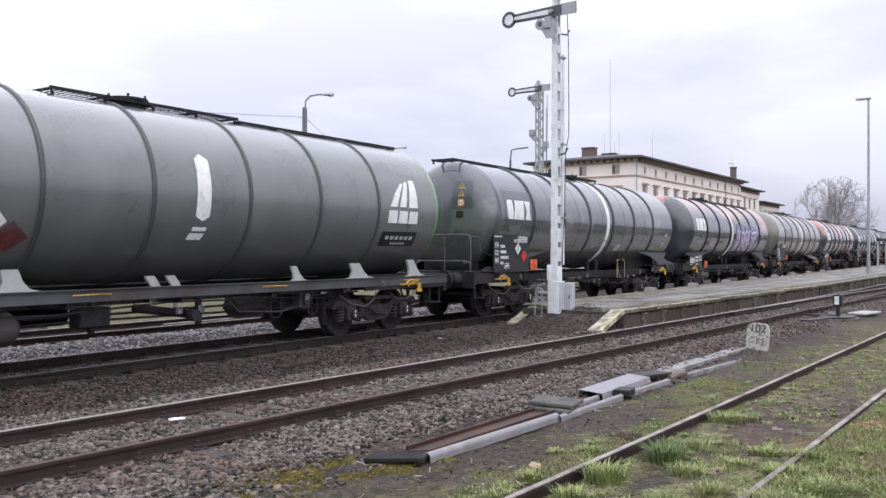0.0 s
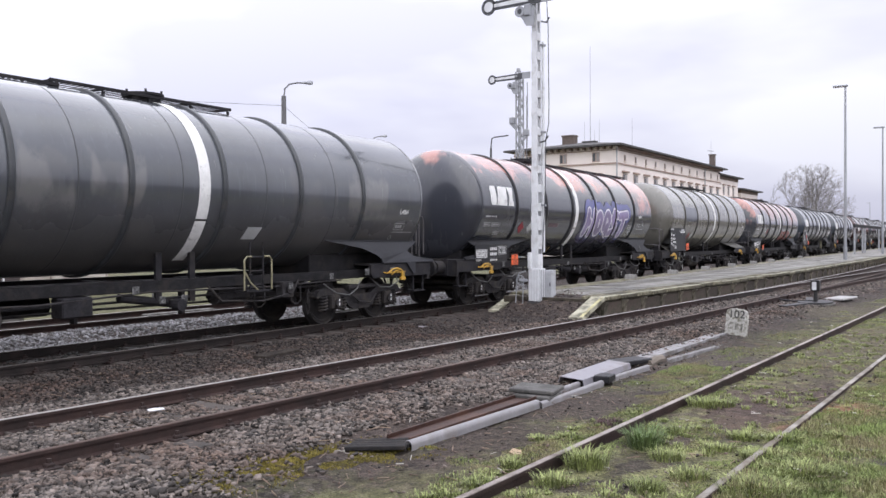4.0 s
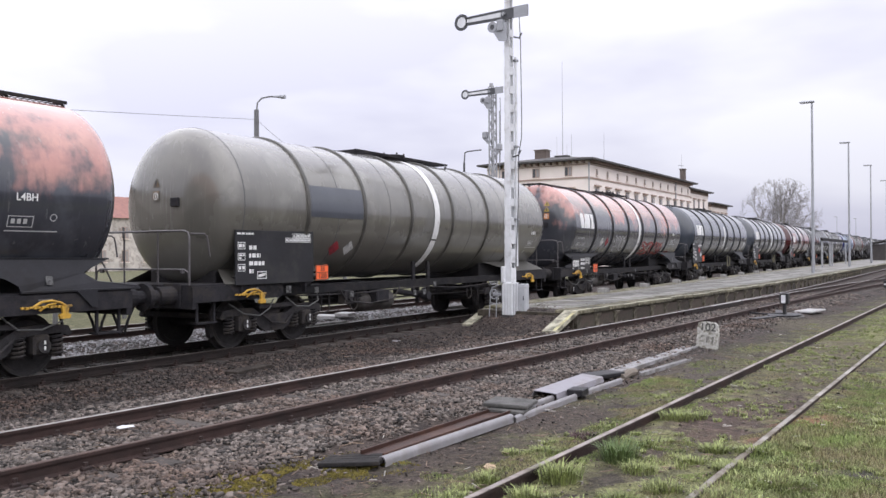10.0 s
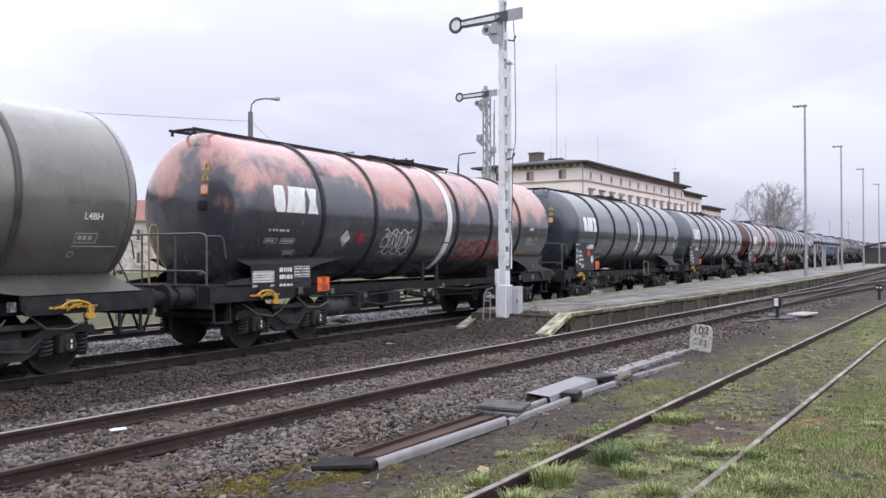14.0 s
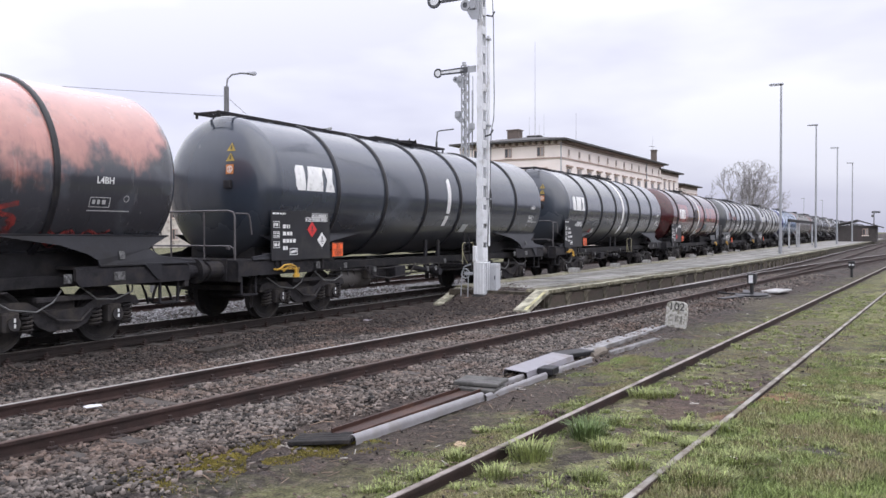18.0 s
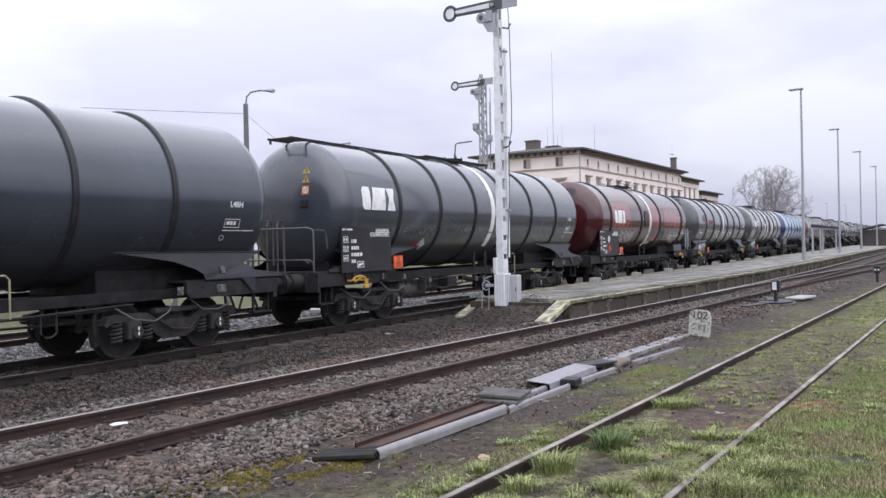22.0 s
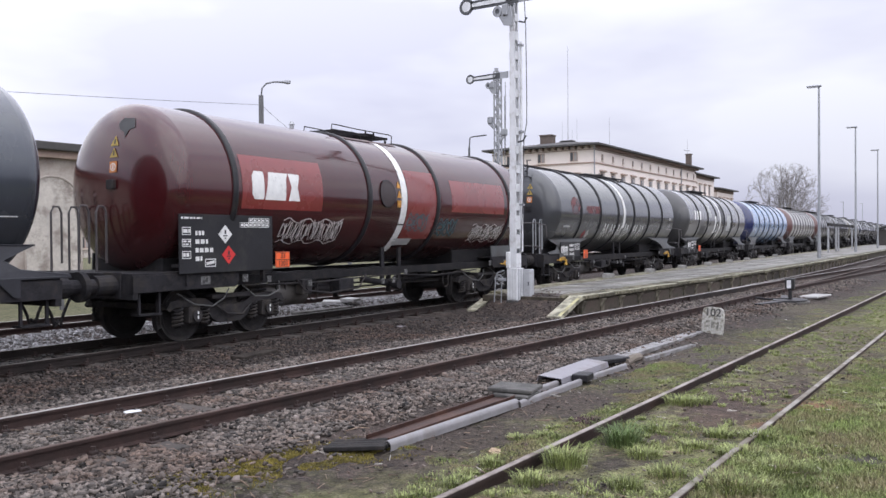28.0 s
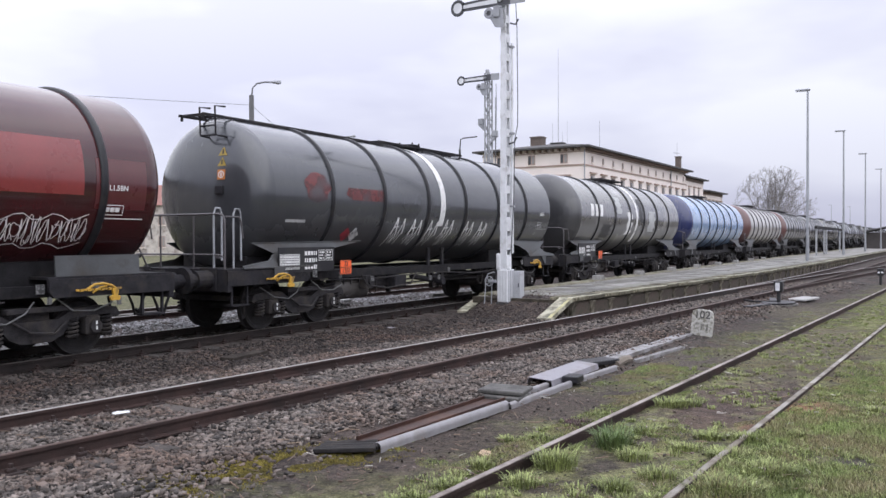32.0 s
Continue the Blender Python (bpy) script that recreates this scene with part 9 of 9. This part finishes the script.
def red_wagon(w, xc, xf, xr, rnd):
    part("red_panel", rect(bmesh.new(), xc - 5.25, xc - 2.98, -0.36, 0.64, 0.004), M_PANEL_RED, w, "bright red repainted panel")
    part("red_panel", rect(bmesh.new(), xc + 0.15, xc + 1.45, -1.0, 0.72, 0.004), M_PANEL_RED, w, "bright red repainted panel")
    part("red_panel", rect(bmesh.new(), xr - 1.55, xr - 0.62, -0.45, 0.32, 0.004), M_PANEL_DIM, w, "dull red repainted panel")
    part("red_panel", rect(bmesh.new(), xc + 2.2, xc + 5.16, -0.25, 0.58, 0.004), M_PANEL_RED, w, "bright red repainted panel")
    bm = bmesh.new()
    for k in range(24):
        a0, a1 = 2 * math.pi * k / 24, 2 * math.pi * (k + 1) / 24
        v = []
        for r, a in ((0.31, a0), (0.31, a1), (0.285, a1), (0.285, a0)):
            v.append(bm.verts.new(on_tank(xc - 0.68 + r * math.cos(a), 0.1 + r * math.sin(a), 0.03)))
        bm.faces.new(v)
    h = part("side_hatch", bm, M_RING, w, "round side hatch")
    bm = bmesh.new()
    for r0, r1 in ((0.0, 0.14), (0.14, 0.29)):
        for k in range(24):
            a0, a1 = 2 * math.pi * k / 24, 2 * math.pi * (k + 1) / 24
            q = ((r0, a0), (r1, a0), (r1, a1), (r0, a1)) if r0 else ((r1, a0), (r1, a1), (0, 0))
            bm.faces.new([bm.verts.new(on_tank(xc - 0.68 + r * math.cos(a), 0.1 + r * math.sin(a), 0.02)) for r, a in q])
    part("hatch_cover", bm, mat("dull_hatch_grey", (0.038, 0.027, 0.028), 0.5, 0, 0.2, 4, 0.1, 40), h)
    for k, hh in enumerate((0.32, 0.10)):
        part("warning_triangle", strip(bmesh.new(), [(hh - 0.08, xc - 0.30, xc - 0.12), (hh + 0.09, xc - 0.215, xc - 0.205)], 0.009), M_SIGN_WORN, w, "yellow warning triangle")
    part("orange_sign", rect(bmesh.new(), xc - 0.29, xc - 0.13, -0.20, -0.04, 0.009), M_SIGN_WORN, w, "orange square warning sign")
    part("white_tag", scribble(xc - 4.05, xc - 2.2, -1.05, -0.52, 0.013, rnd, 17), M_CHALK, w, "white scribbled graffiti tag")
    part("white_tag", scribble(xc + 3.5, xc + 5.3, -1.08, -0.55, 0.013, rnd, 17), M_CHALK, w, "white scribbled graffiti tag")
    part("teal_tag", scribble(xc + 0.25, xc + 1.15, -0.72, -0.35, 0.035, rnd, 4), M_TEAL, w, "teal scribbled graffiti tag")
    part("teal_tag", scribble(xc + 1.7, xc + 2.6, -0.85, -0.45, 0.035, rnd, 4), M_TEAL, w, "dull scribbled graffiti tag")
    part("number_patch", rect(bmesh.new(), xc + 0.02, xc + 0.75, -1.18, -0.98), M_PATCH, w, "pale lettered patch")
    bm = bmesh.new()
    def xh(y, z):
        q = min(1.0, math.hypot(y, z - Z_TANK) / R_TANK)
        return xf + 0.52 * (1 - (1 - q ** 2.25) ** (1 / 2.25)) - 0.01
    bm.faces.new([bm.verts.new((xh(a, b), a, b)) for a, b in ((-0.18, 3.66), (-0.30, 3.60), (-0.33, 3.50), (-0.40, 3.64), (-0.52, 3.68), (-0.46, 3.84), (-0.20, 3.86), (-0.12, 3.76))])
    part("dark_patch", bm, M_BLACK, w, "dark scuffed patch on the tank end")
    bm = bmesh.new()
    tube(bm, (xc - 2.2, 0, Z_TANK + R_TANK - 0.05), (xc - 2.2, 0, Z_TANK + R_TANK + 0.11), 0.05, 10)
    tube(bm, (xc - 2.2, 0, Z_TANK + R_TANK + 0.11), (xc - 2.2, 0, Z_TANK + R_TANK + 0.18), 0.07, 10, 0.03)
    part("vent_valve", bm, M_GALV, w)
    bm = bmesh.new()
    z = Z_TANK + R_TANK + 0.30
    for y in (-0.40, 0.40):
        bent(bm, [(xc - 1.32, y, z - 0.20), (xc - 1.30, y, z - 0.10), (xc - 1.12, y, z - 0.10), (xc - 0.3, y, z - 0.12), (xc + 0.95, y, z - 0.12), (xc + 1.08, y, z - 0.14), (xc + 1.06, y, z - 0.34)], 0.012, 6)
    part("top_rail", bm, M_STEEL_DARK, w)
    part("spill_pan", rect(bmesh.new(), xc - 1.15, xc + 0.95, 1.68, 1.86, 0.012), M_PAN, w, "dull grey-red spill pan")


def red_spots(w, xc, xf, xr, rnd):
    part("red_stain", strip(bmesh.new(), [(0.16 + 0.31 * math.sin(a), xc - 5.35 - (0.40 + 0.04 * math.sin(5 * a)) * math.cos(a), xc - 5.35 + (0.40 + 0.05 * math.cos(7 * a)) * math.cos(a)) for a in [math.radians(-88 + 11 * k) for k in range(17)]], 0.006), M_SPRAY_RED, w, "faded red spray stain")
    part("red_stain", strip(bmesh.new(), [(-0.06, xc - 4.2, xc - 2.95), (0.06, xc - 4.4, xc - 2.9), (0.2, xc - 4.3, xc - 3.0)], 0.004), M_SPRAY_RED, w, "faded red spray stain")
    flat_signs(w, xc - 4.15, -0.85, True, 0.30)
    bm = bmesh.new()
    for k, gx in enumerate((-2.25, -1.49, -0.69, 0.08, 1.2, 2.0)):
        x = xc + gx - 0.16
        top = -0.40 - 0.02 * (k % 3)
        stroke(bm, [(x, top - 0.42), (x + 0.12, top)], 0.045)
        stroke(bm, [(x + 0.12, top), (x + 0.20, top - 0.40)], 0.04)
        stroke(bm, [(x + 0.30, top - 0.40), (x + 0.42, top - 0.02)], 0.04)
        stroke(bm, [(x + 0.42, top - 0.02), (x + 0.48, top - 0.42)], 0.045)
        stroke(bm, [(x + 0.02, top - 0.24), (x + 0.26, top - 0.22)], 0.03)
        for j in range(7):
            dx = x + 0.07 * j + rnd.uniform(-0.02, 0.02)
            stroke(bm, [(dx, top - 0.40), (dx - 0.10, top - rnd.uniform(0.55, 0.80))], 0.016)
    part("white_tag", bm, M_CHALK, w, "row of white sprayed strokes")
    part("small_lettering", rect(bmesh.new(), xc - 6.25, xc - 5.65, -0.58, -0.52), M_CHALK_DIM, w)
    # end ladder under the walkway
    bm = bmesh.new()
    z = Z_TANK + R_TANK
    for y in (-0.55, -0.15):
        bent(bm, [(xf + 0.15, y, z + 0.16), (xf - 0.12, y, z + 0.14), (xf - 0.10, y, z - 0.40), (xf + 0.25, y, z - 0.42)], 0.02, 6)
    for zz in (-0.05, -0.22, -0.40):
        tube(bm, (xf - 0.10, -0.55, z + zz), (xf - 0.10, -0.15, z + zz), 0.018, 6)
    part("end_ladder", bm, M_STEEL_DARK, w)


def red_tag(w, xc, xf, xr, rnd):
    part("red_tag", scribble(xr - 6.3, xr - 3.2, -1.08, -0.52, 0.075, rnd, 7), M_TAG_RED, w, "red scribbled graffiti tag")
    part("red_tag", scribble(xr - 2.7, xr - 1.5, -1.22, -0.98, 0.05, rnd, 6), M_TAG_RED, w, "red scribbled graffiti tag")
    part("grey_tag", scribble(xc - 2.6, xc - 1.4, -0.9, -0.3, 0.03, rnd, 6), M_CHALK_DIM, w, "grey scribbled graffiti tag")
    flat_signs(w, xc - 4.05, -0.55, False, 0.55)


def pale_wagon_marks(w, xc, xf, xr, rnd):
    for x0, x1, h0, h1, m in ((-1.35, -0.75, -0.75, 0.2, M_CHALK), (0.25, 0.75, -0.2, 0.85, M_SOOTY_PATCH), (-4.3, -3.3, -0.9, -0.35, M_SOOTY_PATCH), (1.6, 2.5, -0.6, 0.3, M_PATCH), (-2.7, -2.1, 0.1, 0.8, M_PATCH)):
        rows = [(h0 + (h1 - h0) * k / 8, xc + x0 + 0.10 * math.sin(k * 1.7 + x0), xc + x1 + 0.12 * math.sin(k * 2.3 + x1)) for k in range(9)]
        part("painted_patch", strip(bmesh.new(), rows, 0.005), m, w, "uneven painted-over patch")
    bm = bmesh.new()
    for k in range(3):
        strip(bm, [(-0.05, xc - 5.7 + 0.5 * k, xc - 5.4 + 0.5 * k), (0.4, xc - 5.62 + 0.5 * k, xc - 5.3 + 0.5 * k)])
    part("owner_mark", bm, M_CHALK, w, "white painted owner's mark in plain shapes")


SADDLES = {}
for key, m in (("dark", mat("dark_slate_saddle", (0.020, 0.020, 0.024), 0.55, 0, 0.3, 3, 0.1, 40, (0.017, 0.016, 0.017), 0.4, spec=0.25)), ("grey", M_STEEL_GREY), ("short", M_STEEL_GREY), ("olive", mat("olive_grey_saddle", (0.075, 0.072, 0.064), 0.5, 0, 0.2, 2, 0.1, 40, (0.06, 0.055, 0.05), 0.35)), ("slate", mat("slate_saddle", (0.026, 0.0265, 0.032), 0.5, 0, 0.25, 2, 0.1, 40, (0.018, 0.018, 0.021), 0.4, spec=0.3)), ("pale", M_SADDLE)):
    SADDLES[key] = [[link_bm("saddle", saddle_mesh(s, y, {"olive": "low", "short": "short"}.get(key, "arched")), m) for y in (-1, 1)] for s in (-1, 1)]
SIX = [-4.85, -2.92, -0.98, 0.95, 2.90, 4.82]
DIA = [(1.28, 0.62, M_CHALK, None), (1.62, 0.42, M_RED, M_BLACK)]
DIA2 = [(1.28, 0.62, M_RED, M_BLACK), (1.62, 0.40, M_CHALK, None)]
DIA3 = [(1.02, 0.66, M_CHALK, None), (1.10, 0.30, M_RED, M_BLACK)]
BOARD_STD = (-7.04, -5.12)
SPECS = [
    dict(label="grey-green tank wagon with a bright green rear end", tank=T_GREEN_GREY, tail=T_GREEN, tail_label="bright green tank end", hoops=[-4.6, -2.76, -0.96, 1.03, 2.83, 4.62], frame=True, hoop_me=ME_HOOP_THIN, saddle_me=SADDLES["dark"], walk=[(-1.95, 1.8, 0.07), (1.8, 6.7, 0.02)], dome=-0.4, extras=[green_grey_marks], railing=("plain",), rear=0.75),
    dict(label="slate grey tank wagon with white band and black lettering board", tank=T_SLATE, sign_ground=M_PANEL_BLUE, hoops=[-4.91, -2.96, -1.08, 0.80, 2.72, 4.64], band=(0.36, -1.02, 1.5), logo=(-6.44, -0.08), board=(*BOARD_STD, DIA), signs=True, seams=True, hoop_me=ME_HOOP_SLATE, saddle_me=SADDLES["slate"], walk=[(-7.35, -1.5, 0.01), (-1.65, 2.05, 0.07)], ladder=1.65, tailmark=True, tail_h=-0.4, dim=True, railing=("plain",), extras=[lambda w, xc, xf, xr, rnd: part("dark_panel", rect(bmesh.new(), xc - 6.55, xc - 4.9, -0.22, 0.72, 0.004), M_PANEL_BLUE, w, "dark painted-out panel")]),
    dict(label="black and faded orange tank wagon with a purple graffiti piece", tank=T_BLACK_ORANGE, head=T_BLACK_END, head_label="sooty black tank end", hoops=[-4.78, -2.87, -0.93, 0.92, 2.84, 4.79], band=(-0.60, -1.02, 1.5), logo=(-6.3, -0.02), framemark=-6.9, saddle_me=SADDLES["dark"], walk=[(-2.15, -0.75, 0.07), (-0.75, 6.85, 0.03)], tailmark=True, tail_x=0.65, dim=True, railing=("hoops",), extras=[graffiti, faint_board_text(-6.5, -0.35)], dome=-1.6),
    dict(label="olive grey tank wagon with a white band and a dark patch", tank=T_OLIVE, hoops=[-4.84, -2.92, -1.02, 0.94, 2.90, 4.78], band=(0.15, -1.02, 1.45), board=(-6.8, -4.62, []), signs="dull", seams=True, hoop_me=ME_HOOP_OLIVE, saddle_me=SADDLES["olive"], walk=[(-1.7, 2.65, 0.08)], tailmark=True, tail_h=-0.4, dim=True, railing=("plain",), extras=[olive_patches]),
    dict(label="faded orange and black tank wagon with a white band", tank=T_ORANGE_BLACK, hoops=[-4.9, -3.0, -1.1, 0.8, 2.76, 4.68], band=(0.36, -1.02, 1.45), logo=(-6.41, -0.07), framemark=-6.9, signs=True, saddle_me=SADDLES["dark"], walk=[(-7.35, -1.5, 0.01), (-1.65, 2.3, 0.07)], tailmark=True, tail_x=0.65, dim=True, railing=("plain", "yellow"), extras=[red_tag, faint_board_text(-6.5, -0.45)]),
    dict(label="clean anthracite tank wagon with a black lettering board", tank=T_ANTHRACITE, hoops=[-4.89, -2.95, -0.99, 0.92, 2.85, 4.74], logo=(-6.36, -0.06), board=(*BOARD_STD, DIA2), signs=True, saddle_me=SADDLES["slate"], walk=[(-7.35, -1.5, 0.01), (-1.65, 2.1, 0.07)], ladder=1.5, tailmark=True, railing=("plain",), extras=[stripe_only]),
    dict(label="anthracite tank wagon with white band and black lettering board", tank=T_ANTHRACITE2, hoops=[-4.78, -2.87, -0.95, 0.94, 2.82, 4.82], band=(0.12, -0.72, 1.45), logo=(-6.34, -0.10), board=(*BOARD_STD, []), signs=True, saddle_me=SADDLES["slate"], walk=[(-7.35, -1.5, 0.01), (-1.65, 2.1, 0.07)], ladder=1.3, tailmark=True, railing=("plain", "hoops"), extras=[lambda w, xc, xf, xr, rnd: flat_signs(w, xc - 3.75, -0.95, True, 0.3), lambda w, xc, xf, xr, rnd: part("rubbed_tag", scribble(xc - 4.6, xc - 1.4, -0.78, -0.48, 0.03, rnd, 9), M_RUBBED, w, "rubbed-out grey graffiti")]),
    dict(label="dark red tank wagon with a white band and wide hoops", tank=T_DARK_RED, hoops=[-5.42, -1.36, 1.53, 5.5], hoop_me=ME_HOOP_WIDE, band=(0.0, -0.95, 1.45), logo=(-5.0, -0.18), board=(-6.64, -4.40, DIA3), signs="near", saddle_me=SADDLES["short"], walk=[(-1.2, 1.0, 0.09)], tailmark=True, railing=("hoops",), extras=[red_wagon]),
    dict(label="grey tank wagon with a white band and sprayed white strokes", tank=T_GREY, hoops=SIX, band=(-0.28, -0.42, 1.45), framemark=-6.4, signs=True, saddle_me=SADDLES["grey"], walk=[(-7.35, -1.3, 0.01), (-1.5, 2.8, 0.07)], tailmark=True, dim=True, railing=("tall", "pale"), extras=[red_spots]),
    dict(label="pale grey tank wagon with a dark front end", tank=T_PALE, head=T_SOOT, hoops=SIX, band=(-0.1, -0.75, 1.45), framemark=-6.6, saddle_me=SADDLES["grey"], walk=[(-1.5, 1.5, 0.14)], railing=("plain",), extras=[pale_wagon_marks]),
    dict(label="pale blue tank wagon with a dark blue front end", tank=T_BLUE, head=T_BLUE_DARK, head_label="dark blue tank end", hoops=SIX, saddle_me=SADDLES["grey"], walk=[(-1.5, 1.5, 0.14)], railing=("plain",)),
    dict(label="cream grey tank wagon with a faded red front end", tank=T_CREAM, head=T_RED_END, head_label="faded red tank end", hoops=[-5.6, -4.0, -2.4, -0.8, 0.8, 2.4, 4.0, 5.6], saddle_me=SADDLES["grey"], walk=[(-1.5, 1.5, 0.14)], railing=("plain",)),
    dict(label="cream grey tank wagon with a dull red front end", tank=T_PALE, head=T_RED_END, head_label="dull red tank end", hoops=[-5.6, -4.0, -2.4, -0.8, 0.8, 2.4, 4.0, 5.6], saddle_me=SADDLES["grey"], walk=[(-5.5, 1.5, 0.14)], railing=("plain",)),
]
FAR = [(T_SLATE, "slate grey tank wagon far down the train", "slate"), (T_SOOT, "sooty dark tank wagon far down the train", "dark"), (T_OLIVE, "olive grey tank wagon far down the train", "olive"), (T_ANTHRACITE2, "anthracite tank wagon far down the train", "slate")]
for i in range(len(BOUNDS) - 1):
    if i < len(SPECS):
        tank_wagon(i, SPECS[i])
    else:
        tk, lb, sk = FAR[i % 4]
        tank_wagon(i, dict(label=lb, tank=tk, hoops=SIX, saddle_me=SADDLES[sk], walk=[(-2.5, 2.0, 0.14)], railing=("plain",)))


def motions():
    """The train rolls in and slowly loses speed; each wagon keeps its place in it, and its wheels turn."""
    turns = []
    for k in range(215):
        t = min(32.0, k * 0.15)
        turns.append((t, Matrix.Translation((0, 0, AXLE_R)), Matrix.Rotation(-travelled(t) * 1.003 / AXLE_R, 4, "Y")))
    for i, (w, x0, wheelsets) in enumerate(wagons):
        walk(w, [(t, rail_pose(x0 - travelled(t))) for t in range(0, 33)])
        if i < 12:
            for ws in wheelsets:
                at = Matrix.Translation((ws.location.x, 0, 0))
                walk(ws, [(t, at @ up @ turn) for t, up, turn in turns])


motions()
